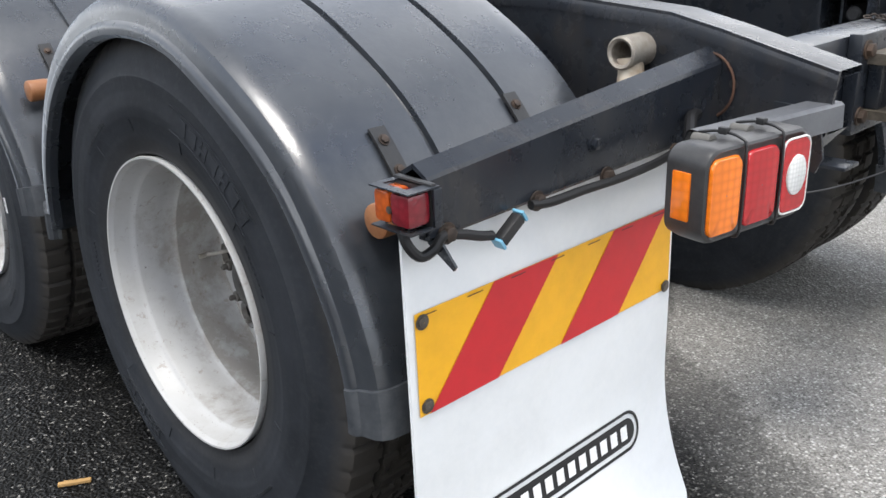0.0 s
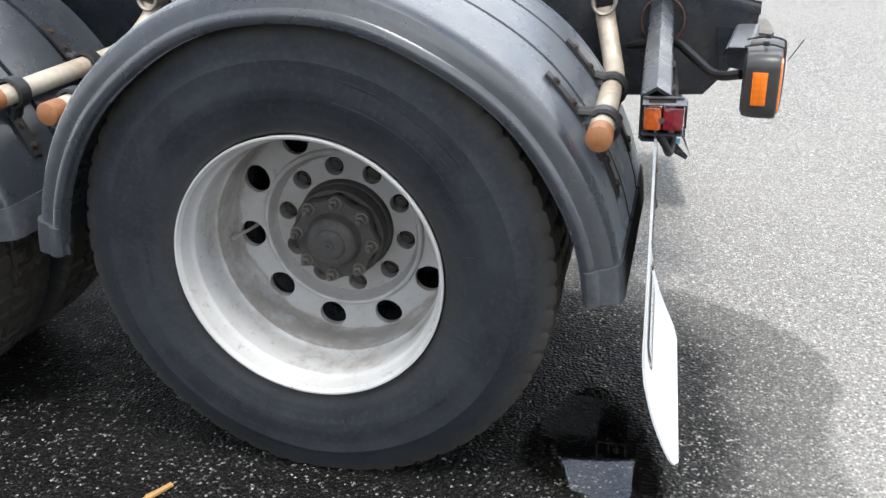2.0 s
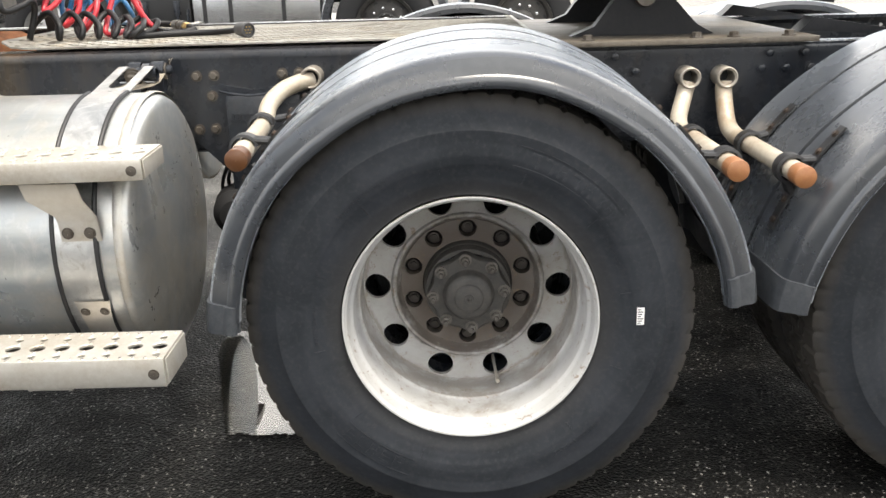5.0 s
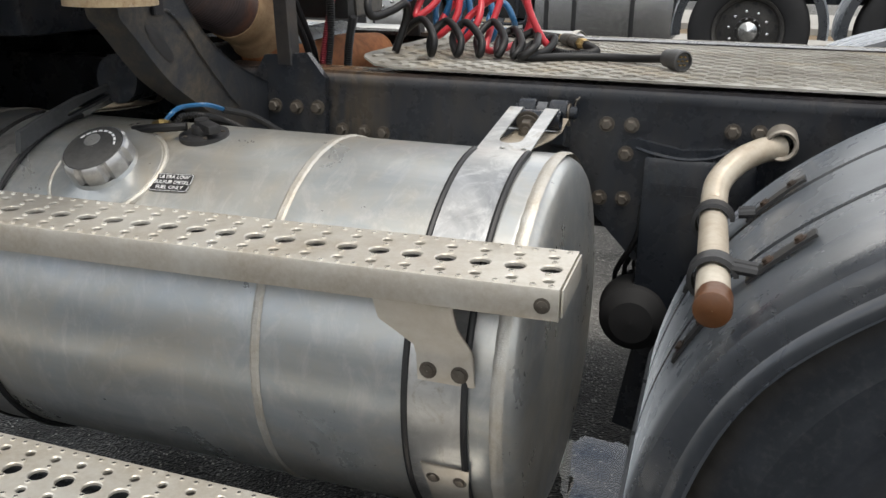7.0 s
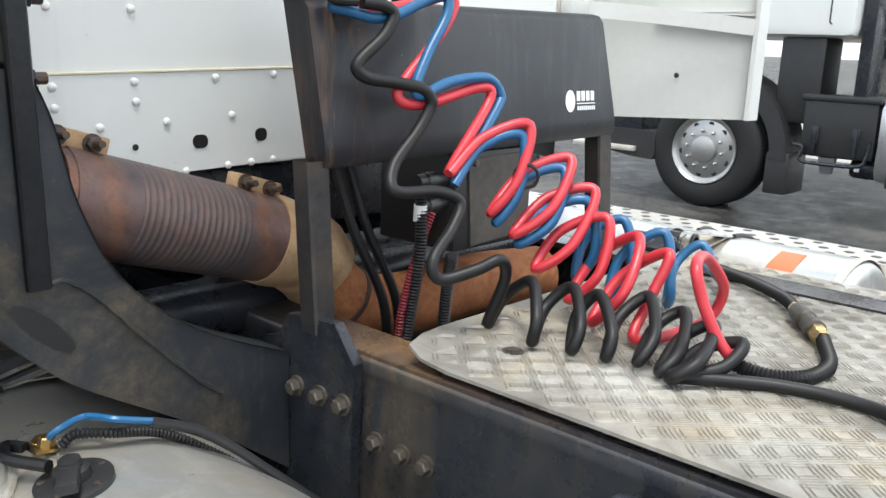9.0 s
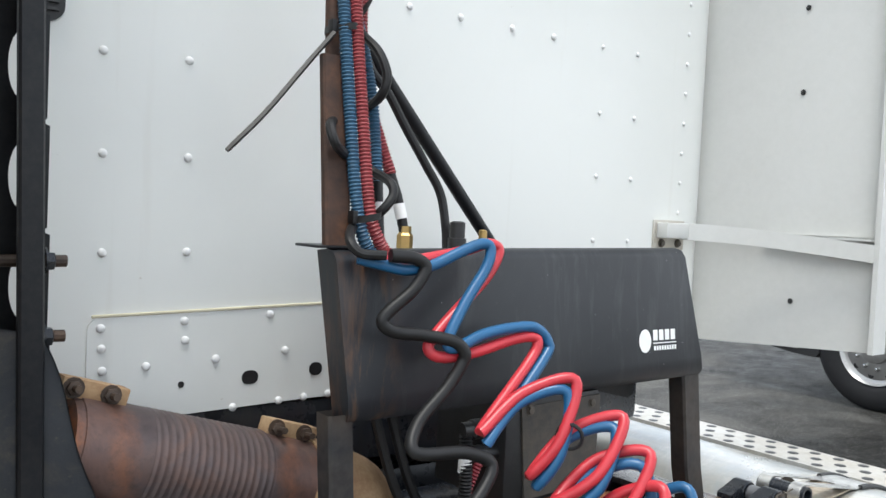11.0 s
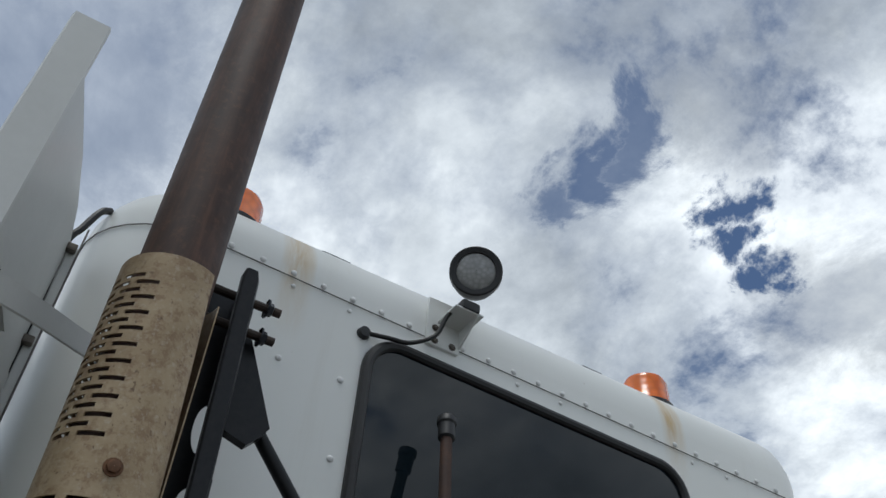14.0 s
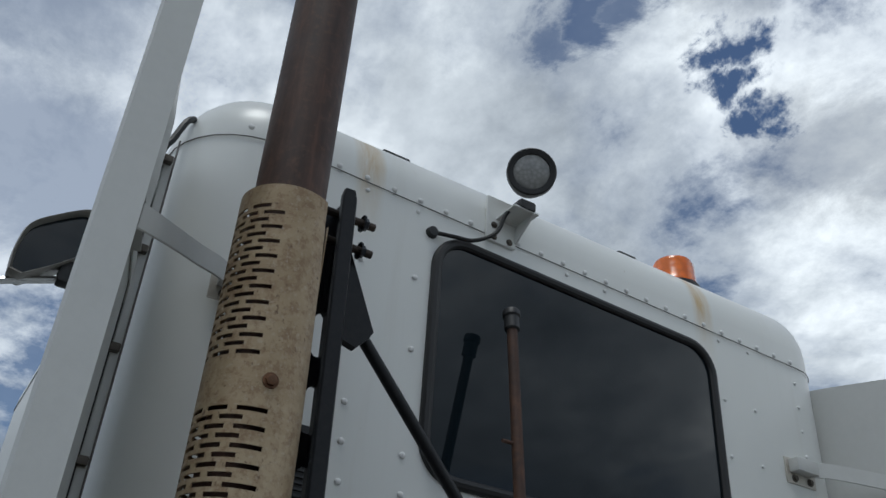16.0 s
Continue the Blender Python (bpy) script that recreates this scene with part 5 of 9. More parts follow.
    for dz in (-1, 1):
        part("cotter", Geo().tube([(xc + 0.060, eye.x, eye.y - 0.018 * dz), (xc + 0.060, eye.x + 0.006 * dz, eye.y + 0.020), (xc + 0.066, eye.x + 0.016 * dz * flip, eye.y + 0.030)], 0.0016, 6), BOLT, band, "split pin")
    # dusty saddle plate that runs from under the fork up to the knuckles, and the leg to the rail
    low = [(yc + 0.030 * flip, TANK_Z + R + 0.002), (yc + 0.10 * flip, TANK_Z + R - 0.004), (yc + 0.170 * flip, TANK_Z + R - 0.008), (yc + 0.235 * flip, TANK_Z + R - 0.006), (yc + 0.285 * flip, TANK_Z + R + 0.010), (eye.x - 0.006 * flip, eye.y - 0.026)]
    g = skin(low, [xc - 0.036] * 6, [xc + 0.046, xc + 0.047, xc + 0.050, xc + 0.053, xc + 0.054, xc + 0.054])
    part("saddle_plate", g, DUST_STEEL, tank, "dusty tan saddle plate under the fork", True, 40)
    leg = Geo().prism([(yc + 0.10 * flip, 0.30), (y_rail - 0.004 * flip, 0.30), (y_rail - 0.004 * flip, 0.94), (yc + 0.335 * flip, 0.90), (yc + 0.338 * flip, 0.5)], "x", xc - 0.05, xc + 0.04)
    part("bracket_leg", leg, CHASSIS, tank, "black steel tank bracket")


DUST_STEEL = worn("dusty_steel", (0.36, 0.31, 0.24), (0.17, 0.13, 0.09), (0.50, 0.46, 0.39), 0.6, 0.2, 7, 80, 0.2, 0.9)
tank_band(TANK_OB, -0.874, TANK_Y)
tank_band(TANK_OB, -1.805, TANK_Y)


def step_board(name, x0, x1, y0, y1, z, lip, label, near=-1.95, yaw=0.0):
    """A pressed step: a row of large holes between two rows of smaller ones, with burred pin holes at the edges."""
    g = Geo()
    pitch = 0.0503
    W = y1 - y0
    rowsdef = [(y0 + 0.012, y0 + W * 0.34, 0.0076, y0 + W * 0.17), (y0 + W * 0.34, y0 + W * 0.68, 0.0148, y0 + W * 0.46), (y0 + W * 0.68, y1 - 0.012, 0.0076, y0 + W * 0.765)]
    n = 16
    xe = x1 - 0.006
    x_cut = max(x0, near)

    def cell(xa, xb, ya, yb, hx, hy, r):
        inner, outer, low, flare = [], [], [], []
        ang = sorted([2 * math.pi * (k + 0.5) / n for k in range(n)] + [math.atan2(cy - hy, cx - hx) % (2 * math.pi) for cx in (xa, xb) for cy in (ya, yb)])
        for a in ang:
            u, v = math.cos(a), math.sin(a)
            flare.append((hx + (r + 0.0022) * u, hy + (r + 0.0022) * v, z))
            inner.append((hx + r * u, hy + r * v, z - 0.0015))
            low.append((hx + r * u, hy + r * v, z - 0.006))
            fx = ((xb - hx) if u > 0 else (hx - xa)) / max(abs(u), 1e-9)
            fy = ((yb - hy) if v > 0 else (hy - ya)) / max(abs(v), 1e-9)
            f = min(fx, fy)
            outer.append((hx + f * u, hy + f * v, z))
        g.grid([outer, flare, inner, low], closed_u=True)

    for ri, (ya, yb, r, yh) in enumerate(rowsdef):
        x = xe
        while x - pitch > x_cut:
            cell(x - pitch, x, ya, yb, x - pitch * 0.5 + (0.0055, 0.0, -0.005)[ri], yh, r)
            x -= pitch
        if x > x0 + 0.001:
            g.add([(x0, ya, z), (x, ya, z), (x, yb, z), (x0, yb, z)], [(0, 1, 2, 3)])
    for ya, yb in ((y0 + 0.004, y0 + 0.012), (y1 - 0.012, y1)):
        g.add([(x0, ya, z), (xe, ya, z), (xe, yb, z), (x0, yb, z)], [(0, 1, 2, 3)])
    lipline = [(y0 + 0.004, z), (y0 + 0.001, z - 0.001), (y0, z - 0.005), (y0, z - lip + 0.004), (y0 + 0.002, z - lip), (y0 + 0.022, z - lip)]
    g.grid([[(x0, y, zz) for y, zz in lipline], [(xe, y, zz) for y, zz in lipline]])
    g.grid([[(x0, y1, z), (x0, y1 + 0.002, z - 0.003), (x0, y1 + 0.002, z - lip * 0.8)], [(xe, y1, z), (xe, y1 + 0.002, z - 0.003), (xe, y1 + 0.002, z - lip * 0.8)]])
    g.add([(xe, y0, z - lip), (xe, y0, z - 0.003), (xe, y0 + 0.004, z), (xe, y1, z), (xe, y1 + 0.002, z - lip * 0.9)], [(0, 1, 2, 3, 4)])
    ob = part(name, g, STEP_ALLOY, TRUCK, label, True, 30)
    ob.matrix_basis = pose(x1, y0, 0, 0, 0, yaw) @ pose(-x1, -y0, 0)
    part("end_plate", Geo().box(xe + 0.0015, xe + 0.0045, y0 + 0.006, y1 - 0.002, z - lip + 0.004, z - 0.003, 0.001), STEP_ALLOY, ob)
    # added tray in black, standing in for the shade seen through the holes
    part("hole_shade_tray", Geo().box(x0, xe - 0.003, y0 + 0.004, y1 - 0.001, z - lip + 0.0005, z - lip + 0.004), CHASSIS, ob)
    # burred pin holes between the large ones
    pim, pits = Geo(), Geo()
    x = xe - 0.012
    k = 0
    while x > x_cut:
        for fy in (0.05, 0.31, 0.62, 0.93):
            px, py = x - (0.0125 if fy in (0.31, 0.62) else 0.0), y0 + W * fy
            if fy in (0.31, 0.62) and k % 2:
                continue
            pim.lathe([(0.0052, z - 0.0003), (0.0043, z + 0.0017), (0.0036, z + 0.0020), (0.0032, z + 0.0004)], 10, "z", (px, py, 0))
            pits.lathe([(0.0035, z + 0.0008), (0.0004, z + 0.0007)], 10, "z", (px, py, 0))
        x -= pitch / 2
        k += 1
    tagged(part("grip_dimple", pim, STEP_ALLOY, ob, "small burred grip dimples"), kind="stuff")
    tagged(part("dimple_hole", pits, INK, ob, "dark pin holes"), kind="stuff")
    part("bolt", Geo().nut((x1 - 0.028, y0, z - lip * 0.55), (0, -1, 0), 0.0075, 0.004, 8), BOLT, ob)
    return ob


STEP_ALLOY = worn("step_aluminium", (0.56, 0.535, 0.48), (0.40, 0.34, 0.26), (0.68, 0.665, 0.62), 0.42, 0.55, 5, 90, 0.12, 0.9)
STEP_U = step_board("upper_step", -2.4, -0.677, -0.301, -0.141, 0.905, 0.046, "perforated aluminium step over the tank", yaw=2.3)
STEP_L = step_board("lower_step", -2.4, -0.610, -0.515, -0.375, 0.548, 0.062, "perforated aluminium lower step")


def step_brackets():
    g = Geo()
    rows = []
    for z, y, w0, w1 in ((0.856, -0.300, -0.955, -0.835), (0.852, -0.285, -0.955, -0.835), (0.815, -0.275, -0.950, -0.83), (0.77, -0.250, -0.905, -0.815), (0.755, -0.252, -0.900, -0.812), (0.712, -0.246, -0.900, -0.812)):
        rows.append([(w0, y, z), (w1, y, z)])
    g.grid(rows)
    g.grid([[(p[0], p[1] + 0.006, p[2] - 0.002) for p in r] for r in rows])
    ob = part("step_bracket", g, STEEL, TRUCK, "bent aluminium step bracket", True, 50)
    for x in (-0.882, -0.833):
        part("bolt", Geo().nut((x, -0.250, 0.732), (0, -1, 0), 0.009, 0.005, 8), BOLT, ob)
    # riveted tongue on the strap's foot, and the hanger under the lower step
    g = Geo()
    rows = []
    for k in range(9):
        a = radians(196 + 30 * k / 8)
        w = 0.040 - 0.008 * math.sin(k / 8 * math.pi)
        rows.append([(-0.858 + dx, TANK_Y + r * math.cos(a), TANK_Z + r * math.sin(a)) for dx, r in ((-w, TANK_R + 0.007), (w, TANK_R + 0.007), (w, TANK_R + 0.011), (-w, TANK_R + 0.011))])
    g.grid(rows, closed_u=True)
    tongue = part("strap_tongue", g, STEEL, TRUCK, "riveted plate at the strap's foot")
    a = radians(201)
    n = Vector((0, math.cos(a), math.sin(a)))
    for x in (-0.880, -0.836):
        part("rivet", Geo().nut(Vector((x, TANK_Y, TANK_Z)) + n * (TANK_R + 0.010), n, 0.0075, 0.005, 8), BOLT, tongue)
    g = Geo()
    for x in (-0.905, -0.823):
        g.prism([(-0.50, 0.486), (-0.24, 0.486), (-0.20, 0.45), (-0.24, 0.470), (-0.49, 0.470)], "x", x, x + 0.006)
    g.box(-0.905, -0.817, -0.495, -0.25, 0.4735, 0.4785, 0.001)
    part("step_hanger", g, STEEL, TRUCK, "bent hanger under the lower step")


step_brackets()


CAP_TOP = worn("cap_grey", (0.055, 0.053, 0.050), (0.03, 0.03, 0.03), (0.10, 0.098, 0.095), 0.5, 0.2, 12, 90, 0.2, 0.8)


def tank_fittings():
    def on_tank(x, ang):
        a = radians(ang)
        n = Vector((0, math.cos(a), math.sin(a)))
        return Vector((x, TANK_Y, TANK_Z)) + n * TANK_R, n
    # filler neck boss and cap
    p, n = on_tank(-1.56, 122.5)
    m = Matrix.Translation(p) @ n.to_track_quat("Z", "Y").to_matrix().to_4x4() @ Matrix.Scale(0.92, 4)
    g = Geo().lathe_m([(0.118, -0.022), (0.117, -0.004), (0.112, 0.003), (0.074, 0.010), (0.068, 0.012), (0.064, 0.02)], 48, m)
    boss = part("filler_boss", g, TANK, TANK_OB, "welded filler boss")
    bead = [m @ Vector((0.1175 * math.cos(t), 0.1175 * math.sin(t), -0.003 - 0.018 * abs(math.sin(t)) ** 2 * 0.3)) for t in [2 * math.pi * k / 90 for k in range(90)]]
    part("weld_seam", Geo().tube(bead, [0.0055 + 0.0012 * (k % 2) for k in range(90)], 8, closed=True), WELD, boss, "weld bead round the filler boss")
    g = Geo()
    rows = []
    for r, h, notch in ((0.060, 0.016, 0), (0.067, 0.022, 1), (0.067, 0.048, 1), (0.064, 0.056, 1), (0.0595, 0.060, 0), (0.0585, 0.0575, 0)):
        row = []
        for k in range(64):
            a = 2 * math.pi * k / 64
            rr = r - (0.006 if notch and k % 8 in (0, 1) else 0)
            row.append(m @ Vector((rr * math.cos(a), rr * math.sin(a), h)))
        rows.append(row)
    g.grid(rows, closed_u=True)
    cap = part("filler_cap", g, CAP_METAL, TANK_OB, "silver knurled filler cap", True, 30)
    part("cap_top", Geo().lathe_m([(0.0590, 0.0570), (0.0575, 0.0605), (0.0530, 0.0618), (0.0005, 0.0622)], 40, m), CAP_TOP, cap, "dark grey cap top")
    part("cap_badge", Geo().lathe_m([(0.0165, 0.0615), (0.0160, 0.0632), (0.0005, 0.0634)], 24, m @ pose(-0.012, 0.018, 0)), CAP_METAL, cap, "pale round badge")
    # short print bars round the cap, not legible
    g = Geo()
    for k in range(9):
        a = radians(20 + k * 16)
        c = m @ Vector((0.044 * math.cos(a), 0.044 * math.sin(a), 0.0626))
        q = m.to_3x3() @ Vector((-math.sin(a), math.cos(a), 0)) * 0.0045
        w = m.to_3x3() @ Vector((math.cos(a), math.sin(a), 0)) * 0.0022
        g.add([c - q - w, c + q - w, c + q + w, c - q + w], [(0, 1, 2, 3)])
    part("print_bar", g, PAPER, cap)
    # label on the tank: black plate, readable white words
    p, n = on_tank(-1.414, 125.0)
    t1 = Vector((1, 0, 0))
    t2 = n.cross(t1)
    m = Matrix.Translation(p + n * 0.0016) @ Matrix((t1, t2, n)).transposed().to_4x4() @ pose(0, 0, 0, 0, 0, 3)
    lab = Geo()
    lab.add([m @ Vector((a, b, 0)) for a, b in rounded(-0.0385, 0.0385, -0.0205, 0.0205, 0.005)], [tuple(range(24))])
    board = part("fuel_label", lab, INK, TANK_OB, "black label with white capitals")
    edge = Geo().tube([m @ Vector((a, b, 0.0002)) for a, b in rounded(-0.0368, 0.0368, -0.0188, 0.0188, 0.004)], 0.0005, 4, closed=True)
    part("label_border", edge, PAPER, board)
    for k, words in enumerate(("ULTRA LOW", "SULFUR DIESEL", "FUEL ONLY")):
        cu = bpy.data.curves.new("label_text", "FONT")
        cu.body, cu.size, cu.align_x, cu.align_y, cu.extrude = words, 0.0105, "CENTER", "CENTER", 0.0002
        ob = new("label_text", cu)
        cu.materials.append(PAPER)
        ob.parent, ob.matrix_basis = board, m @ pose(0, 0.0117 - 0.0117 * k, 0.0006)
    # sender unit with its cable
    p, n = on_tank(-1.436, 99)
    m = Matrix.Translation(p) @ n.to_track_quat("Z", "Y").to_matrix().to_4x4()
    g = Geo().lathe_m([(0.046, -0.004), (0.046, 0.006), (0.040, 0.008), (0.022, 0.009), (0.021, 0.022), (0.014, 0.025), (0.013, 0.034), (0.0005, 0.035)], 32, m)
    snd = part("fuel_sender", g, PLASTIC, TANK_OB, "black round fuel sender")
    for k in range(5):
        a = radians(72 * k + 20)
        part("screw", Geo().nut(m @ Vector((0.036 * math.cos(a), 0.036 * math.sin(a), 0.007)), n, 0.004, 0.003), BOLT, snd)
    g = Geo().box(-0.012, 0.012, -0.05, 0.005, 0.016, 0.032, 0.004, m @ pose(0, 0, 0, 0, 0, 60))
    part("sender_plug", g, PLASTIC, snd)
    p2, n2 = on_tank(-1.545, 104)
    g = Geo().lathe_m([(0.024, -0.003), (0.024, 0.004), (0.012, 0.006), (0.0005, 0.006)], 24, Matrix.Translation(p2) @ n2.to_track_quat("Z", "Y").to_matrix().to_4x4())
    part("blank_plug", g, STEEL, TANK_OB)
    e = Geo().nut(p2 + n2 * 0.004 + Vector((0.0, 0.045, -0.01)), n2, 0.014, 0.03)
    part("hose_fitting", e, BRASS, TANK_OB, "brass elbow fitting")


tank_fittings()


def fuel_lines():
    def line(pts, r, mat, name, label):
        solo(name, Geo().tube(bezier(pts, 8), r, 8), mat, label, "hose", "fuel lines")
    line([(-1.529, 0.044, 1.003), (-1.518, 0.052, 1.018), (-1.522, 0.090, 1.024), (-1.48, 0.110, 1.028), (-1.474, 0.160, 1.012)], 0.0048, HOSE_BLUE, "fuel_hose", "short blue fuel hose on the tank")
    line([(-1.474, 0.158, 1.012), (-1.44, 0.215, 0.990), (-1.38, 0.28, 0.93), (-1.31, 0.36, 0.85)], 0.0070, HOSE_BLACK, "fuel_hose", "black sleeve over the blue fuel hose")
    pts = bezier([(-1.513, 0.054, 0.998), (-1.508, 0.070, 1.010), (-1.488, 0.105, 1.008), (-1.483, 0.185, 0.982), (-1.43, 0.26, 0.93), (-1.34, 0.34, 0.86)], 8)
    solo("fuel_hose", ribbed(pts, 0.0062), HOSE_BLACK, "black ribbed conduit looped over the tank", "hose", "fuel lines")
    line([(-1.551, 0.026, 0.991), (-1.575, 0.012, 0.990), (-1.52, -0.008, 1.0), (-1.46, 0.015, 1.004)], 0.008, HOSE_BLACK, "fuel_hose", "black sender cable with moulded plug")
    part("hose_nut", Geo().nut((-1.531, 0.042, 0.992), (0, 0.2, 1), 0.010, 0.016), BRASS, TRUCK, "brass fuel hose nut")


fuel_lines()

# ---- tail: arm, lamps, mud flap ----


def tail_arm():
    g = Geo()
    sec = [(1.952, 0.806), (1.958, 0.800), (2.002, 0.800), (2.006, 0.805), (2.006, 0.880), (2.003, 0.8845), (1.979, 0.8985), (1.955, 0.8845), (1.952, 0.880)]
    y0, y1 = -0.232, 0.45
    outer = [[(x, y, z + (0.014 + (z - 0.80) * 0.48) * f) for x, z in sec] for y, f in ((y1, 1), (y0, 0))]
    cx, cz = 1.979, 0.842
    hole = [(cx + (x - cx) * 0.88, y0, cz + (z - cz) * 0.88) for x, z in sec]
    back = [(x, y0 + 0.10, z) for x, _, z in hole]
    g.grid(outer + [hole, back], closed_u=True)
    arm = part("flap_arm", g, CHASSIS, TRUCK, "black square steel tube arm, open at its end", True, 20)
    part("weld_ring", Geo().tube([(1.983 + 0.050 * math.cos(t), 0.4475, 0.893 + 0.056 * math.sin(t)) for t in [2 * math.pi * k / 32 for k in range(32)]], 0.0026, 8, closed=True), POST_RUST, arm, "rusty weld ring")
    for y, z in ((0.10, 0.862), (0.335, 0.82)):
        part("bolt", Geo().nut((2.006, y, z), (1, 0, 0), 0.009, 0.008), CHASSIS, arm)
    for y in (-0.205, -0.03, 0.13, 0.315):
        part("bolt", Geo().nut((2.007, y, 0.806), (1, 0, 0), 0.010, 0.012), BOLT_DARK, arm)
    part("arm_tab", Geo().prism([(1.985, 0.815), (2.000, 0.815), (2.040, 0.772), (2.036, 0.766), (1.990, 0.792)], "y", -0.222, -0.218), CHASSIS, arm, "cut corner of the flap clamp")
    # end marker lamp: amber towards the front, red towards the rear, in a wire-thin metal frame
    lamp = part("marker_lamp", Geo().box(1.957, 2.026, -0.246, -0.236, 0.826, 0.884, 0.003), PLASTIC, TRUCK, "small amber and red side marker lamp")
    part("amber_lens", Geo().box(1.960, 1.990, -0.283, -0.2465, 0.834, 0.876, 0.007), OLD_AMBER, lamp, "amber lens", True, 50)
    part("red_lens", Geo().box(1.9905, 2.026, -0.283, -0.2465, 0.834, 0.876, 0.007), OLD_RED, lamp, "red lens", True, 50)
    for z0, z1 in ((0.8785, 0.8805), (0.827, 0.829)):
        f = Geo()
        out = [(1.957, -0.286), (2.030, -0.286), (2.030, -0.234), (1.957, -0.234)]
        inn = [(1.967, -0.272), (2.012, -0.272), (2.012, -0.246), (1.967, -0.246)]
        f.grid([[(x, y, z0) for x, y in inn], [(x, y, z0) for x, y in out], [(x, y, z1) for x, y in out], [(x, y, z1) for x, y in inn]], closed_u=True, closed_v=True)
        part("lamp_frame", f, CHASSIS, lamp, "grey metal lamp frame")
    part("frame_post", Geo().box(2.028, 2.032, -0.246, -0.232, 0.8296, 0.8779, 0.001), CHASSIS, lamp)
    part("screw", Geo().nut((1.990, -0.283, 0.853), (0, -1, 0), 0.0035, 0.002), BOLT, lamp)


tail_arm()

FLAP_Y0, FLAP_Y1 = -0.262, 0.358


def flap_x(z):
    """How far back the hanging flap lies at a height; it curls out near the ground."""
    t = max(0.0, min(1.0, (0.40 - z) / 0.30))
    return 1.9845 + 0.012 * math.sin((0.82 - z) * 3.0) * 0.4 + 0.085 * t * t


def mud_flap():
    zs = [0.815 - 0.715 * k / 40 for k in range(41)]
    ys = [FLAP_Y0 + (FLAP_Y1 - FLAP_Y0) * k / 16 for k in range(17)]

    def clip(y, z):
        # lower corners are rounded off
        r = 0.045
        if z < zs[-1] + r:
            d = r - math.sqrt(max(0, r * r - (zs[-1] + r - z) ** 2))
            y = min(max(y, FLAP_Y0 + d), FLAP_Y1 - d)
        return y
    front = [[(flap_x(z), clip(y, z), z + 0.018 * (0.36 - y) * (0.5 if z < 0.3 else 0)) for y in ys] for z in zs]
    flap = thing("mud_flap", "white plastic mud flap with red and yellow hazard strip", "mud flap")
    g = Geo().grid(front)
    rim = front[0] + [r[-1] for r in front[1:]] + list(reversed(front[-1][:-1])) + [r[0] for r in reversed(front[1:-1])]
    g.grid([rim, [(p[0] - 0.005, p[1], p[2]) for p in rim]], closed_u=True)
    part("sheet", g, FLAP_WHITE, flap)
    part("backing", Geo().grid([[(p[0] - 0.005, p[1], p[2]) for p in r] for r in front]), FLAP_BACK, flap, "dirty dark front face")
    # hazard strip
    sy0, sy1, sz0, sz1 = -0.250, 0.350, 0.545, 0.700
    strip = part("hazard_strip", Geo().grid([[(flap_x(z) + 0.0022, y, z) for y in (sy0, sy1)] for z in [sz1 + (sz0 - sz1) * k / 6 for k in range(7)]]), YELLOW, flap, "yellow reflective strip with red bars")
    h = sz1 - sz0
    for t0, t1, b0, b1 in ((-0.099, 0.042, -0.232, -0.095), (0.183, 0.332, 0.048, 0.199)):
        rows = []
        for k in range(7):
            f = k / 6
            z = sz1 - h * f
            rows.append([(flap_x(z) + 0.0034, t0 + (b0 - t0) * f, z), (flap_x(z) + 0.0034, t1 + (b1 - t1) * f, z)])
        part("red_bar", Geo().grid(rows), RED, strip, "red reflective bar")
    for k in range(7):
        y = sy0 + 0.008 + k * 0.089
        part("print_bar", Geo().box(flap_x(0.69) + 0.0034, flap_x(0.69) + 0.0038, y, y + 0.030, 0.6937, 0.6952), INK, strip)
    for y, z in ((-0.238, 0.686), (-0.236, 0.559), (0.338, 0.552), (0.338, 0.690)):
        part("bolt", Geo().nut((flap_x(z) + 0.0035, y, z), (1, 0, 0), 0.0075, 0.004, 8), BOLT, flap)
    # maker's badge: plain oval, no lettering
    cy, cz, L, W = 0.055, 0.305, 0.210, 0.038

    def oval(l, w):
        out = []
        for k in range(48):
            a = 2 * math.pi * k / 48
            u = math.cos(a) * w + (l - w if math.cos(a) >= 0 else -(l - w))
            out.append((u, math.sin(a) * w))
        return out

    def on(u, v, d):
        y, z = cy + u, cz + v + 0.0
        return (flap_x(z) + d, y, z)
    ring = oval(L, W)
    rin = oval(L - 0.006, W - 0.006)
    core = oval(L - 0.014, W - 0.014)
    g = Geo().grid([[on(u, v, 0.0018) for u, v in ring], [on(u, v, 0.0018) for u, v in rin]], closed_u=True)
    g.grid([[on(u, v, 0.0018) for u, v in core], [on(u * 0.9, v * 0.5, 0.0020) for u, v in core], [on(u * 0.85, 0, 0.0020) for u, v in core]], closed_u=True)
    part("badge", g, INK, flap, "black oval badge with white bars")
    for k in range(12):
        u = -0.170 + k * 0.0295
        rows = [[on(u, v, 0.0028), on(u, v, 0.0034), on(u + 0.018, v, 0.0034), on(u + 0.018, v, 0.0028)] for v in (-0.013, 0.0, 0.013)]
        part("badge_bar", Geo().grid(rows), PAPER, flap)
    other = copy_thing(flap, pose(0.069, 1.513, 0.045, 0, 0, 6.3))
    tagged(other, "white plastic mud flap hanging behind the far wheel", group="mud flaps")
    tagged(flap, group="mud flaps")


mud_flap()


PLUG_GREY = mat_plain("dusty_grey_plastic", (0.10, 0.095, 0.085), 0.6)


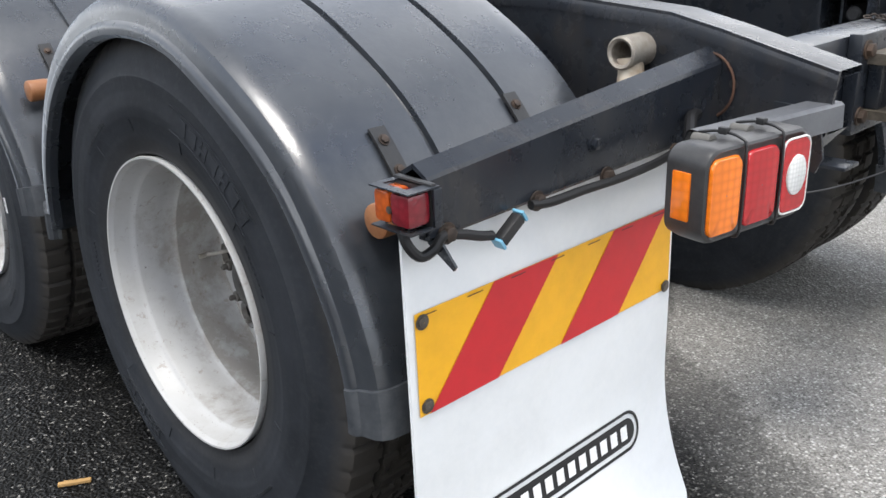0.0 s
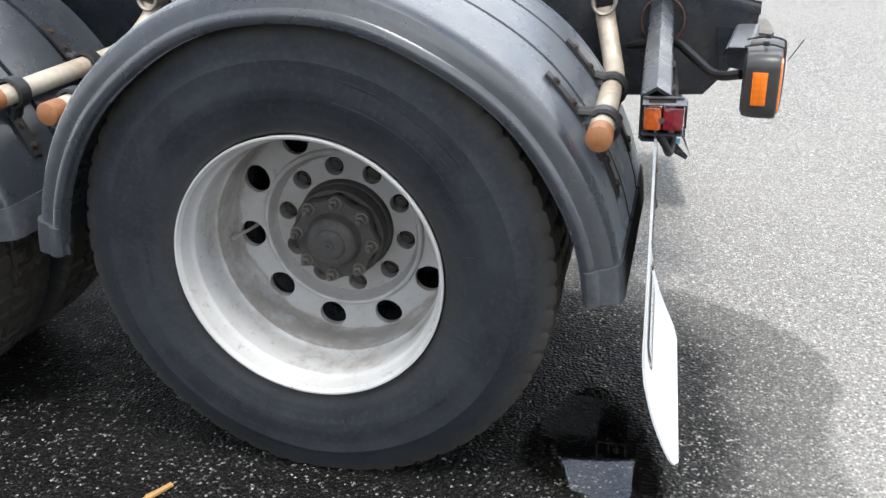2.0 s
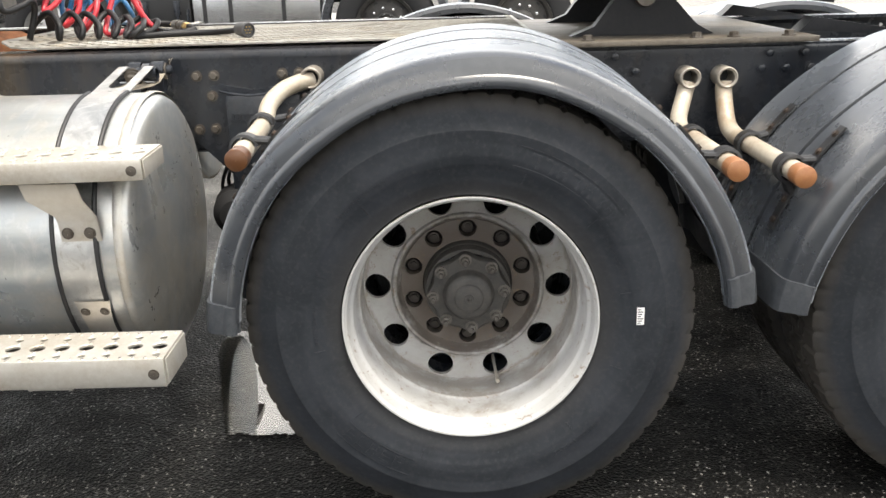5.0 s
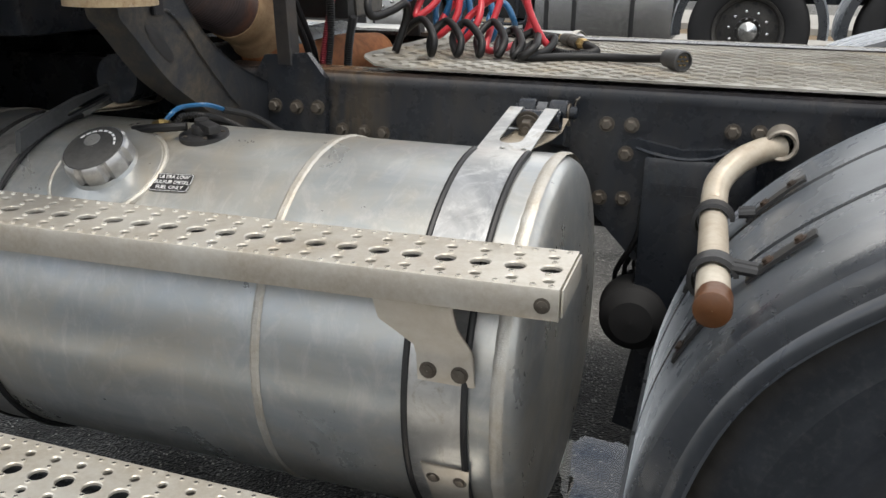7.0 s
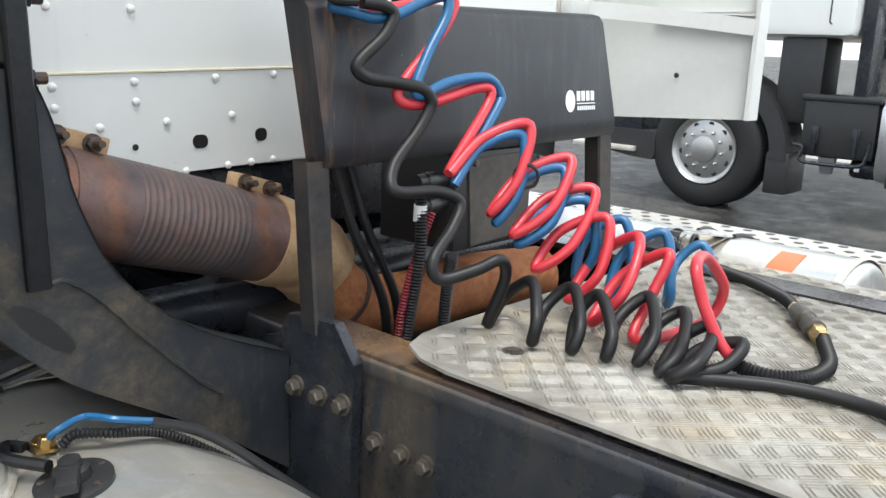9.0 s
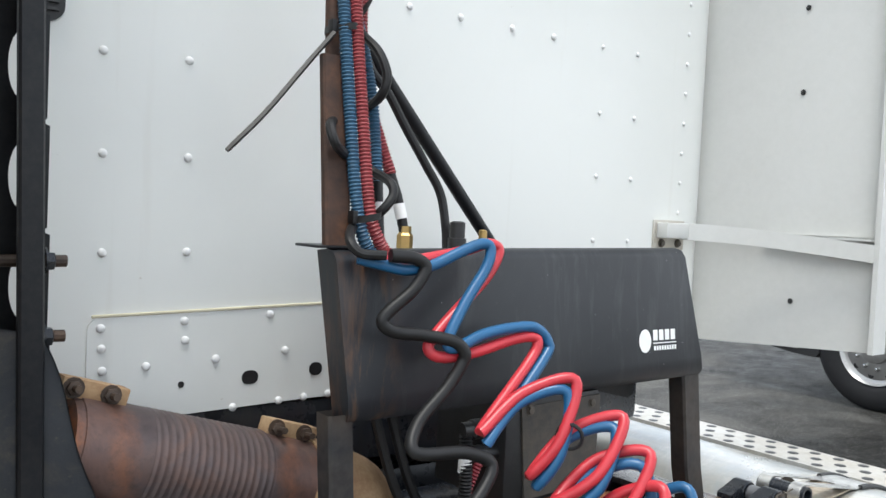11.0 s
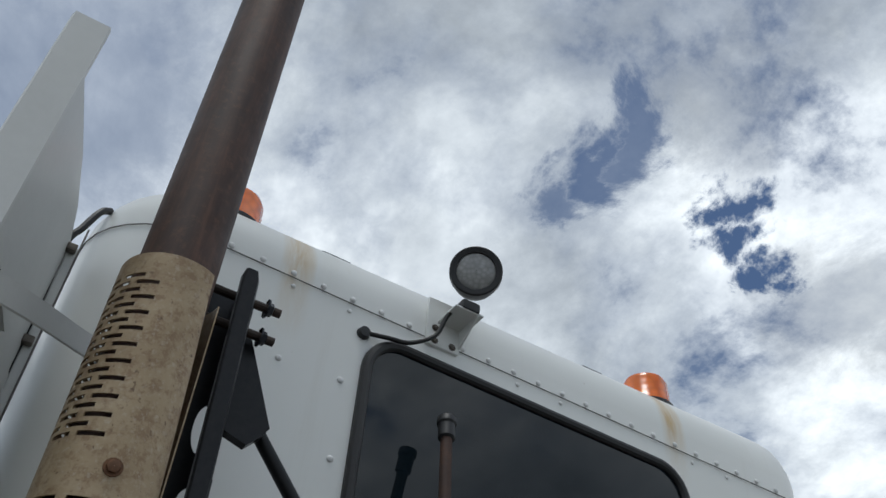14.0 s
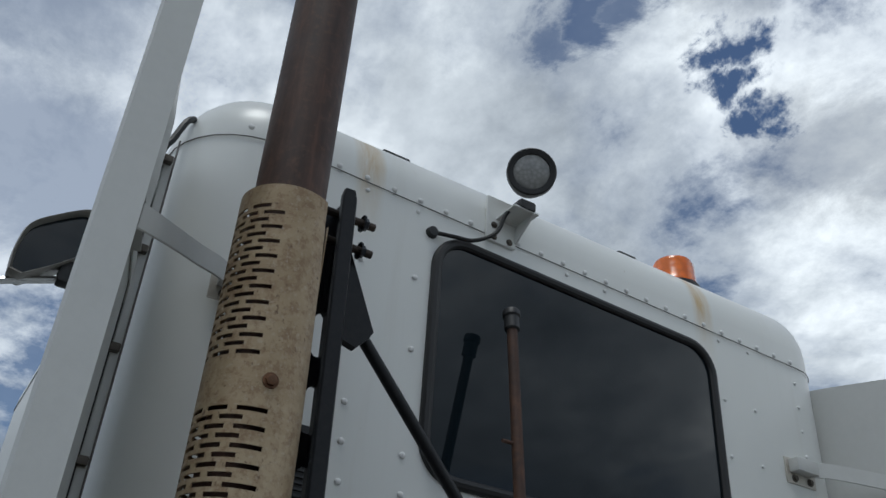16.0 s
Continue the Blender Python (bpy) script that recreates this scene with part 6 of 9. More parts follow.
def tail_lamps():
    # the cluster and its bracket are turned a little about the upright
    m = Matrix.Translation((2.213, 0.060, 0)) @ Euler((0, 0, radians(-8.1))).to_matrix().to_4x4()

    def at(x, y, z):
        return tuple(m @ Vector((x, y, z)))
    line = [(-0.118, 0.868), (-0.114, 0.882), (-0.108, 0.887), (-0.070, 0.887), (-0.064, 0.882), (-0.062, 0.845), (-0.065, 0.845), (-0.068, 0.880), (-0.071, 0.8835), (-0.107, 0.8835), (-0.111, 0.880), (-0.115, 0.868)]
    g = Geo()
    g.grid([[at(x, y, z) for x, z in line] for y in (0.098, 0.24, 0.414)], closed_u=True)
    plate = part("lamp_bracket", g, BRACKET, TRUCK, "bent grey steel lamp bracket", True, 30)
    part("bracket_cheek", Geo().prism([(2.110, 0.882), (2.186, 0.878), (2.20, 0.800), (2.19, 0.775), (2.12, 0.79)], "y", 0.440, 0.446), CHASSIS, plate)
    part("bracket_foot", Geo().box(2.165, 2.235, 0.446, 0.50, 0.783, 0.790, 0.003), CHASSIS, plate)
    L, z0, z1 = 0.228, 0.760, 0.892
    out = rounded(0.0, L, z0, z1, 0.026, 6)
    g = Geo()

    def ringed(x, ky, kz):
        cy, cz = L / 2, (z0 + z1) / 2
        return [at(x, cy + (y - cy) * ky, cz + (z - cz) * kz) for y, z in out]
    g.grid([ringed(-0.070, 0.90, 0.84), ringed(-0.064, 0.985, 0.96), ringed(-0.046, 1, 1), ringed(-0.008, 1, 1), ringed(-0.001, 0.98, 0.965), ringed(0.001, 0.95, 0.91), ringed(-0.001, 0.93, 0.88)], closed_u=True)
    for x, ky, kz in ((-0.001, 0.93, 0.88), (-0.070, 0.90, 0.84)):
        b = len(g.v)
        g.v += ringed(x, ky, kz)
        g.f.append(tuple(range(b, b + len(out))))
    box = part("tail_lamp", g, LAMP_CASE, TRUCK, "black tail lamp cluster with three lenses", True, 40)
    cz = (z0 + z1) / 2
    for y0, y1, mat, lab in ((0.010, 0.072, AMBER_LENS, "amber indicator lens"), (0.082, 0.152, RED_LENS, "red brake lens"), (0.163, 0.223, RED_LENS, "red reflector lens with clear centre")):
        lens = Geo()
        o = rounded(y0, y1, z0 + 0.011, z1 - 0.014, 0.014, 6)
        cy = (y0 + y1) / 2
        lens.grid([[at(x, cy + (y - cy) * k, cz + (z - cz) * k) for y, z in o] for x, k in ((-0.003, 1.0), (0.002, 1.0), (0.0045, 0.96), (0.0055, 0.5), (0.0055, 0.02))], closed_u=True)
        part("lens", lens, mat, box, lab, True, 45)
    ov = [(math.cos(t), math.sin(t)) for t in [2 * math.pi * k / 28 for k in range(28)]]
    g = Geo().grid([[at(x, 0.193 + 0.022 * k * c, cz + 0.030 * k * s) for c, s in ov] for x, k in ((0.004, 1.0), (0.0075, 0.97), (0.0092, 0.8), (0.0098, 0.02))], closed_u=True)
    part("reversing_lens", g, PALE_LENS, box, "oval clear reversing lens")
    part("lens_rim", Geo().tube([at(0.003, y, z) for y, z in rounded(0.162, 0.224, z0 + 0.010, z1 - 0.013, 0.015)], 0.0017, 8, closed=True), PALE_LENS, box, "pale lens rim")
    part("side_reflector", Geo().box(-0.050, -0.021, -0.004, 0.001, 0.792, 0.859, 0.002, m), AMBER_LENS, box, "orange side reflector")
    for y in (0.077, 0.158):
        part("cable_tie", Geo().tube(bezier([at(*p) for p in ((-0.075, y, 0.893), (-0.040, y, 0.900), (-0.006, y, 0.896), (0.004, y, 0.878), (0.004, y, 0.772), (-0.008, y, 0.757))], 5), 0.0022, 6), PLASTIC, box, "black cable tie")
        part("tie_head", Geo().box(-0.040, -0.027, y - 0.006, y + 0.005, 0.897, 0.907, 0.002, m), PLASTIC, box)
        part("plug_sleeve", Geo().tube([at(-0.066, y - 0.020, 0.888), at(-0.036, y - 0.020, 0.889)], 0.0095, 12), PLUG_GREY, box)
    solo("wiring_loom", Geo().tube(bezier([(2.150, 0.17, 0.83), (2.10, 0.21, 0.82), (2.05, 0.29, 0.845), (2.02, 0.34, 0.86), (1.98, 0.42, 0.85), (1.9, 0.46, 0.83)], 6), 0.0105, 10), HOSE_BLACK, "black taped wiring loom behind the tail lamps", "cable", "tail wiring")
    solo("lamp_cable", Geo().tube(bezier([(1.985, -0.262, 0.826), (1.998, -0.264, 0.805), (2.006, -0.250, 0.786), (2.010, -0.228, 0.792), (2.012, -0.215, 0.806), (2.012, -0.185, 0.800), (2.012, -0.150, 0.788), (2.012, -0.126, 0.782)], 6), 0.007, 10), HOSE_BLACK, "black ribbed cable of the marker lamp", "cable", "tail wiring")
    solo("lamp_cable", Geo().tube(bezier([(2.014, -0.050, 0.806), (2.018, -0.01, 0.802), (2.018, 0.06, 0.802), (2.018, 0.16, 0.800), (2.016, 0.26, 0.803), (2.012, 0.33, 0.812), (2.0, 0.37, 0.81)], 6), 0.007, 10), HOSE_BLACK, "black ribbed cable clipped under the arm", "cable", "tail wiring")
    m = Matrix.Translation((2.018, -0.098, 0.785)) @ Euler((radians(34), 0, 0)).to_matrix().to_4x4() @ Matrix.Scale(0.82, 4)
    con = thing("cable_connector", "black plastic plug with light blue locks, hanging under the arm", "connector")
    part("plug_body", Geo().box(-0.010, 0.010, -0.028, 0.028, -0.010, 0.010, 0.003, m), PLASTIC, con)
    blue = mat_plain("pale_blue_plastic", (0.16, 0.38, 0.52), 0.4)
    for y in (-0.034, 0.030):
        part("lock", Geo().box(-0.012, 0.012, y - 0.001, y + 0.005, -0.011, 0.011, 0.002, m), blue, con, "light blue lock")
    # thin whip of wire past the lamps
    solo("loose_wire", Geo().tube(bezier([(2.225, 0.27, 0.785), (2.25, 0.40, 0.775), (2.29, 0.52, 0.79), (2.325, 0.56, 0.83)], 6), 0.0015, 5), HOSE_BLACK, "thin loose wire end behind the lamps", "wire")


tail_lamps()



def tow_coupling():
    mount = part("coupling_mount", Geo().box(2.091, 2.118, 0.745, 0.965, 0.765, 0.955, 0.006), CHASSIS, TRUCK, "bolted black coupling bracket")
    for y in (0.77, 0.94):
        for z in (0.80, 0.925):
            part("bolt", Geo().nut((2.118, y, z), (1, 0, 0), 0.012, 0.014), BOLT_DARK, mount)
    for z0, z1, xe, lab in ((0.898, 0.918, 2.245, "worn brown upper jaw"), (0.795, 0.812, 2.275, "worn brown lower jaw")):
        out = [(2.119, 0.775), (2.165, 0.775), (xe - 0.02, 0.735), (xe, 0.745), (xe + 0.005, 0.855), (xe, 0.965), (xe - 0.02, 0.975), (2.165, 0.935), (2.119, 0.935)]
        part("jaw", Geo().prism(out, "z", z0, z1), GREASY, mount, lab)
    part("throat", Geo().box(2.119, 2.145, 0.785, 0.925, 0.8125, 0.8975, 0.004), CHASSIS, mount)
    pin = part("coupling_pin", Geo().lathe([(0.0005, 0.775), (0.020, 0.776), (0.021, 0.79), (0.021, 0.930), (0.016, 0.934), (0.013, 0.945), (0.0005, 0.946)], 24, "z", (2.178, 0.855, 0)), STEEL, TRUCK, "grey steel coupling pin")
    part("pin_handle", Geo().tube(bezier([(2.178, 0.855, 0.94), (2.180, 0.855, 0.960), (2.172, 0.852, 0.974), (2.158, 0.848, 0.980)], 5), 0.0115, 12), STEEL, pin)
    ring = [(2.160 + 0.021 * math.cos(t), 0.846, 0.998 + 0.021 * math.sin(t)) for t in [2 * math.pi * k / 24 for k in range(24)]]
    part("pin_ring", Geo().tube(ring, 0.0024, 8, closed=True), CHASSIS, pin, "thin dark ring")
    chain = thing("safety_chain", "short dark steel chain lying on the crossmember", "chain")
    path = bezier([(2.020, 0.985, 0.957), (2.050, 0.995, 0.957), (2.078, 0.965, 0.957), (2.100, 0.925, 0.962), (2.130, 0.880, 0.964), (2.150, 0.850, 0.977)], 3)
    for k in range(len(path) - 1):
        a, b = path[k], path[k + 1]
        d = (b - a).normalized()
        m = Matrix.Translation((a + b) / 2) @ d.to_track_quat("X", "Z").to_matrix().to_4x4() @ pose(0, 0, 0, 90 * (k % 2) + 20, 0, 0)
        half = (b - a).length * 0.62
        loop = [m @ Vector((math.copysign(half - 0.006, math.cos(t)) + 0.006 * math.cos(t), 0.006 * math.sin(t), 0)) for t in [2 * math.pi * (q + 0.5) / 14 for q in range(14)]]
        part("link", Geo().tube(loop, 0.0022, 6, closed=True), BOLT_DARK, chain)
    # plate under the coupling, carried by a small black lamp; its characters are plain bars
    holder = part("plate_lamp", Geo().box(2.215, 2.262, 1.03, 1.17, 0.815, 0.875, 0.012), PLASTIC, TRUCK, "small black plate lamp")
    part("lamp_stem", Geo().box(2.091, 2.2155, 1.07, 1.12, 0.838, 0.852, 0.003), CHASSIS, holder)
    plate = part("number_plate", Geo().box(2.240, 2.243, 0.94, 1.26, 0.69, 0.8145, 0.001), PAPER, holder, "pale number plate with dark bars")
    g = Geo()
    for k in range(6):
        g.box(2.2432, 2.2437, 0.965 + 0.047 * k, 0.997 + 0.047 * k, 0.72, 0.79)
    part("plate_bar", g, INK, plate)


tow_coupling()

# ---- cab ----
CAB_X, CAB_Y0, CAB_Y1, CAB_Z0, CAB_Z1 = -1.785, -0.235, 1.700, 1.285, 3.014


def cab():
    R = 0.18
    # plan outline at the rear, rounded corners, and a roof that rolls over
    def plan(inset):
        out = []
        x0, y0, y1, xf = CAB_X - inset, CAB_Y0 + inset, CAB_Y1 - inset, -3.9
        out.append((xf, y1))
        r, rf = 0.20 - min(inset, 0.12), 0.13 - min(inset, 0.08)
        for k in range(9):
            a = radians(90 - 90 * k / 8)
            out.append((x0 - rf + rf * math.cos(a), y1 - rf + rf * math.sin(a)))
        for k in range(1, 12):
            out.append((x0, y1 - rf + (y0 + r - y1 + rf) * k / 12))
        for k in range(9):
            a = radians(0 - 90 * k / 8)
            out.append((x0 - r + r * math.cos(a), y0 + r + r * math.sin(a)))
        out.append((xf, y0))
        return out
    levels = [(CAB_Z0, 0.0), (1.9, 0.0), (2.5, 0.0), (CAB_Z1 - R, 0.0)]
    for k in range(1, 9):
        a = radians(90 * k / 8)
        levels.append((CAB_Z1 - R + R * math.sin(a), R * (1 - math.cos(a))))
    g = Geo()
    rows = [[(x, y, z) for x, y in plan(i)] for z, i in levels]
    g.grid(rows)
    top = rows[-1]
    b = len(g.v)
    g.v += top
    g.f.append(tuple(range(b, b + len(top))))
    b = len(g.v)
    g.v += rows[0]
    g.f.append(tuple(reversed(range(b, b + len(rows[0])))))
    body = part("cab", g, CAB_WHITE, TRUCK, "white riveted sleeper cab with rounded roof edge", True, 40)
    # seam under the roof roll
    seam = [(x + 0.0018 * (1 if x > -2 else 0), y, 2.813 - 0.0262 * (y - 0.05)) for x, y in plan(-0.0015)]
    part("roof_seam", Geo().tube(seam, 0.0014, 5), SEAM, body, "thin dark roof seam")
    riv = Geo().lathe([(0.0070, 0.0), (0.0066, 0.002), (0.0048, 0.0038), (0.0022, 0.0046), (0.0004, 0.0047)], 10, "x").mesh("rivet", PAPER, True, 60)
    small = Geo().lathe([(0.0054, 0.0), (0.0050, 0.0018), (0.0033, 0.0032), (0.0004, 0.0037)], 9, "x").mesh("rivet", PAPER, True, 60)

    def rivet(y, zz, mesh=riv, x=CAB_X + 0.0005):
        child("rivet", mesh, body, pose(x, y, zz))
    def seam_z(yy):
        return 2.826 - 0.0262 * (yy - 0.05)
    for k in range(25):
        yy = -0.12 + 0.0693 * k
        rivet(yy, seam_z(yy))
    for yy, zz in ((0.162, 2.791), (0.292, 2.787), (0.722, 2.779), (0.844, 2.777), (1.249, 2.764), (1.364, 2.763)):
        rivet(yy, zz, small)
    for k, zz in enumerate((2.614, 2.295, 2.217, 2.141, 1.989, 1.838, 1.686, 1.537)):
        rivet(0.166 + 0.0035 * k, zz)
        if k != 1:
            rivet(0.298 + 0.0033 * k, zz + 0.003)
    rivet(0.304, 2.447)
    for yy in (0.466, 0.727, 0.848, 0.980, 1.096):
        for zz in (2.145, 1.997):
            rivet(yy, zz + 0.008 * (yy - 0.46))
    for zz in (2.592, 2.439, 2.293, 2.221, 2.149, 2.004, 1.859, 1.719, 1.577):
        rivet(1.247, zz, small)
        rivet(1.362, zz, small)
    for k in range(16):
        rivet(1.548 - 0.0006 * k, 2.722 - 0.0715 * k, small)
    # plate across the foot of the back wall
    out = [(yy, zz + 0.030 * (yy - 0.18)) for yy, zz in rounded(0.172, 1.50, 1.275, 1.440, 0.02)]
    pl = part("foot_plate", Geo().prism(out, "x", CAB_X, CAB_X + 0.004), WHITE, body, "white riveted foot plate with slots")
    part("foot_sealant", Geo().tube([(CAB_X + 0.004, 0.178, 1.441), (CAB_X + 0.004, 0.6, 1.4535), (CAB_X + 0.004, 1.5, 1.4805)], 0.0025, 6), mat_plain("yellowed_sealant", (0.62, 0.57, 0.42), 0.6), body, "yellowed sealant line")
    for yy, zz in ((0.191, 1.423), (0.193, 1.392), (0.195, 1.358), (0.320, 1.430), (0.322, 1.399), (0.468, 1.436), (0.588, 1.442), (0.261, 1.361), (0.374, 1.366), (0.499, 1.373), (0.407, 1.283), (0.490, 1.287), (0.538, 1.289), (0.586, 1.291), (0.70, 1.447), (0.70, 1.30)):
        rivet(yy, zz, riv, CAB_X + 0.0045)
    for yy, zz, w, h in ((0.436, 1.331, 0.0145, 0.0115), (0.560, 1.337, 0.0125, 0.0115), (0.318, 1.328, 0.005, 0.005)):
        part("slot", Geo().prism(rounded(yy - w, yy + w, zz - h, zz + h, min(w, h) * 0.9), "x", CAB_X + 0.0035, CAB_X + 0.0052), INK, pl, "dark slot")
    # rear window
    wy0, wy1, wz0, wz1, wr = 0.336, 1.217, 2.178, 2.745, 0.078

    def pane_line(grow):
        # the top edge falls a little towards the far side
        return [(yy, zz - (0.028 * (yy - wy0) / (wy1 - wy0) - 0.014) * (zz - wz0) / (wz1 - wz0)) for yy, zz in rounded(wy0 + grow, wy1 - grow, wz0 + grow, wz1 - grow, wr, 8)]
    win = part("rear_window", Geo().prism(pane_line(0.018), "x", CAB_X - 0.004, CAB_X + 0.004), GLASS, TRUCK, "dark tinted rear window", True, 30)
    part("window_rubber", Geo().tube([(CAB_X + 0.004, y, z) for y, z in pane_line(0.0125)], 0.0125, 10, closed=True), RUBBER_TRIM, win, "black rubber window seal")
    # louvred vents beside the window
    for z0, z1 in ((2.068, 2.226), (1.868, 2.024)):
        v = part("air_vent", Geo().prism(rounded(0.052, 0.127, z0, z1, 0.022), "x", CAB_X, CAB_X + 0.008), RUBBER_TRIM, body, "black louvred air vent")
        k = z0 + 0.014
        while k < z1 - 0.01:
            part("slat", Geo().box(CAB_X + 0.006, CAB_X + 0.014, 0.061, 0.118, k, k + 0.004), PLASTIC, v)
            k += 0.0115


SEAM = mat_plain("grey_seam", (0.16, 0.15, 0.14), 0.6)


cab()
ORANGE_TAN = mat_rust("orange_tan_scale", (0.28, 0.13, 0.055), (0.44, 0.21, 0.085), (0.54, 0.30, 0.14), 0.75, 0.1)
RUST_TAN = mat_rust("tan_scale", (0.22, 0.12, 0.06), (0.34, 0.22, 0.12), (0.46, 0.34, 0.20), 0.75, 0.15)

# ---- behind the cab: stack, bracket, headboard ----
STACK_X, STACK_Y = -1.505, -0.100


def exhaust_stack():
    pipe = part("upright_exhaust", Geo().lathe([(0.050, 1.30), (0.059, 1.31), (0.059, 4.05), (0.055, 4.05), (0.055, 3.6)], 48, "z", (STACK_X, STACK_Y, 0)), STACK, TRUCK, "brown heat-stained exhaust stack")
    # slotted heat shield, wrapped round the pipe but open at the back
    r, na = 0.0765, 158
    groups = [(1.262, 1.50), (1.60, 1.835), (1.905, 2.095), (2.173, 2.425)]
    zs = [1.225]
    slots = []
    for g0, g1 in groups:
        z, k = g0, 0
        lim = -7 if 1.85 < g0 < 2.1 else -20
        while z < g1:
            slots.append((z, k, lim))
            zs += [z, z + 0.0068]
            z += 0.0132
            k += 1
    zs += [2.468]
    zs = sorted(set(round(z, 4) for z in zs))
    start = {round(z, 4): (k, lim) for z, k, lim in slots}
    a0, a1 = radians(-268), radians(35)
    g = Geo()
    cols = [a0 + (a1 - a0) * i / na for i in range(na + 1)]
    for z in zs:
        # the open edge is cut on a slant and stands wider towards the foot
        more = radians(50) * max(0.0, min(1.0, (2.45 - z) / 0.75))
        g.v += [(STACK_X + r * math.cos(a), STACK_Y + r * math.sin(a), z) for a in [a + more * max(0.0, (a - radians(-25)) / (a1 - radians(-25))) for a in cols]]
    step = (a1 - a0) / na
    for j in range(len(zs) - 1):
        k, lim = start.get(zs[j], (None, 0))
        for i in range(na):
            deg = math.degrees(cols[i] + step / 2)
            if k is not None and -175 < deg < lim:
                u = (lim - deg + (17 if k % 2 else 0)) % 34
                if u < 25.0 and not (k % 2 and deg > lim - 17):
                    continue
            b = j * (na + 1) + i
            g.f.append((b, b + 1, b + na + 2, b + na + 1))
    sh = part("heat_shield", g, SHIELD, TRUCK, "scorched slotted steel heat shield", True, 50)
    sol = sh.modifiers.new("thick", "SOLIDIFY")
    sol.thickness, sol.offset = 0.0022, -1
    a = radians(-3)
    for z in (2.138, 1.55):
        p = (STACK_X + r * math.cos(a), STACK_Y + r * math.sin(a), z)
        part("bolt", Geo().nut(p, (math.cos(a), math.sin(a), 0), 0.008, 0.006), RUSTBOLT, sh)
    # upright angle bar and the plate with long cut-outs behind it
    bar = Geo()
    lean = [(1.200, 0.031), (2.555, -0.001), (2.572, 0.003)]
    bar.grid([[(x, y0 + dy, z) for x, dy in ((-1.528, 0.0), (-1.522, 0.001), (-1.520, 0.004), (-1.520, 0.027 if z < 2.56 else 0.019), (-1.524, 0.030 if z < 2.56 else 0.021), (-1.600, 0.030 if z < 2.56 else 0.021), (-1.600, 0.024 if z < 2.56 else 0.017), (-1.528, 0.023 if z < 2.56 else 0.016))] for z, y0 in lean], closed_u=True)
    bar.f += [(0, 1, 2, 3, 7), (7, 3, 4, 5, 6), (23, 19, 18, 17, 16), (22, 21, 20, 19, 23)]
    post = part("stack_bar", bar, BLACK, TRUCK, "black upright steel bar beside the stack", True, 25)
    z = 1.3045
    while z < 2.50:
        mid = 0.052 - 0.026 * (z - 1.3)
        ya, yb = mid - 0.062, mid + 0.026
        cy, cz, tall = mid - 0.006, z + 0.0675, 0.0675
        pl = Geo()
        if z > 2.37:
            pl.box(-1.604, -1.598, ya, yb, z, 2.560, 0.001)
            part("cutout_plate", pl, BLACK, post)
            break
        hole = [(cy + 0.003 + 0.017 * math.cos(t), cz + 0.042 * math.sin(t)) for t in [2 * math.pi * k / 24 for k in range(24)]]
        rim = []
        for hy, hz in hole:
            u, v = hy - cy, hz - cz
            f = min(((yb - cy) if u > 0 else (cy - ya)) / max(abs(u), 1e-6), tall / max(abs(v), 1e-6))
            rim.append((cy + u * f, cz + v * f))
        pl.grid([[(-1.604, p, q) for p, q in rim], [(-1.604, p, q) for p, q in hole], [(-1.598, p, q) for p, q in hole], [(-1.598, p, q) for p, q in rim]], closed_u=True)
        part("cutout_plate", pl, BLACK, post, "black plate with an oval cut-out", True, 30)
        z += 0.135
    for z in (1.540, 1.448, 2.540, 2.482):
        rod = Geo().tube([(-1.562, -0.06, z), (-1.562, 0.086, z)], 0.0075, 10)
        part("clamp_rod", rod, BOLT_DARK, post, "threaded clamp rod")
        part("rod_nut", Geo().nut((-1.562, 0.060, z), (0, 1, 0), 0.011, 0.012), CHASSIS, post)
    g = Geo().prism([(0.020, 2.490), (0.054, 2.492), (0.118, 2.345), (0.110, 2.330), (0.088, 2.306), (0.052, 2.317), (0.020, 2.36)], "x", -1.600, -1.582)
    part("top_gusset", g, BLACK, post, "black stack gusset")
    part("brace", Geo().tube([(-1.625, 0.105, 2.365), (-1.635, 0.475, 1.957), (-1.64, 0.830, 1.570)], 0.0115, 14), BLACK, TRUCK, "black diagonal brace tube")
    return post


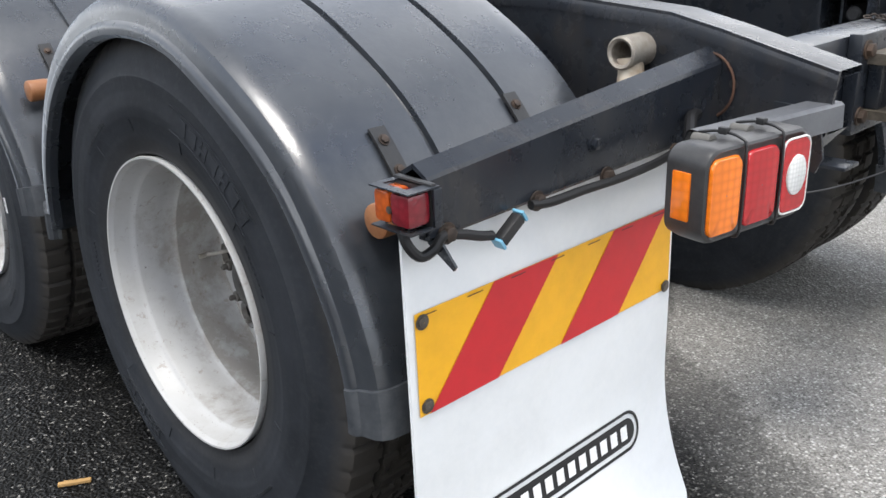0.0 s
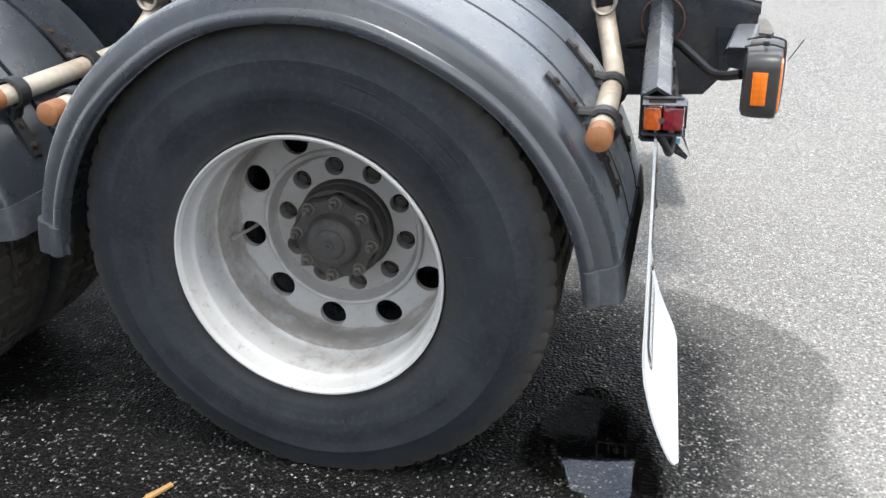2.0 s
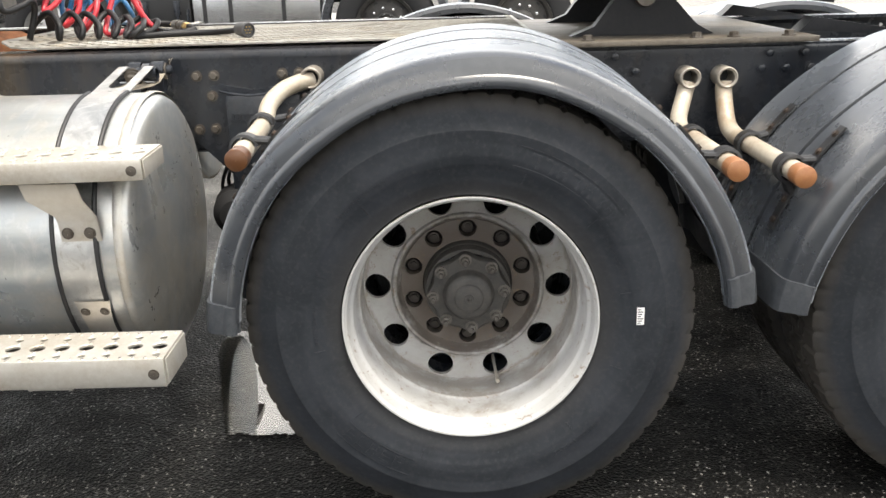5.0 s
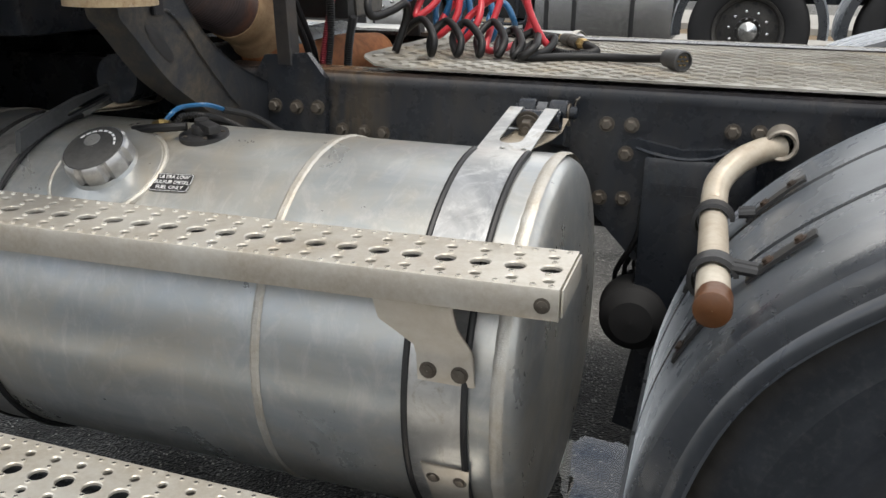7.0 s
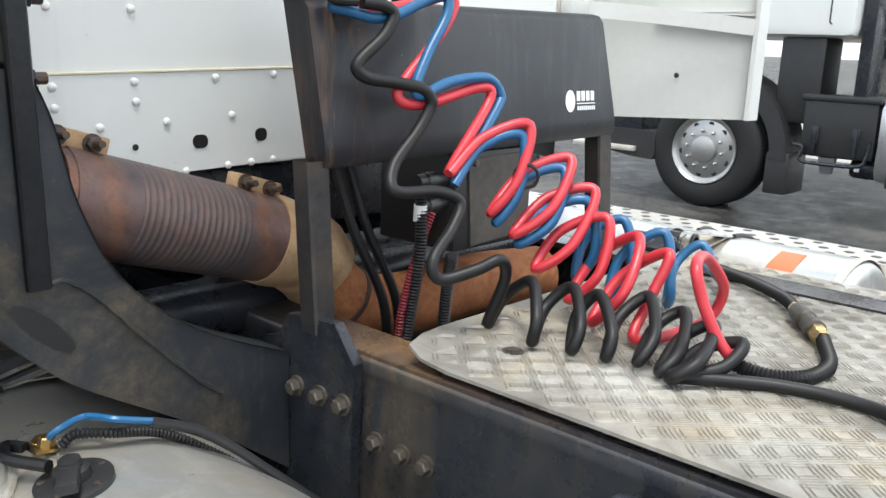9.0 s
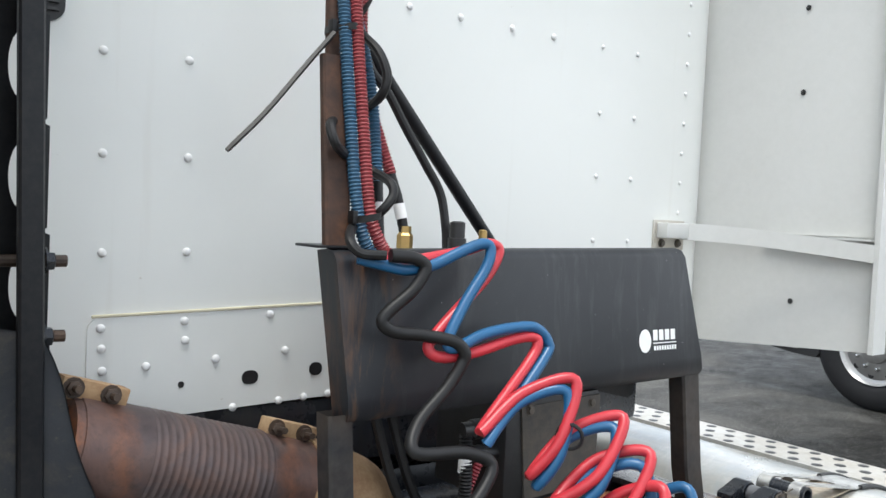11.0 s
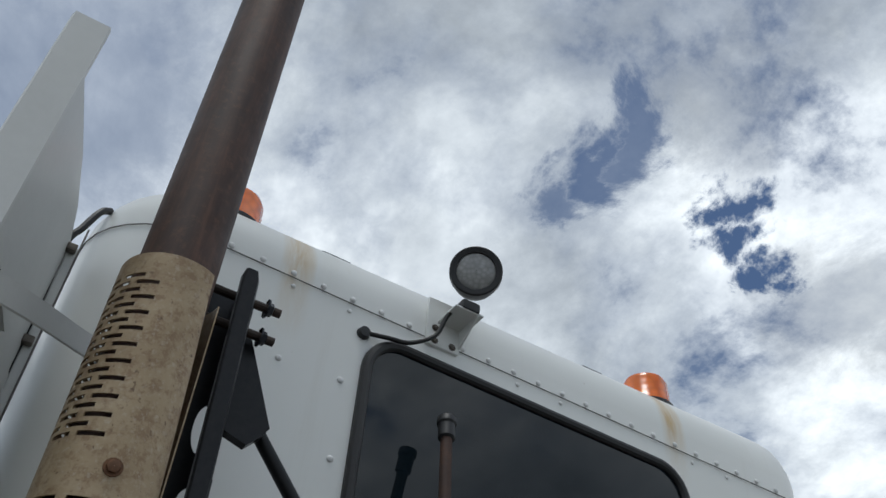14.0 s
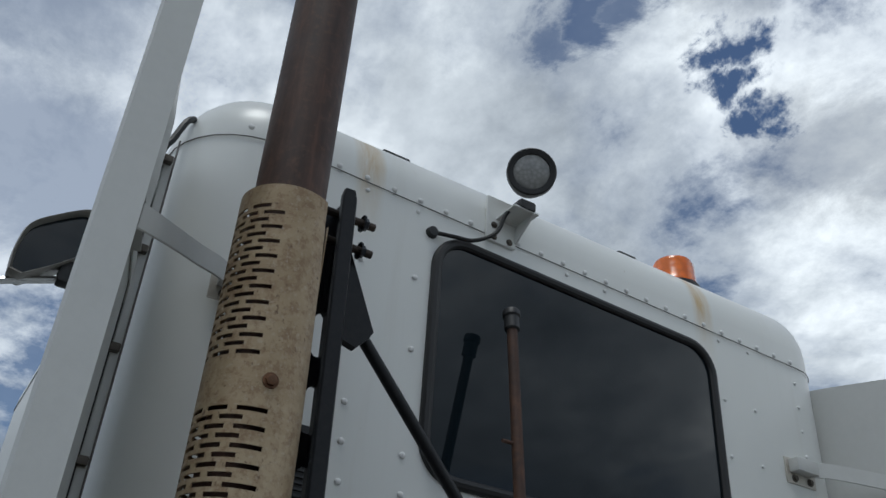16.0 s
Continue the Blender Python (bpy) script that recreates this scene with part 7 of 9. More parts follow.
def arm_and_gusset():
    up = [(0.050, 1.46), (0.075, 1.40), (0.097, 1.31), (0.116, 1.259), (0.133, 1.222), (0.168, 1.176), (0.214, 1.134), (0.265, 1.099), (0.334, 1.064), (0.425, 1.026)]
    lo = [(0.0, 1.46), (-0.030, 1.36), (-0.050, 1.28), (-0.055, 1.209), (-0.035, 1.182), (-0.013, 1.160), (0.038, 1.106), (0.099, 1.055), (0.260, 0.955), (0.425, 0.83)]

    def dense(line):
        return [(p.x, p.y) for p in bezier([Vector((a, b, 0)) for a, b in line], 6)]
    U, L = dense(up), dense(lo)
    g = Geo()
    # one closed folded section: flank, upper flange, back edge, inner flank, lower flange
    g.grid([[(-1.530, a, b) for a, b in L], [(-1.530, a, b) for a, b in U], [(-1.527, a, b + 0.003) for a, b in U], [(-1.600, a, b + 0.003) for a, b in U], [(-1.600, a, b - 0.004) for a, b in U],
            [(-1.536, a, b - 0.004) for a, b in U], [(-1.536, a, b + 0.004) for a, b in L], [(-1.600, a, b + 0.004) for a, b in L], [(-1.600, a, b) for a, b in L]], closed_v=True)
    arm = part("stack_arm", g, DUSTY, TRUCK, "black swept steel arm with dust on its flank", True, 35)
    seam = dense([(0.062, 1.203), (0.081, 1.205), (0.115, 1.180), (0.142, 1.151), (0.181, 1.109), (0.236, 1.052), (0.30, 0.993)])
    rnd = random.Random(5)
    part("weld_seam", Geo().tube([(-1.5285, a + rnd.uniform(-0.0012, 0.0012), b + rnd.uniform(-0.0012, 0.0012)) for a, b in seam], 0.0034, 6), DUSTY, arm, "rough weld on the arm")
    hole = []
    for k in range(24):
        t = 2 * math.pi * k / 24
        u, v = 0.050 * math.cos(t), 0.0135 * math.sin(t)
        hole.append((-1.5285, 0.050 + u * 0.72 - v * -0.69, 1.148 - u * 0.69 + v * 0.72))
    part("arm_hole", Geo().add(hole, [tuple(range(24))]), INK, arm, "dark oval hole")
    g = Geo().prism([(-1.61, 0.80), (-1.387, 0.80), (-1.387, 0.93), (-1.384, 1.045), (-1.427, 1.098), (-1.535, 1.09), (-1.56, 1.05), (-1.62, 1.03), (-1.66, 0.97)], "y", 0.428, 0.446)
    gs = part("rail_gusset", g, CHASSIS, TRUCK, "black gusset plate bolted to the rail", True, 25)
    for x, z in ((-1.565, 0.975), (-1.512, 0.977), (-1.457, 0.977), (-1.404, 0.979), (-1.57, 0.882)):
        part("bolt", Geo().nut((x, 0.428, z), (0, -1, 0), 0.0112, 0.018), BOLT, gs)


exhaust_stack()
arm_and_gusset()


def rail_bolts():
    for x, z in ((-1.355, 0.929), (-1.300, 0.928), (-1.253, 0.928)):
        part("bolt", Geo().nut((x, 0.450, z), (0, -1, 0), 0.0105, 0.016), BOLT, RAIL_L)
    plate = part("spring_bracket", Geo().prism([(-0.775, 0.805), (-0.769, 0.865), (-0.735, 0.950), (-0.694, 0.962), (-0.60, 0.945), (-0.50, 0.955), (-0.44, 0.95), (-0.44, 0.55), (-0.60, 0.50), (-0.655, 0.60), (-0.675, 0.70)], "y", 0.430, 0.448), CHASSIS, TRUCK, "black cast spring bracket", True, 25)
    pad = Geo().box(-0.672, -0.455, 0.404, 0.4295, 0.52, 0.934, 0.012)
    pad.tube(bezier([(-0.690, 0.422, 0.945), (-0.655, 0.412, 0.938), (-0.600, 0.408, 0.932), (-0.545, 0.410, 0.938), (-0.505, 0.418, 0.955)], 5), 0.004, 8)
    part("cast_pad", pad, CHASSIS, plate, "raised cast pad with a rim", True, 40)
    for k in range(9):
        part("cast_mark", Geo().box(-0.655 + 0.0105 * k, -0.648 + 0.0105 * k, 0.4020, 0.4045, 0.866, 0.880), CHASSIS, plate)
    part("cast_line", Geo().box(-0.660, -0.560, 0.4020, 0.4045, 0.858, 0.8605), CHASSIS, plate)
    for x, z, y in ((-0.756, 0.984, 0.450), (-0.706, 0.985, 0.450), (-0.711, 0.930, 0.430), (-0.758, 0.834, 0.430), (-0.710, 0.836, 0.430), (-0.51, 0.986, 0.45), (-0.461, 0.987, 0.45)):
        part("bolt", Geo().nut((x, y, z), (0, -1, 0), 0.0108, 0.016), BOLT, plate)
    # bolts along the rail by the fifth wheel
    for x in (0.42, 0.50, 0.86, 0.93, 1.0):
        part("bolt", Geo().nut((x, 0.450, 0.965), (0, -1, 0), 0.011, 0.014), CHASSIS, RAIL_L)
    for x in (0.44, 0.88, 0.98):
        part("bolt", Geo().nut((x, 0.450, 1.008), (0, -1, 0), 0.011, 0.014), CHASSIS, RAIL_L)
    hole = Geo().lathe([(0.0005, -0.0004), (0.0085, -0.0004)], 16, "y").mesh("rail_hole_disc", INK)
    for x, z in ((1.722, 0.946), (1.767, 0.946), (1.642, 0.888), (1.889, 0.946), (1.597, 0.946), (1.50, 0.95), (2.031, 0.90)):
        child("rail_hole_disc", hole, RAIL_L, pose(x, RAIL_Y - 0.0008, z))
    # white discs paint the light dots of the far rail's holes
    far_hole_light = Geo().lathe([(0.0005, -0.0004), (0.006, -0.0004), (0.0065, 0.0)], 14, "y").mesh("rail_hole_disc", PAPER)
    for x in (1.60, 1.72, 1.79):
        child("rail_hole_disc", far_hole_light, RAIL_R, pose(x, 1.299, 0.99))
    # air spring and linkage seen behind the tank
    part("brake_chamber", Geo().lathe([(0.0005, 0.36), (0.045, 0.365), (0.070, 0.39), (0.074, 0.44), (0.080, 0.45), (0.074, 0.46), (0.070, 0.51), (0.04, 0.54)], 32, "y", (-0.666, 0, 0.590)), TYRE_PLAIN, TRUCK, "black round brake chamber")
    part("spring_hanger", Geo().prism([(-0.70, 0.30), (-0.62, 0.28), (-0.58, 0.52), (-0.66, 0.56)], "y", 0.46, 0.52), CHASSIS, TRUCK, "dark spring hanger")
    for k in range(6):
        x = -0.70 + 0.02 * k
        solo("air_line", Geo().tube(bezier([(x, 0.50, 0.93 - 0.02 * k), (x + 0.03, 0.42, 0.78), (x - 0.02, 0.47, 0.64 + 0.02 * k), (x + 0.06, 0.52, 0.52)], 6), 0.006, 6), HOSE_BLACK, "thin black air line hanging behind the tank", "hose", "air lines")


rail_bolts()


def headboard():
    g = Geo()
    # folded panel: top roll, face, bottom roll
    prof = [(-1.53, 1.560), (-1.50, 1.564), (-1.484, 1.560), (-1.476, 1.548), (-1.456, 1.36), (-1.456, 1.335), (-1.462, 1.325), (-1.50, 1.32)]
    rows = []
    for k in range(13):
        f = k / 12
        row = []
        for x, z in prof:
            y = 0.415 + (1.172 - 0.415) * f
            sl = (1.56 - z) / 0.24
            y += sl * (0.016 if k == 12 else 0) + (sl * 0.02 if k == 0 else 0) + 0.035 * sl * f
            row.append((x, y, z + 0.012 * f))
        rows.append(row)
    g.grid(rows)
    for r in (rows[0], rows[-1]):
        b = len(g.v)
        g.v += r
        g.f.append(tuple(range(b, b + len(r))))
    g.grid([[(x - 0.004, y, z - 0.003) for x, y, z in r] for r in rows])
    board = part("headboard", g, BOARD, TRUCK, "black folded steel headboard with scuffs and rust streak", True, 45)
    part("top_lip", Geo().box(-1.56, -1.490, 0.395, 0.455, 1.5645, 1.5685, 0.0015), BLACK, board)
    # printed mark: white disc and bars
    mk = Geo()
    def on(y, z):
        s = (z - 1.36) / 0.19
        return (-1.455 - 0.020 * s + 0.0012, y, z)
    cy, cz = 1.052, 1.408
    mk.add([on(cy + 0.0165 * math.cos(t), cz + 0.021 * math.sin(t)) for t in [2 * math.pi * k / 24 for k in range(24)]], [tuple(range(24))])
    part("mark_disc", mk, PAPER, board, "white printed disc")
    bars = Geo()
    for k in range(4):
        y = cy + 0.022 + k * 0.0165
        bars.add([on(y, cz + 0.000), on(y + 0.0125, cz + 0.000), on(y + 0.0125, cz + 0.019), on(y, cz + 0.019)], [(0, 1, 2, 3)])
    for k in range(9):
        y = cy + 0.024 + k * 0.0072
        bars.add([on(y, cz - 0.018), on(y + 0.0052, cz - 0.018), on(y + 0.0052, cz - 0.010), on(y, cz - 0.010)], [(0, 1, 2, 3)])
    bars.add([on(cy + 0.022, cz - 0.006), on(cy + 0.088, cz - 0.006), on(cy + 0.088, cz - 0.004), on(cy + 0.022, cz - 0.004)], [(0, 1, 2, 3)])
    part("mark_bar", bars, PAPER, board, "white printed bars")
    for y, w in ((0.408, 0.037), (1.175, 0.045)):
        g = Geo()
        rows = []
        for z, dy in ((1.335, 0.0), (1.15, 0.025 if y > 1 else 0.012), (1.07, 0.045 if y > 1 else 0.018)):
            rows.append([(-1.500, y + dy, z), (-1.468, y + dy, z), (-1.464, y + dy + 0.004, z), (-1.464, y + dy + w, z), (-1.500, y + dy + w, z)])
        g.grid(rows, closed_u=True)
        part("headboard_leg", g, LEG_PAINT, board, "scuffed black channel leg", True, 30)
    # rusty upright and its thin pole, leaning to the cab
    g = Geo()
    g.grid([[(x + dx, y + dy, z) for x, y in ((-1.513, 0.0), (-1.503, 0.0), (-1.500, 0.003), (-1.500, 0.038), (-1.503, 0.041), (-1.513, 0.041))] for z, dx, dy in ((1.565, 0.0, 0.413), (1.842, -0.050, 0.4235))], closed_u=True)
    g.f += [tuple(range(6)), tuple(range(11, 5, -1))]
    part("hose_post", g, POST_RUST, TRUCK, "rusty steel hose post", True, 25)
    p0, p1 = Vector((-1.562, 0.447, 1.78)), Vector((-1.702, 0.499, 2.545))
    pole = part("hose_pole", Geo().tube([p0, p1], 0.0115, 16), POST_RUST, TRUCK, "thin rusty pole leaning towards the cab")
    m = Matrix.Translation(p1) @ (p1 - p0).to_track_quat("Z", "Y").to_matrix().to_4x4()
    part("pole_cap", Geo().lathe_m([(0.0118, -0.03), (0.0165, -0.026), (0.0165, 0.004), (0.0195, 0.008), (0.0195, 0.020), (0.017, 0.024), (0.0005, 0.026)], 24, m), RUBBER_TRIM, pole, "black rubber pole cap")
    part("pole_pin", Geo().tube([p0.lerp(p1, 0.61) + Vector((0, -0.035, 0)), p0.lerp(p1, 0.61) + Vector((0, 0.012, 0))], 0.004, 8), POST_RUST, pole)
    part("board_plate", Geo().prism([(0.955, 1.324), (0.955, 1.36), (1.112, 1.36), (1.112, 1.319), (1.112, 1.295), (1.097, 1.287), (0.983, 1.314)], "x", -1.536, -1.530), BLACK, board, "black plate hanging behind the board", True, 30)
    # control box below the board
    bx = part("valve_box", Geo().box(-1.66, -1.475, 0.742, 0.955, 1.150, 1.325, 0.004), PLASTIC, TRUCK, "black box with scuffed cover plate")
    cover_paint = worn("scuffed_cover", (0.060, 0.055, 0.050), (0.032, 0.030, 0.029), (0.13, 0.105, 0.075), 0.55, 0.1, 9, 60, 0.2, 0.9)
    part("box_cover", Geo().prism([(0.771, 1.312), (0.955, 1.318), (0.950, 1.164), (0.786, 1.156)], "x", -1.475, -1.471), cover_paint, bx, "scuffed brown cover plate")
    for y in (0.790, 0.935):
        part("screw", Geo().nut((-1.471, y, 1.305), (1, 0, 0), 0.006, 0.004), BOLT, bx)
    for y, z in ((0.70, 1.278), (0.705, 1.235)):
        part("air_fitting", Geo().lathe([(0.0005, y - 0.03), (0.013, y - 0.03), (0.013, y - 0.012), (0.016, y - 0.010), (0.016, y + 0.012), (0.012, y + 0.014), (0.012, y + 0.05), (0.0005, y + 0.05)], 16, "y", (-1.50, 0, z)), PLASTIC, bx, "plastic push-in fitting")


def mat_board():
    m = Nodes("headboard_paint", 0.42, 0, 0.4)
    c = m.mix(m.ramp(m.noise(4, 6, 0.6), (0.4, 0.0), (0.75, 1.0)), (0.0105, 0.0125, 0.016), (0.020, 0.022, 0.026))
    c = m.mix(m.ramp(m.voronoi(30), (0.0, 1.0), (0.045, 0.0)), c, (0.30, 0.30, 0.30))
    sep = m.n("ShaderNodeSeparateXYZ")
    m.l(m.coord, sep.inputs[0])
    near = m.ramp(m.math("ABSOLUTE", m.math("SUBTRACT", sep.outputs[1], 0.462)), (0.0, 1.0), (0.065, 0.0))
    rust = m.math("MULTIPLY", near, m.ramp(m.noise(18, 6, 0.7, 0.4, m.scaled(1, 1, 0.25)), (0.46, 0.0), (0.66, 1.0)))
    c = m.mix(m.ramp(m.noise(16, 7, 0.7, 0.3, m.scaled(1, 2.0, 0.3)), (0.52, 0.0), (0.72, 0.55)), c, (0.052, 0.054, 0.057))
    c = m.mix(m.ramp(m.noise(90, 4, 0.7), (0.64, 0.0), (0.74, 0.5)), c, (0.05, 0.048, 0.046))
    m.color(m.mix(rust, c, (0.16, 0.075, 0.032)))
    m.bump(m.noise(5, 3), 0.08, 0.006)
    m.rough(m.math("ADD", 0.32, m.math("MULTIPLY", m.noise(6, 5), 0.25)))
    return m.mat


BOARD = mat_board()
LEG_PAINT = worn("scuffed_paint", (0.012, 0.013, 0.016), (0.055, 0.040, 0.028), (0.07, 0.065, 0.06), 0.5, 0, 9, 50, 0.15, 0.8)
headboard()


BRACKET_DARK = worn("dark_bracket", (0.045, 0.048, 0.052), (0.020, 0.021, 0.024), (0.10, 0.10, 0.10), 0.45, 0.1, 6, 90, 0.1, 0.7)


def exhaust_run():
    # flexible section from the stack foot down to the elbow
    a, b = Vector((-1.600, 0.085, 1.300)), Vector((-1.625, 0.46, 1.187))
    foot = bezier([(STACK_X, STACK_Y, 1.44), (STACK_X - 0.015, STACK_Y + 0.005, 1.38), (-1.585, -0.07, 1.322), (-1.648, 0.005, 1.311), (-1.640, 0.050, 1.306), tuple(a + (b - a) * 0.03)], 6)
    pipe = part("exhaust_bend", Geo().tube(foot, 0.058, 28), ORANGE_TAN, TRUCK, "orange rusted exhaust bend")
    pts, rs = [], []
    n = 420
    for k in range(n + 1):
        f = k / n
        pts.append(a.lerp(b, f))
        r = 0.071
        if 0.27 < f < 0.75:
            r = 0.0706 + 0.0010 * abs(math.sin((f - 0.27) / 0.48 * 17 * math.pi)) ** 3
        if f > 0.97 or f < 0.03:
            r = 0.069
        rs.append(r)
    part("flex_pipe", Geo().tube(pts, rs, 40), HEAT_PIPE, TRUCK, "heat-tinted ribbed flexible exhaust pipe", True, 60)
    for f in (0.125, 0.915):
        c = a.lerp(b, f) + Vector((0, 0, 0.079))
        d = (b - a).normalized()
        cl = part("pipe_clamp", Geo().box(-0.014, 0.014, -0.045, 0.045, -0.012, 0.016, 0.003, Matrix.Translation(c) @ d.to_track_quat("Y", "Z").to_matrix().to_4x4()), RUST_TAN, TRUCK, "tan rusted clamp with two bolts")
        for o in (-0.028, 0.022):
            part("bolt", Geo().nut(c + d * o + Vector((0.014, 0, 0.004)), (1, 0, 0.1), 0.0092, 0.011), BOLT_DARK, cl)
            part("stud", Geo().tube([c + d * o + Vector((0.020, 0, 0.004)), c + d * o + Vector((0.043, 0, 0.0065))], 0.0050, 10), BOLT_DARK, cl)
    wrap = bezier([tuple(b - Vector((0, 0.02, -0.006))), (-1.627, 0.52, 1.162), (-1.628, 0.565, 1.120)], 6)
    part("heat_wrap", Geo().tube(wrap, [0.074 + 0.006 * math.sin(k) * 0.3 for k in range(len(wrap))], 28), RUST_TAN, TRUCK, "tan sheet wrap round the elbow")
    down = bezier([(-1.628, 0.545, 1.140), (-1.628, 0.60, 1.072), (-1.625, 0.66, 1.035), (-1.615, 0.76, 1.02), (-1.60, 0.95, 1.03), (-1.58, 1.15, 1.02)], 6)
    part("exhaust_pipe", Geo().tube(down, 0.062, 28), RUST_PIPE, TRUCK, "orange rusted exhaust pipe across the chassis")
    t = down[8]
    d = (down[9] - down[7]).normalized()
    part("pipe_band", Geo().lathe_m([(0.0625, -0.006), (0.0655, -0.004), (0.0655, 0.004), (0.0625, 0.006)], 28, Matrix.Translation(t) @ d.to_track_quat("Z", "Y").to_matrix().to_4x4()), POST_RUST, TRUCK)
    part("cross_tube", Geo().tube([(-1.72, 0.15, 1.06), (-1.72, 1.2, 1.06)], 0.05, 20), CHASSIS, TRUCK, "black cross tube under the cab")
    part("cab_floor_beam", Geo().box(-2.6, -1.80, 0.0, 1.45, 1.15, 1.28, 0.02), CHASSIS, TRUCK, "black beam under the cab")
    part("cab_skirt", Geo().box(-3.9, -1.84, -0.225, -0.205, 0.98, 1.284, 0.004), CHASSIS, TRUCK, "black skirt under the cab side")
    # added black panel that keeps the space under the cab dark against the sky
    part("under_cab_blocker", Geo().box(-2.42, -2.40, -0.20, 1.63, 0.28, 1.285, 0.004), CHASSIS, TRUCK, "black panel added under the cab floor to block the sky")
    arm = [(-0.100, 0.993), (-0.040, 1.011), (0.056, 1.034), (0.161, 1.048), (0.227, 1.050), (0.231, 1.035), (0.146, 1.019), (0.019, 0.995), (-0.065, 0.970), (-0.106, 0.954)]
    slot = [(0.023, 1.007), (0.030, 1.010), (0.080, 1.023), (0.150, 1.038), (0.214, 1.0465), (0.214, 1.039), (0.150, 1.026), (0.080, 1.011), (0.030, 1.002), (0.023, 1.003)]
    part("slotted_arm", Geo().grid([[(x, a, b) for a, b in ring] for x, ring in ((-1.740, arm), (-1.740, slot), (-1.752, slot), (-1.752, arm))], closed_u=True, closed_v=True), BRACKET_DARK, TRUCK, "dark slotted steel arm under the cab", True, 30)
    part("engine_mount", Geo().prism([(0.40, 1.06), (0.40, 1.10), (0.425, 1.125), (0.52, 1.115), (0.60, 1.065), (0.60, 1.05)], "x", -1.74, -1.70), CHASSIS, TRUCK, "dark casting on the cross tube")
    for yy in (0.445, 0.50):
        part("bolt", Geo().nut((-1.70, yy, 1.095), (1, 0, 0), 0.009, 0.008), BOLT_DARK, TRUCK)
    part("gearbox", Geo().box(-3.2, -1.85, 0.52, 1.24, 0.70, 1.12, 0.08), CHASSIS, TRUCK, "dark gearbox housing between the rails")


exhaust_run()


# ---- hoses ----
def coil(axis, radii, turns, phase, steps=22):
    """A helix round a smooth axis line, with radius given along it."""
    line = bezier(axis, 16)
    n = int(turns * steps)
    out = []
    u = None
    for k in range(n + 1):
        f = k / n
        x = f * (len(line) - 1)
        i = min(int(x), len(line) - 2)
        c = line[i].lerp(line[i + 1], x - i)
        t = (line[min(i + 2, len(line) - 1)] - line[max(i - 1, 0)]).normalized()
        if u is None:
            u = t.orthogonal().normalized()
        u = (u - t * u.dot(t)).normalized()
        w = t.cross(u)
        q = f * (len(radii) - 1)
        j = min(int(q), len(radii) - 2)
        r = radii[j] + (radii[j + 1] - radii[j]) * (q - j)
        a = 2 * math.pi * f * turns + phase
        out.append(c + (u * math.cos(a) + w * math.sin(a)) * r)
    return out


def swung(lows, tops, way, depth, open_by):
    """Control points of a coil: back strands run from low to top, front strands from top to the next low."""
    out = []
    way = Vector(way).normalized() * depth
    for i, (lo, up) in enumerate(zip(lows, tops)):
        lo, up = Vector(lo), Vector(up)
        k = min(i, len(lows) - 2)
        along = (Vector(lows[k + 1]) - Vector(lows[k])).normalized() * open_by
        out += [lo, (lo + up) / 2 - way - along, up]
        if i + 1 < len(lows):
            out.append((up + Vector(lows[i + 1])) / 2 + way + along)
    return out


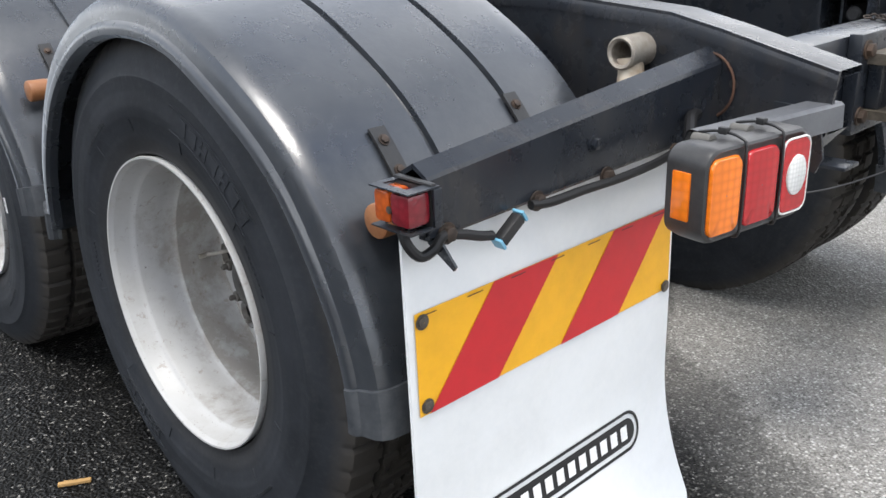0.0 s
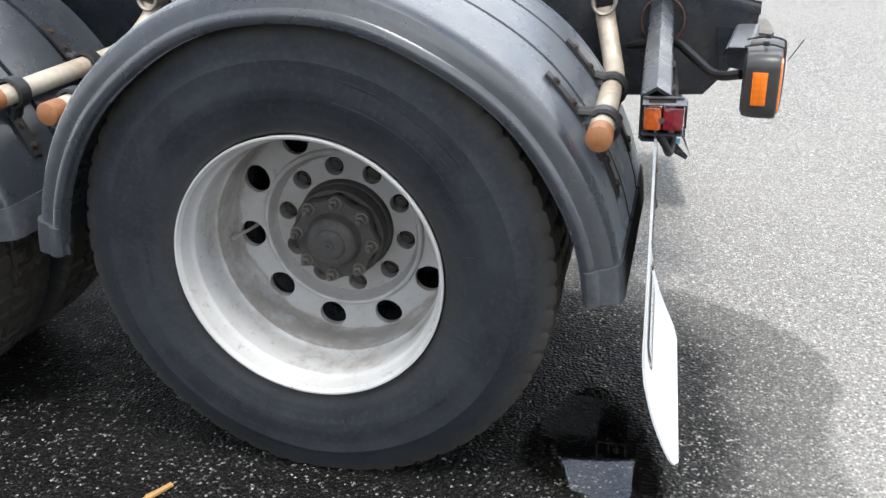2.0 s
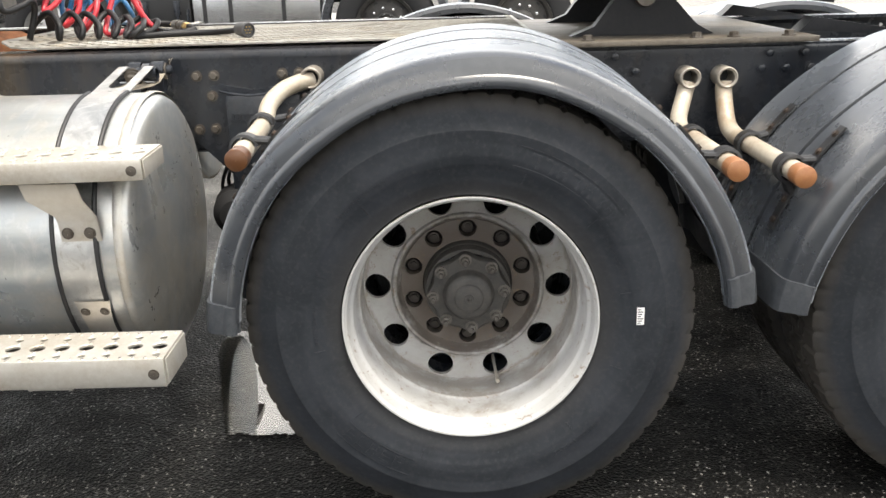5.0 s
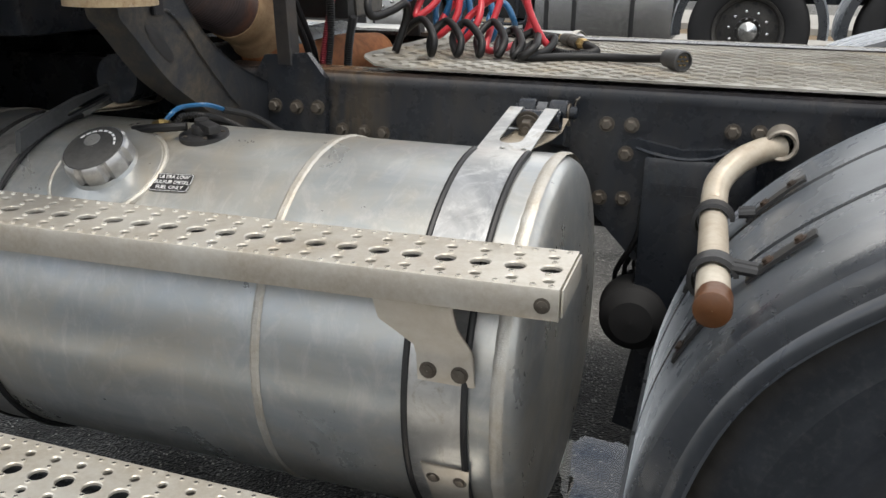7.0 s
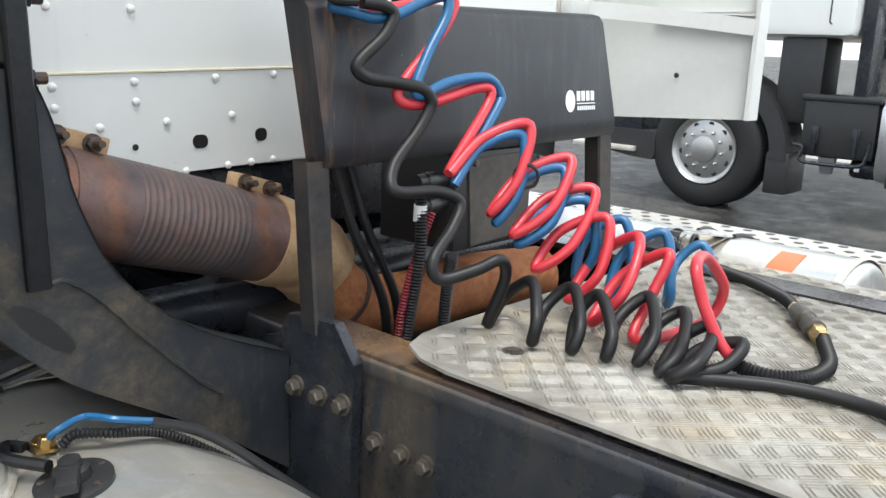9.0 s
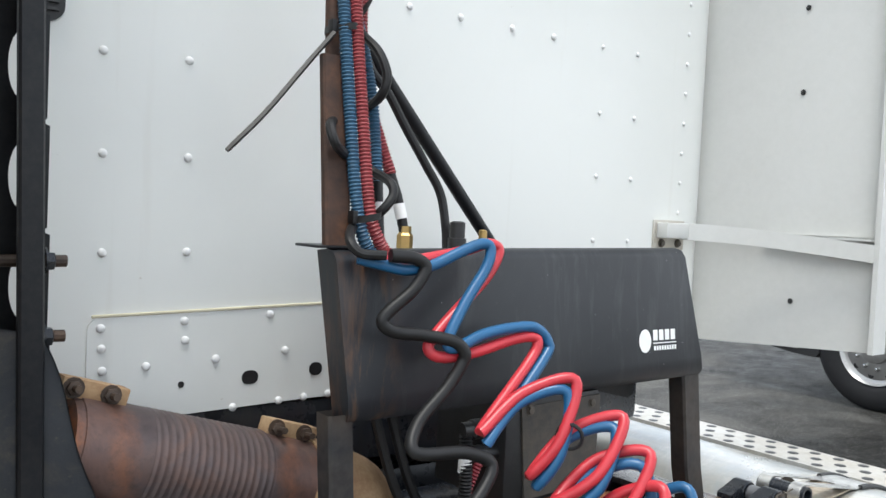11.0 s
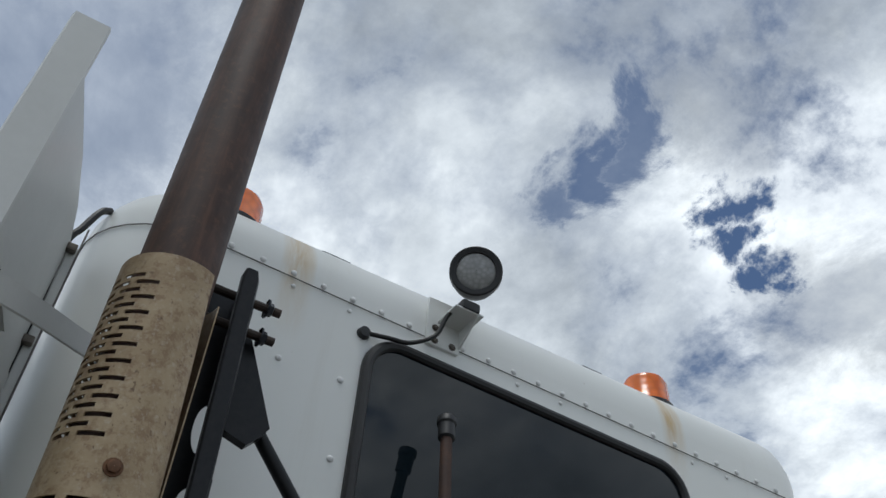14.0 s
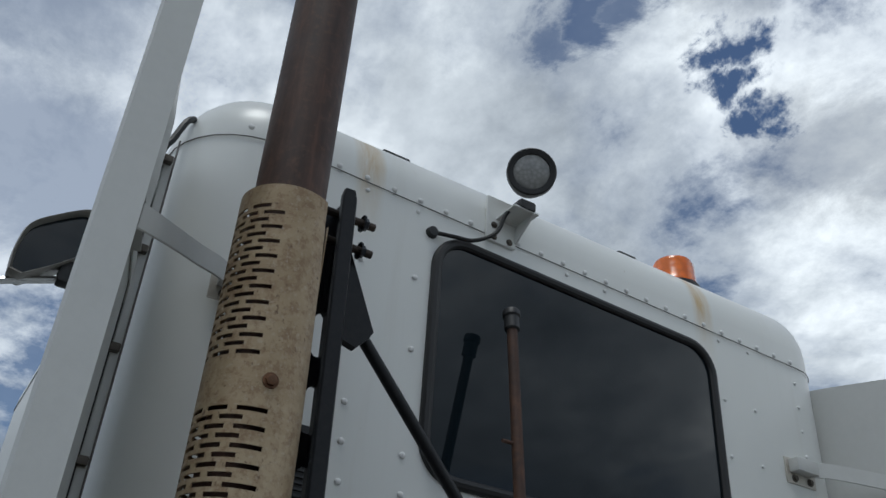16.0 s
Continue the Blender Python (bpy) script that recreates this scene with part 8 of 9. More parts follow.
def hoses():
    way = (0.52, -0.85, 0.1)
    start = [(-1.468, 0.455, 1.556), (-1.450, 0.502, 1.549), (-1.443, 0.577, 1.560), (-1.439, 0.614, 1.568), (-1.436, 0.652, 1.578), (-1.432, 0.671, 1.568), (-1.428, 0.649, 1.533), (-1.424, 0.606, 1.496), (-1.420, 0.558, 1.456), (-1.416, 0.535, 1.434),
             (-1.411, 0.543, 1.420), (-1.406, 0.571, 1.417), (-1.400, 0.614, 1.424), (-1.396, 0.673, 1.438), (-1.391, 0.707, 1.442), (-1.387, 0.718, 1.432), (-1.383, 0.697, 1.404)]
    lows = [(-1.354, 0.586, 1.319), (-1.335, 0.667, 1.252), (-1.310, 0.695, 1.218), (-1.281, 0.720, 1.164), (-1.235, 0.752, 1.117), (-1.175, 0.728, 1.099), (-1.105, 0.722, 1.090)]
    tops = [(-1.316, 0.729, 1.388), (-1.275, 0.790, 1.336), (-1.240, 0.813, 1.287), (-1.205, 0.801, 1.248), (-1.150, 0.805, 1.228), (-1.095, 0.803, 1.212), (-1.036, 0.805, 1.216)]
    red = start + swung(lows[:6], tops[:6], way, 0.024, 0.026) + [(-1.105, 0.765, 1.135), (-1.10, 0.728, 1.092), (-1.07, 0.800, 1.092), (-1.045, 0.860, 1.112), (-1.03, 0.862, 1.162), (-1.036, 0.805, 1.216), (-1.008, 0.713, 1.225), (-0.990, 0.705, 1.180), (-0.965, 0.712, 1.130), (-0.940, 0.722, 1.098)]
    red_hose = solo("red_air_hose", Geo().tube(bezier(red, 8), 0.0084, 12), HOSE_RED, "bright red coiled air hose hanging from the headboard onto the deck", "air hose", "coiled air hoses")
    b_start = [Vector(p) for p in ((-1.460, 0.440, 1.553), (-1.446, 0.474, 1.545), (-1.436, 0.506, 1.539), (-1.432, 0.548, 1.546), (-1.428, 0.590, 1.564), (-1.424, 0.628, 1.578), (-1.420, 0.644, 1.572), (-1.416, 0.634, 1.544), (-1.411, 0.596, 1.497), (-1.404, 0.563, 1.451),
                                   (-1.400, 0.559, 1.433), (-1.398, 0.577, 1.433), (-1.398, 0.620, 1.448), (-1.394, 0.672, 1.456), (-1.390, 0.714, 1.455), (-1.385, 0.737, 1.433), (-1.379, 0.723, 1.407))]
    b_lows = [Vector(p) + Vector((0.004, 0.010, -0.016)) for p in lows[:5]]
    b_tops = [Vector(p) + Vector((-0.004, -0.012, -0.017)) for p in tops[:5]]
    b_tops[3:] = [Vector((-1.215, 0.87, 1.235)), Vector((-1.165, 0.92, 1.215))]
    b_lows[3:] = [Vector((-1.255, 0.80, 1.140)), Vector((-1.215, 0.84, 1.105))]
    blue = b_start + swung(b_lows, b_tops, way, 0.024, 0.030) + [(-1.135, 0.90, 1.125), (-1.155, 0.93, 1.098), (-1.175, 0.99, 1.15), (-1.145, 1.02, 1.185), (-1.115, 1.02, 1.14), (-1.14, 1.10, 1.11), (-1.19, 1.18, 1.10), (-1.235, 1.235, 1.095)]
    blue_hose = solo("blue_air_hose", Geo().tube(bezier(blue, 8), 0.0084, 12), HOSE_BLUE, "blue coiled air hose twisted together with a red one", "air hose", "coiled air hoses")
    # black cable: wanders down the headboard, then lies coiled on the deck
    lead = [(-1.430, 0.474, 1.559), (-1.424, 0.510, 1.556), (-1.420, 0.527, 1.543), (-1.420, 0.508, 1.513), (-1.424, 0.470, 1.482), (-1.424, 0.462, 1.467), (-1.420, 0.480, 1.455), (-1.410, 0.526, 1.449), (-1.394, 0.563, 1.441), (-1.388, 0.579, 1.425),
            (-1.390, 0.575, 1.407), (-1.390, 0.550, 1.376), (-1.385, 0.500, 1.332),
            (-1.365, 0.485, 1.300), (-1.352, 0.560, 1.294), (-1.340, 0.598, 1.275), (-1.330, 0.572, 1.241), (-1.318, 0.518, 1.202), (-1.308, 0.525, 1.175), (-1.280, 0.571, 1.187), (-1.262, 0.605, 1.200), (-1.270, 0.628, 1.165)]
    c_lows = [(-1.295, 0.622, 1.0895), (-1.200, 0.610, 1.0895), (-1.140, 0.622, 1.0895), (-1.090, 0.634, 1.0895), (-1.050, 0.652, 1.0895), (-1.010, 0.640, 1.0895), (-0.990, 0.630, 1.0895)]
    c_tops = [(-1.242, 0.659, 1.162), (-1.190, 0.692, 1.158), (-1.145, 0.695, 1.156), (-1.092, 0.746, 1.156), (-1.045, 0.770, 1.138), (-0.985, 0.741, 1.139), (-0.939, 0.734, 1.126)]
    tail = [(-0.945, 0.690, 1.100), (-0.988, 0.645, 1.0880), (-0.945, 0.678, 1.0865), (-0.888, 0.714, 1.0865), (-0.828, 0.733, 1.0865), (-0.765, 0.733, 1.0870), (-0.710, 0.705, 1.091), (-0.668, 0.660, 1.098)]
    solo("trailer_cable", Geo().tube(bezier(lead + swung(c_lows, c_tops, (0.3, -1.0, 0), 0.026, 0.021) + tail, 8), 0.0092, 12), HOSE_BLACK, "black coiled trailer cable lying on the chequer plate", "cable")
    # plug at the cable's end
    m = Matrix.Translation((-0.652, 0.636, 1.0995)) @ Vector((0.62, -0.78, -0.01)).to_track_quat("Z", "Y").to_matrix().to_4x4()
    plug = thing("trailer_plug", "grey-black round trailer plug resting on the deck", "plug")
    part("plug_shell", Geo().lathe_m([(0.011, -0.03), (0.0195, -0.024), (0.0205, 0.0), (0.0225, 0.002), (0.0225, 0.036), (0.0195, 0.038), (0.0185, 0.030), (0.0005, 0.030)], 28, m), PLUGGREY, plug)
    for k in range(7):
        a = 2 * math.pi * k / 6
        p = m @ Vector((0.010 * math.cos(a) if k < 6 else 0, 0.010 * math.sin(a) if k < 6 else 0, 0.030))
        part("pin", Geo().tube([p, p + (m.to_3x3() @ Vector((0, 0, 0.006)))], 0.0018, 6), BRASS, plug)
    # coupled ends of the air hoses: ribbed sleeves and brass coupling
    part("hose_sleeve", ribbed(bezier([(-0.945, 0.721, 1.102), (-0.930, 0.729, 1.093), (-0.895, 0.740, 1.0885), (-0.865, 0.767, 1.0885), (-0.855, 0.808, 1.0885), (-0.862, 0.860, 1.0885), (-0.900, 0.945, 1.0905)], 8), 0.0105), HOSE_BLACK, red_hose, "black ribbed end sleeve")
    part("hose_tie", Geo().tube([(-1.301 + 0.016 * math.cos(t), 0.708 + 0.010 * math.cos(t), 1.311 + 0.018 * math.sin(t)) for t in [2 * math.pi * k / 16 for k in range(16)]], 0.0028, 6, closed=True), HOSE_BLACK, red_hose, "black tie round both hoses")
    part("hose_sleeve", ribbed(bezier([(-1.235, 1.235, 1.095), (-1.225, 1.245, 1.0925), (-1.205, 1.238, 1.0925), (-1.121, 1.198, 1.0925), (-1.039, 1.138, 1.0925), (-0.985, 1.065, 1.094)], 8), 0.0105), HOSE_BLACK, blue_hose, "black ribbed end sleeve")
    c0, c1 = Vector((-0.985, 1.065, 1.0945)), Vector((-0.904, 0.950, 1.0925))
    cp = thing("hose_coupling", "dark steel and brass hose coupling lying on the deck", "coupling")
    m = Matrix.Translation(c0) @ (c1 - c0).to_track_quat("Z", "Y").to_matrix().to_4x4()
    part("collar", Geo().lathe_m([(0.010, 0.0), (0.0155, 0.004), (0.0175, 0.03), (0.0175, 0.055), (0.0145, 0.058), (0.0145, 0.085), (0.0175, 0.088), (0.0175, 0.105), (0.012, 0.108)], 20, m), COUPLING, cp)
    part("brass_nut", Geo().lathe_m([(0.009, -0.014), (0.0125, -0.012), (0.0125, 0.004), (0.011, 0.006)], 6, m), BRASS, cp, "brass hex nut", True, 20)
    part("brass_nut", Geo().lathe_m([(0.0115, 0.106), (0.0145, 0.108), (0.0145, 0.128), (0.012, 0.130), (0.012, 0.146)], 6, m), BRASS, cp, "brass hex nut", True, 20)
    solo("cut_tie", Geo().box(-0.902, -0.878, 0.776, 0.781, 1.0762, 1.0795, 0.001), HOSE_BLACK, "short piece of cut black cable tie on the deck", "cable tie", "cable ties")
    # ties and the ribbed conduits that drop behind the headboard
    solo("conduit", ribbed(bezier([(-1.50, 0.68, 1.275), (-1.49, 0.675, 1.18), (-1.49, 0.66, 1.08), (-1.50, 0.65, 0.98)], 8), 0.0105), HOSE_BLACK, "black ribbed conduit dropping behind the rail", "conduit", "conduits")
    solo("conduit", ribbed(bezier([(-1.49, 0.70, 1.225), (-1.495, 0.67, 1.15), (-1.50, 0.645, 1.06), (-1.505, 0.64, 0.98)], 8), 0.0075), mat_plain("red_conduit", (0.22, 0.02, 0.03), 0.5), "dark red ribbed conduit beside a black one", "conduit", "conduits")
    solo("conduit", ribbed(bezier([(-1.44, 0.70, 1.16), (-1.46, 0.715, 1.10), (-1.47, 0.72, 1.02), (-1.48, 0.74, 0.97)], 8), 0.0105), HOSE_BLACK, "black ribbed conduit dropping by the deck corner", "conduit", "conduits")
    solo("cable_sleeve", Geo().tube([(-1.497, 0.678, 1.212), (-1.495, 0.677, 1.240)], 0.0115, 12), PAPER, "white cable marker sleeve", "sleeve")
    for y in (0.545, 0.575):
        solo("air_line", Geo().tube(bezier([(-1.57, y, 1.32), (-1.55, y + 0.03, 1.20), (-1.53, y + 0.08, 1.08), (-1.53, y + 0.10, 0.97)], 6), 0.0085, 8), HOSE_BLACK, "black air line behind the headboard leg", "hose", "air lines")


PLUGGREY = mat_plain("plug_grey", (0.055, 0.055, 0.056), 0.5)
COUPLING = worn("coupling_steel", (0.050, 0.043, 0.036), (0.025, 0.022, 0.020), (0.10, 0.088, 0.070), 0.5, 0.3, 30, 120, 0.2, 0.8)
hoses()


def post_hoses():
    """The bundle tied to the leaning pole."""
    blue = bezier([(-1.470, 0.485, 1.548), (-1.491, 0.479, 1.560), (-1.495, 0.468, 1.583), (-1.501, 0.462, 1.617), (-1.511, 0.459, 1.668), (-1.524, 0.458, 1.739), (-1.537, 0.457, 1.812), (-1.551, 0.457, 1.887), (-1.565, 0.457, 1.965), (-1.574, 0.459, 2.013),
                   (-1.593, 0.472, 2.035), (-1.608, 0.490, 2.030), (-1.607, 0.496, 2.0), (-1.60, 0.503, 1.926), (-1.586, 0.516, 1.848), (-1.574, 0.523, 1.787), (-1.558, 0.524, 1.706), (-1.550, 0.523, 1.663)], 8)
    red = bezier([(-1.465, 0.512, 1.549), (-1.487, 0.503, 1.561), (-1.491, 0.488, 1.586), (-1.496, 0.480, 1.613), (-1.507, 0.477, 1.669), (-1.520, 0.476, 1.740), (-1.533, 0.475, 1.814), (-1.547, 0.475, 1.889), (-1.557, 0.477, 1.941), (-1.568, 0.484, 2.001), (-1.574, 0.491, 2.027),
                  (-1.595, 0.509, 2.044), (-1.609, 0.526, 2.036), (-1.607, 0.525, 2.0), (-1.606, 0.518, 1.94), (-1.600, 0.522, 1.824), (-1.571, 0.539, 1.727), (-1.557, 0.552, 1.676)], 8)
    supply = solo("supply_hose", ribbed(blue, 0.0092), mat_plain("faded_blue", (0.035, 0.10, 0.17), 0.45), "faded blue ribbed supply hose tied to the pole", "hose", "supply hoses")
    part("end_sleeve", Geo().tube([(-1.550, 0.523, 1.667), (-1.543, 0.522, 1.627), (-1.535, 0.522, 1.563)], 0.0088, 12), HOSE_BLACK, supply, "smooth black hose end")
    part("paper_tag", Geo().tube([(-1.5435, 0.522, 1.632), (-1.541, 0.522, 1.617)], 0.0093, 12), PAPER, supply, "white paper tag")
    supply = solo("supply_hose", ribbed(red, 0.0092), mat_plain("faded_red", (0.26, 0.045, 0.05), 0.45), "faded red ribbed supply hose tied to the pole", "hose", "supply hoses")
    part("end_sleeve", Geo().tube(bezier([(-1.558, 0.550, 1.681), (-1.551, 0.561, 1.645), (-1.546, 0.566, 1.618), (-1.542, 0.571, 1.590)], 4), 0.0080, 12), HOSE_BLACK, supply, "smooth black hose end")
    part("paper_tag", Geo().tube([(-1.5485, 0.5635, 1.632), (-1.5445, 0.5675, 1.609)], 0.0093, 12), PAPER, supply, "white paper tag")
    part("hose_nut", Geo().lathe([(0.0005, 1.563), (0.0125, 1.563), (0.0125, 1.584), (0.0095, 1.588), (0.0095, 1.598), (0.0005, 1.598)], 6, "z", (-1.540, 0.572, 0)), BRASS, supply, "brass hose fitting", True, 20)
    blk = bezier([(-1.590, 0.502, 1.900), (-1.580, 0.505, 1.885), (-1.545, 0.513, 1.856), (-1.528, 0.519, 1.819), (-1.536, 0.514, 1.790), (-1.578, 0.510, 1.772), (-1.580, 0.474, 1.756), (-1.520, 0.423, 1.740), (-1.500, 0.417, 1.716), (-1.510, 0.435, 1.702), (-1.546, 0.480, 1.692),
                  (-1.537, 0.508, 1.677), (-1.499, 0.513, 1.662), (-1.486, 0.511, 1.643), (-1.491, 0.495, 1.619), (-1.529, 0.493, 1.605), (-1.500, 0.455, 1.596), (-1.464, 0.429, 1.578), (-1.446, 0.436, 1.561), (-1.432, 0.468, 1.559)], 8)
    solo("supply_cable", Geo().tube(blk, 0.0072, 10), HOSE_BLACK, "black cable wound round the supply hoses", "cable", "supply cables")
    blk = bezier([(-1.612, 0.512, 1.905), (-1.609, 0.524, 1.878), (-1.602, 0.538, 1.837), (-1.595, 0.567, 1.803), (-1.586, 0.596, 1.753), (-1.576, 0.631, 1.697), (-1.568, 0.657, 1.652), (-1.558, 0.663, 1.60), (-1.551, 0.662, 1.561)], 8)
    solo("supply_cable", Geo().tube(blk, 0.0075, 10), HOSE_BLACK, "black cable dropping to the headboard", "cable", "supply cables")
    for z, x, y0, y1 in ((1.886, -1.572, 0.441, 0.490), (1.610, -1.505, 0.449, 0.496)):
        my, wy = (y0 + y1) / 2, (y1 - y0) / 2
        band = [[(x + 0.034 * math.cos(t), my + wy * math.sin(t), z + 0.005 * math.sin(t) + h) for t in [2 * math.pi * k / 24 for k in range(24)]] for h in (-0.005, 0.005)]
        tie = solo("cable_tie", Geo().grid(band + [[(px - 0.0015 * math.cos(2 * math.pi * k / 24), py, pz) for k, (px, py, pz) in enumerate(b)] for b in band[::-1]], closed_u=True, closed_v=True), HOSE_BLACK, "black cable tie round the hose bundle", "cable tie", "cable ties")
        part("tie_lock", Geo().box(x + 0.005, x + 0.020, y0 - 0.004, y0 + 0.004, z - 0.010, z + 0.008, 0.001), HOSE_BLACK, tie)
        if z > 1.8:
            part("tie_tail", Geo().tube(bezier([(-1.552, 0.441, 1.874), (-1.55, 0.400, 1.826), (-1.54, 0.333, 1.748), (-1.535, 0.276, 1.690)], 6), [0.004] * 18 + [0.0035], 4), HOSE_BLACK, tie, "long loose tail")
            part("tie_tail", Geo().tube([(-1.575, 0.492, 1.905), (-1.572, 0.502, 1.922), (-1.568, 0.514, 1.942)], [0.004, 0.0045, 0.0015], 4), HOSE_BLACK, tie, "short cut tail")
    # fittings on the headboard's top
    for y, mat, h, r in ((0.666, PLASTIC, 0.042, 0.0125), (0.719, BRASS, 0.030, 0.007)):
        part("bulkhead_fitting", Geo().lathe([(r * 1.2, 1.565), (r * 1.2, 1.565 + h * 0.4), (r, 1.565 + h * 0.42), (r, 1.565 + h), (r * 0.6, 1.565 + h + 0.002), (0.0005, 1.565 + h + 0.002)], 12, "z", (-1.53, y, 0)), mat, TRUCK, "bulkhead hose fitting")


post_hoses()

# ---- cab roof lamps, side fairings, mirror ----


def roof_gear():
    # round work lamp on its bracket over the rear window
    c = Vector((-1.700, 0.545, 2.955))
    d = Vector((0.78, -0.45, -0.30)).normalized()
    m = Matrix.Translation(c) @ d.to_track_quat("Z", "Y").to_matrix().to_4x4()
    shell = part("work_lamp", Geo().lathe_m([(0.0005, -0.052), (0.030, -0.048), (0.050, -0.028), (0.057, 0.0), (0.0600, 0.012), (0.0600, 0.030), (0.057, 0.033), (0.045, 0.031), (0.044, 0.026)], 40, m), RUBBER_TRIM, TRUCK, "round black rubber work lamp")
    part("work_lens", Geo().lathe_m([(0.046, 0.026), (0.041, 0.029), (0.022, 0.032), (0.0005, 0.033)], 40, m), CLEAR_LENS, shell, "fluted clear lamp lens")
    g = Geo()
    g.box(-1.786, -1.776, 0.474, 0.560, 2.785, 2.912, 0.004)
    g.box(-1.778, -1.700, 0.500, 0.572, 2.848, 2.853, 0.002)
    g.prism([(-1.780, 2.800), (-1.772, 2.800), (-1.700, 2.846), (-1.702, 2.8515), (-1.780, 2.8515)], "y", 0.556, 0.560)
    br = part("lamp_bracket", g, WHITE, TRUCK, "white folded lamp bracket")
    for y, z in ((0.495, 2.797), (0.540, 2.797), (0.495, 2.83)):
        part("bolt", Geo().nut((-1.775, y, z), (1, 0, 0), 0.006, 0.004), BOLT, br)
    part("lamp_mount", Geo().box(-1.735, -1.695, 0.515, 0.56, 2.85, 2.875, 0.006), PLASTIC, shell)
    part("lamp_cable", Geo().tube(bezier([(-1.78, 0.331, 2.746), (-1.765, 0.38, 2.745), (-1.76, 0.43, 2.752), (-1.745, 0.48, 2.785), (-1.735, 0.50, 2.84), (-1.725, 0.52, 2.868)], 6), 0.005, 8), HOSE_BLACK, shell, "black lamp cable")
    part("grommet", Geo().lathe([(0.0005, -1.772), (0.012, -1.773), (0.015, -1.785)], 16, "x", (0, 0.331, 2.746)), RUBBER_TRIM, shell)
    for y, x in ((1.285, -1.955), (0.035, -1.955)):
        g = Geo().lathe([(0.070, 3.010), (0.070, 3.018), (0.066, 3.024), (0.063, 3.088), (0.057, 3.102), (0.0005, 3.107)], 36, "z", (x, y, 0))
        b = part("beacon", g, BEACON, TRUCK, "amber roof beacon")
        part("beacon_base", Geo().lathe([(0.074, 2.99), (0.074, 3.014), (0.0005, 3.015)], 36, "z", (x, y, 0)), PLASTIC, b)
    for y0, y1 in ((0.25, 0.33), (1.03, 1.10)):
        part("roof_hatch", Geo().box(-2.00, -1.92, y0, y1, 3.012, 3.042, 0.006), PLASTIC, TRUCK, "small dark roof fitting")


roof_gear()


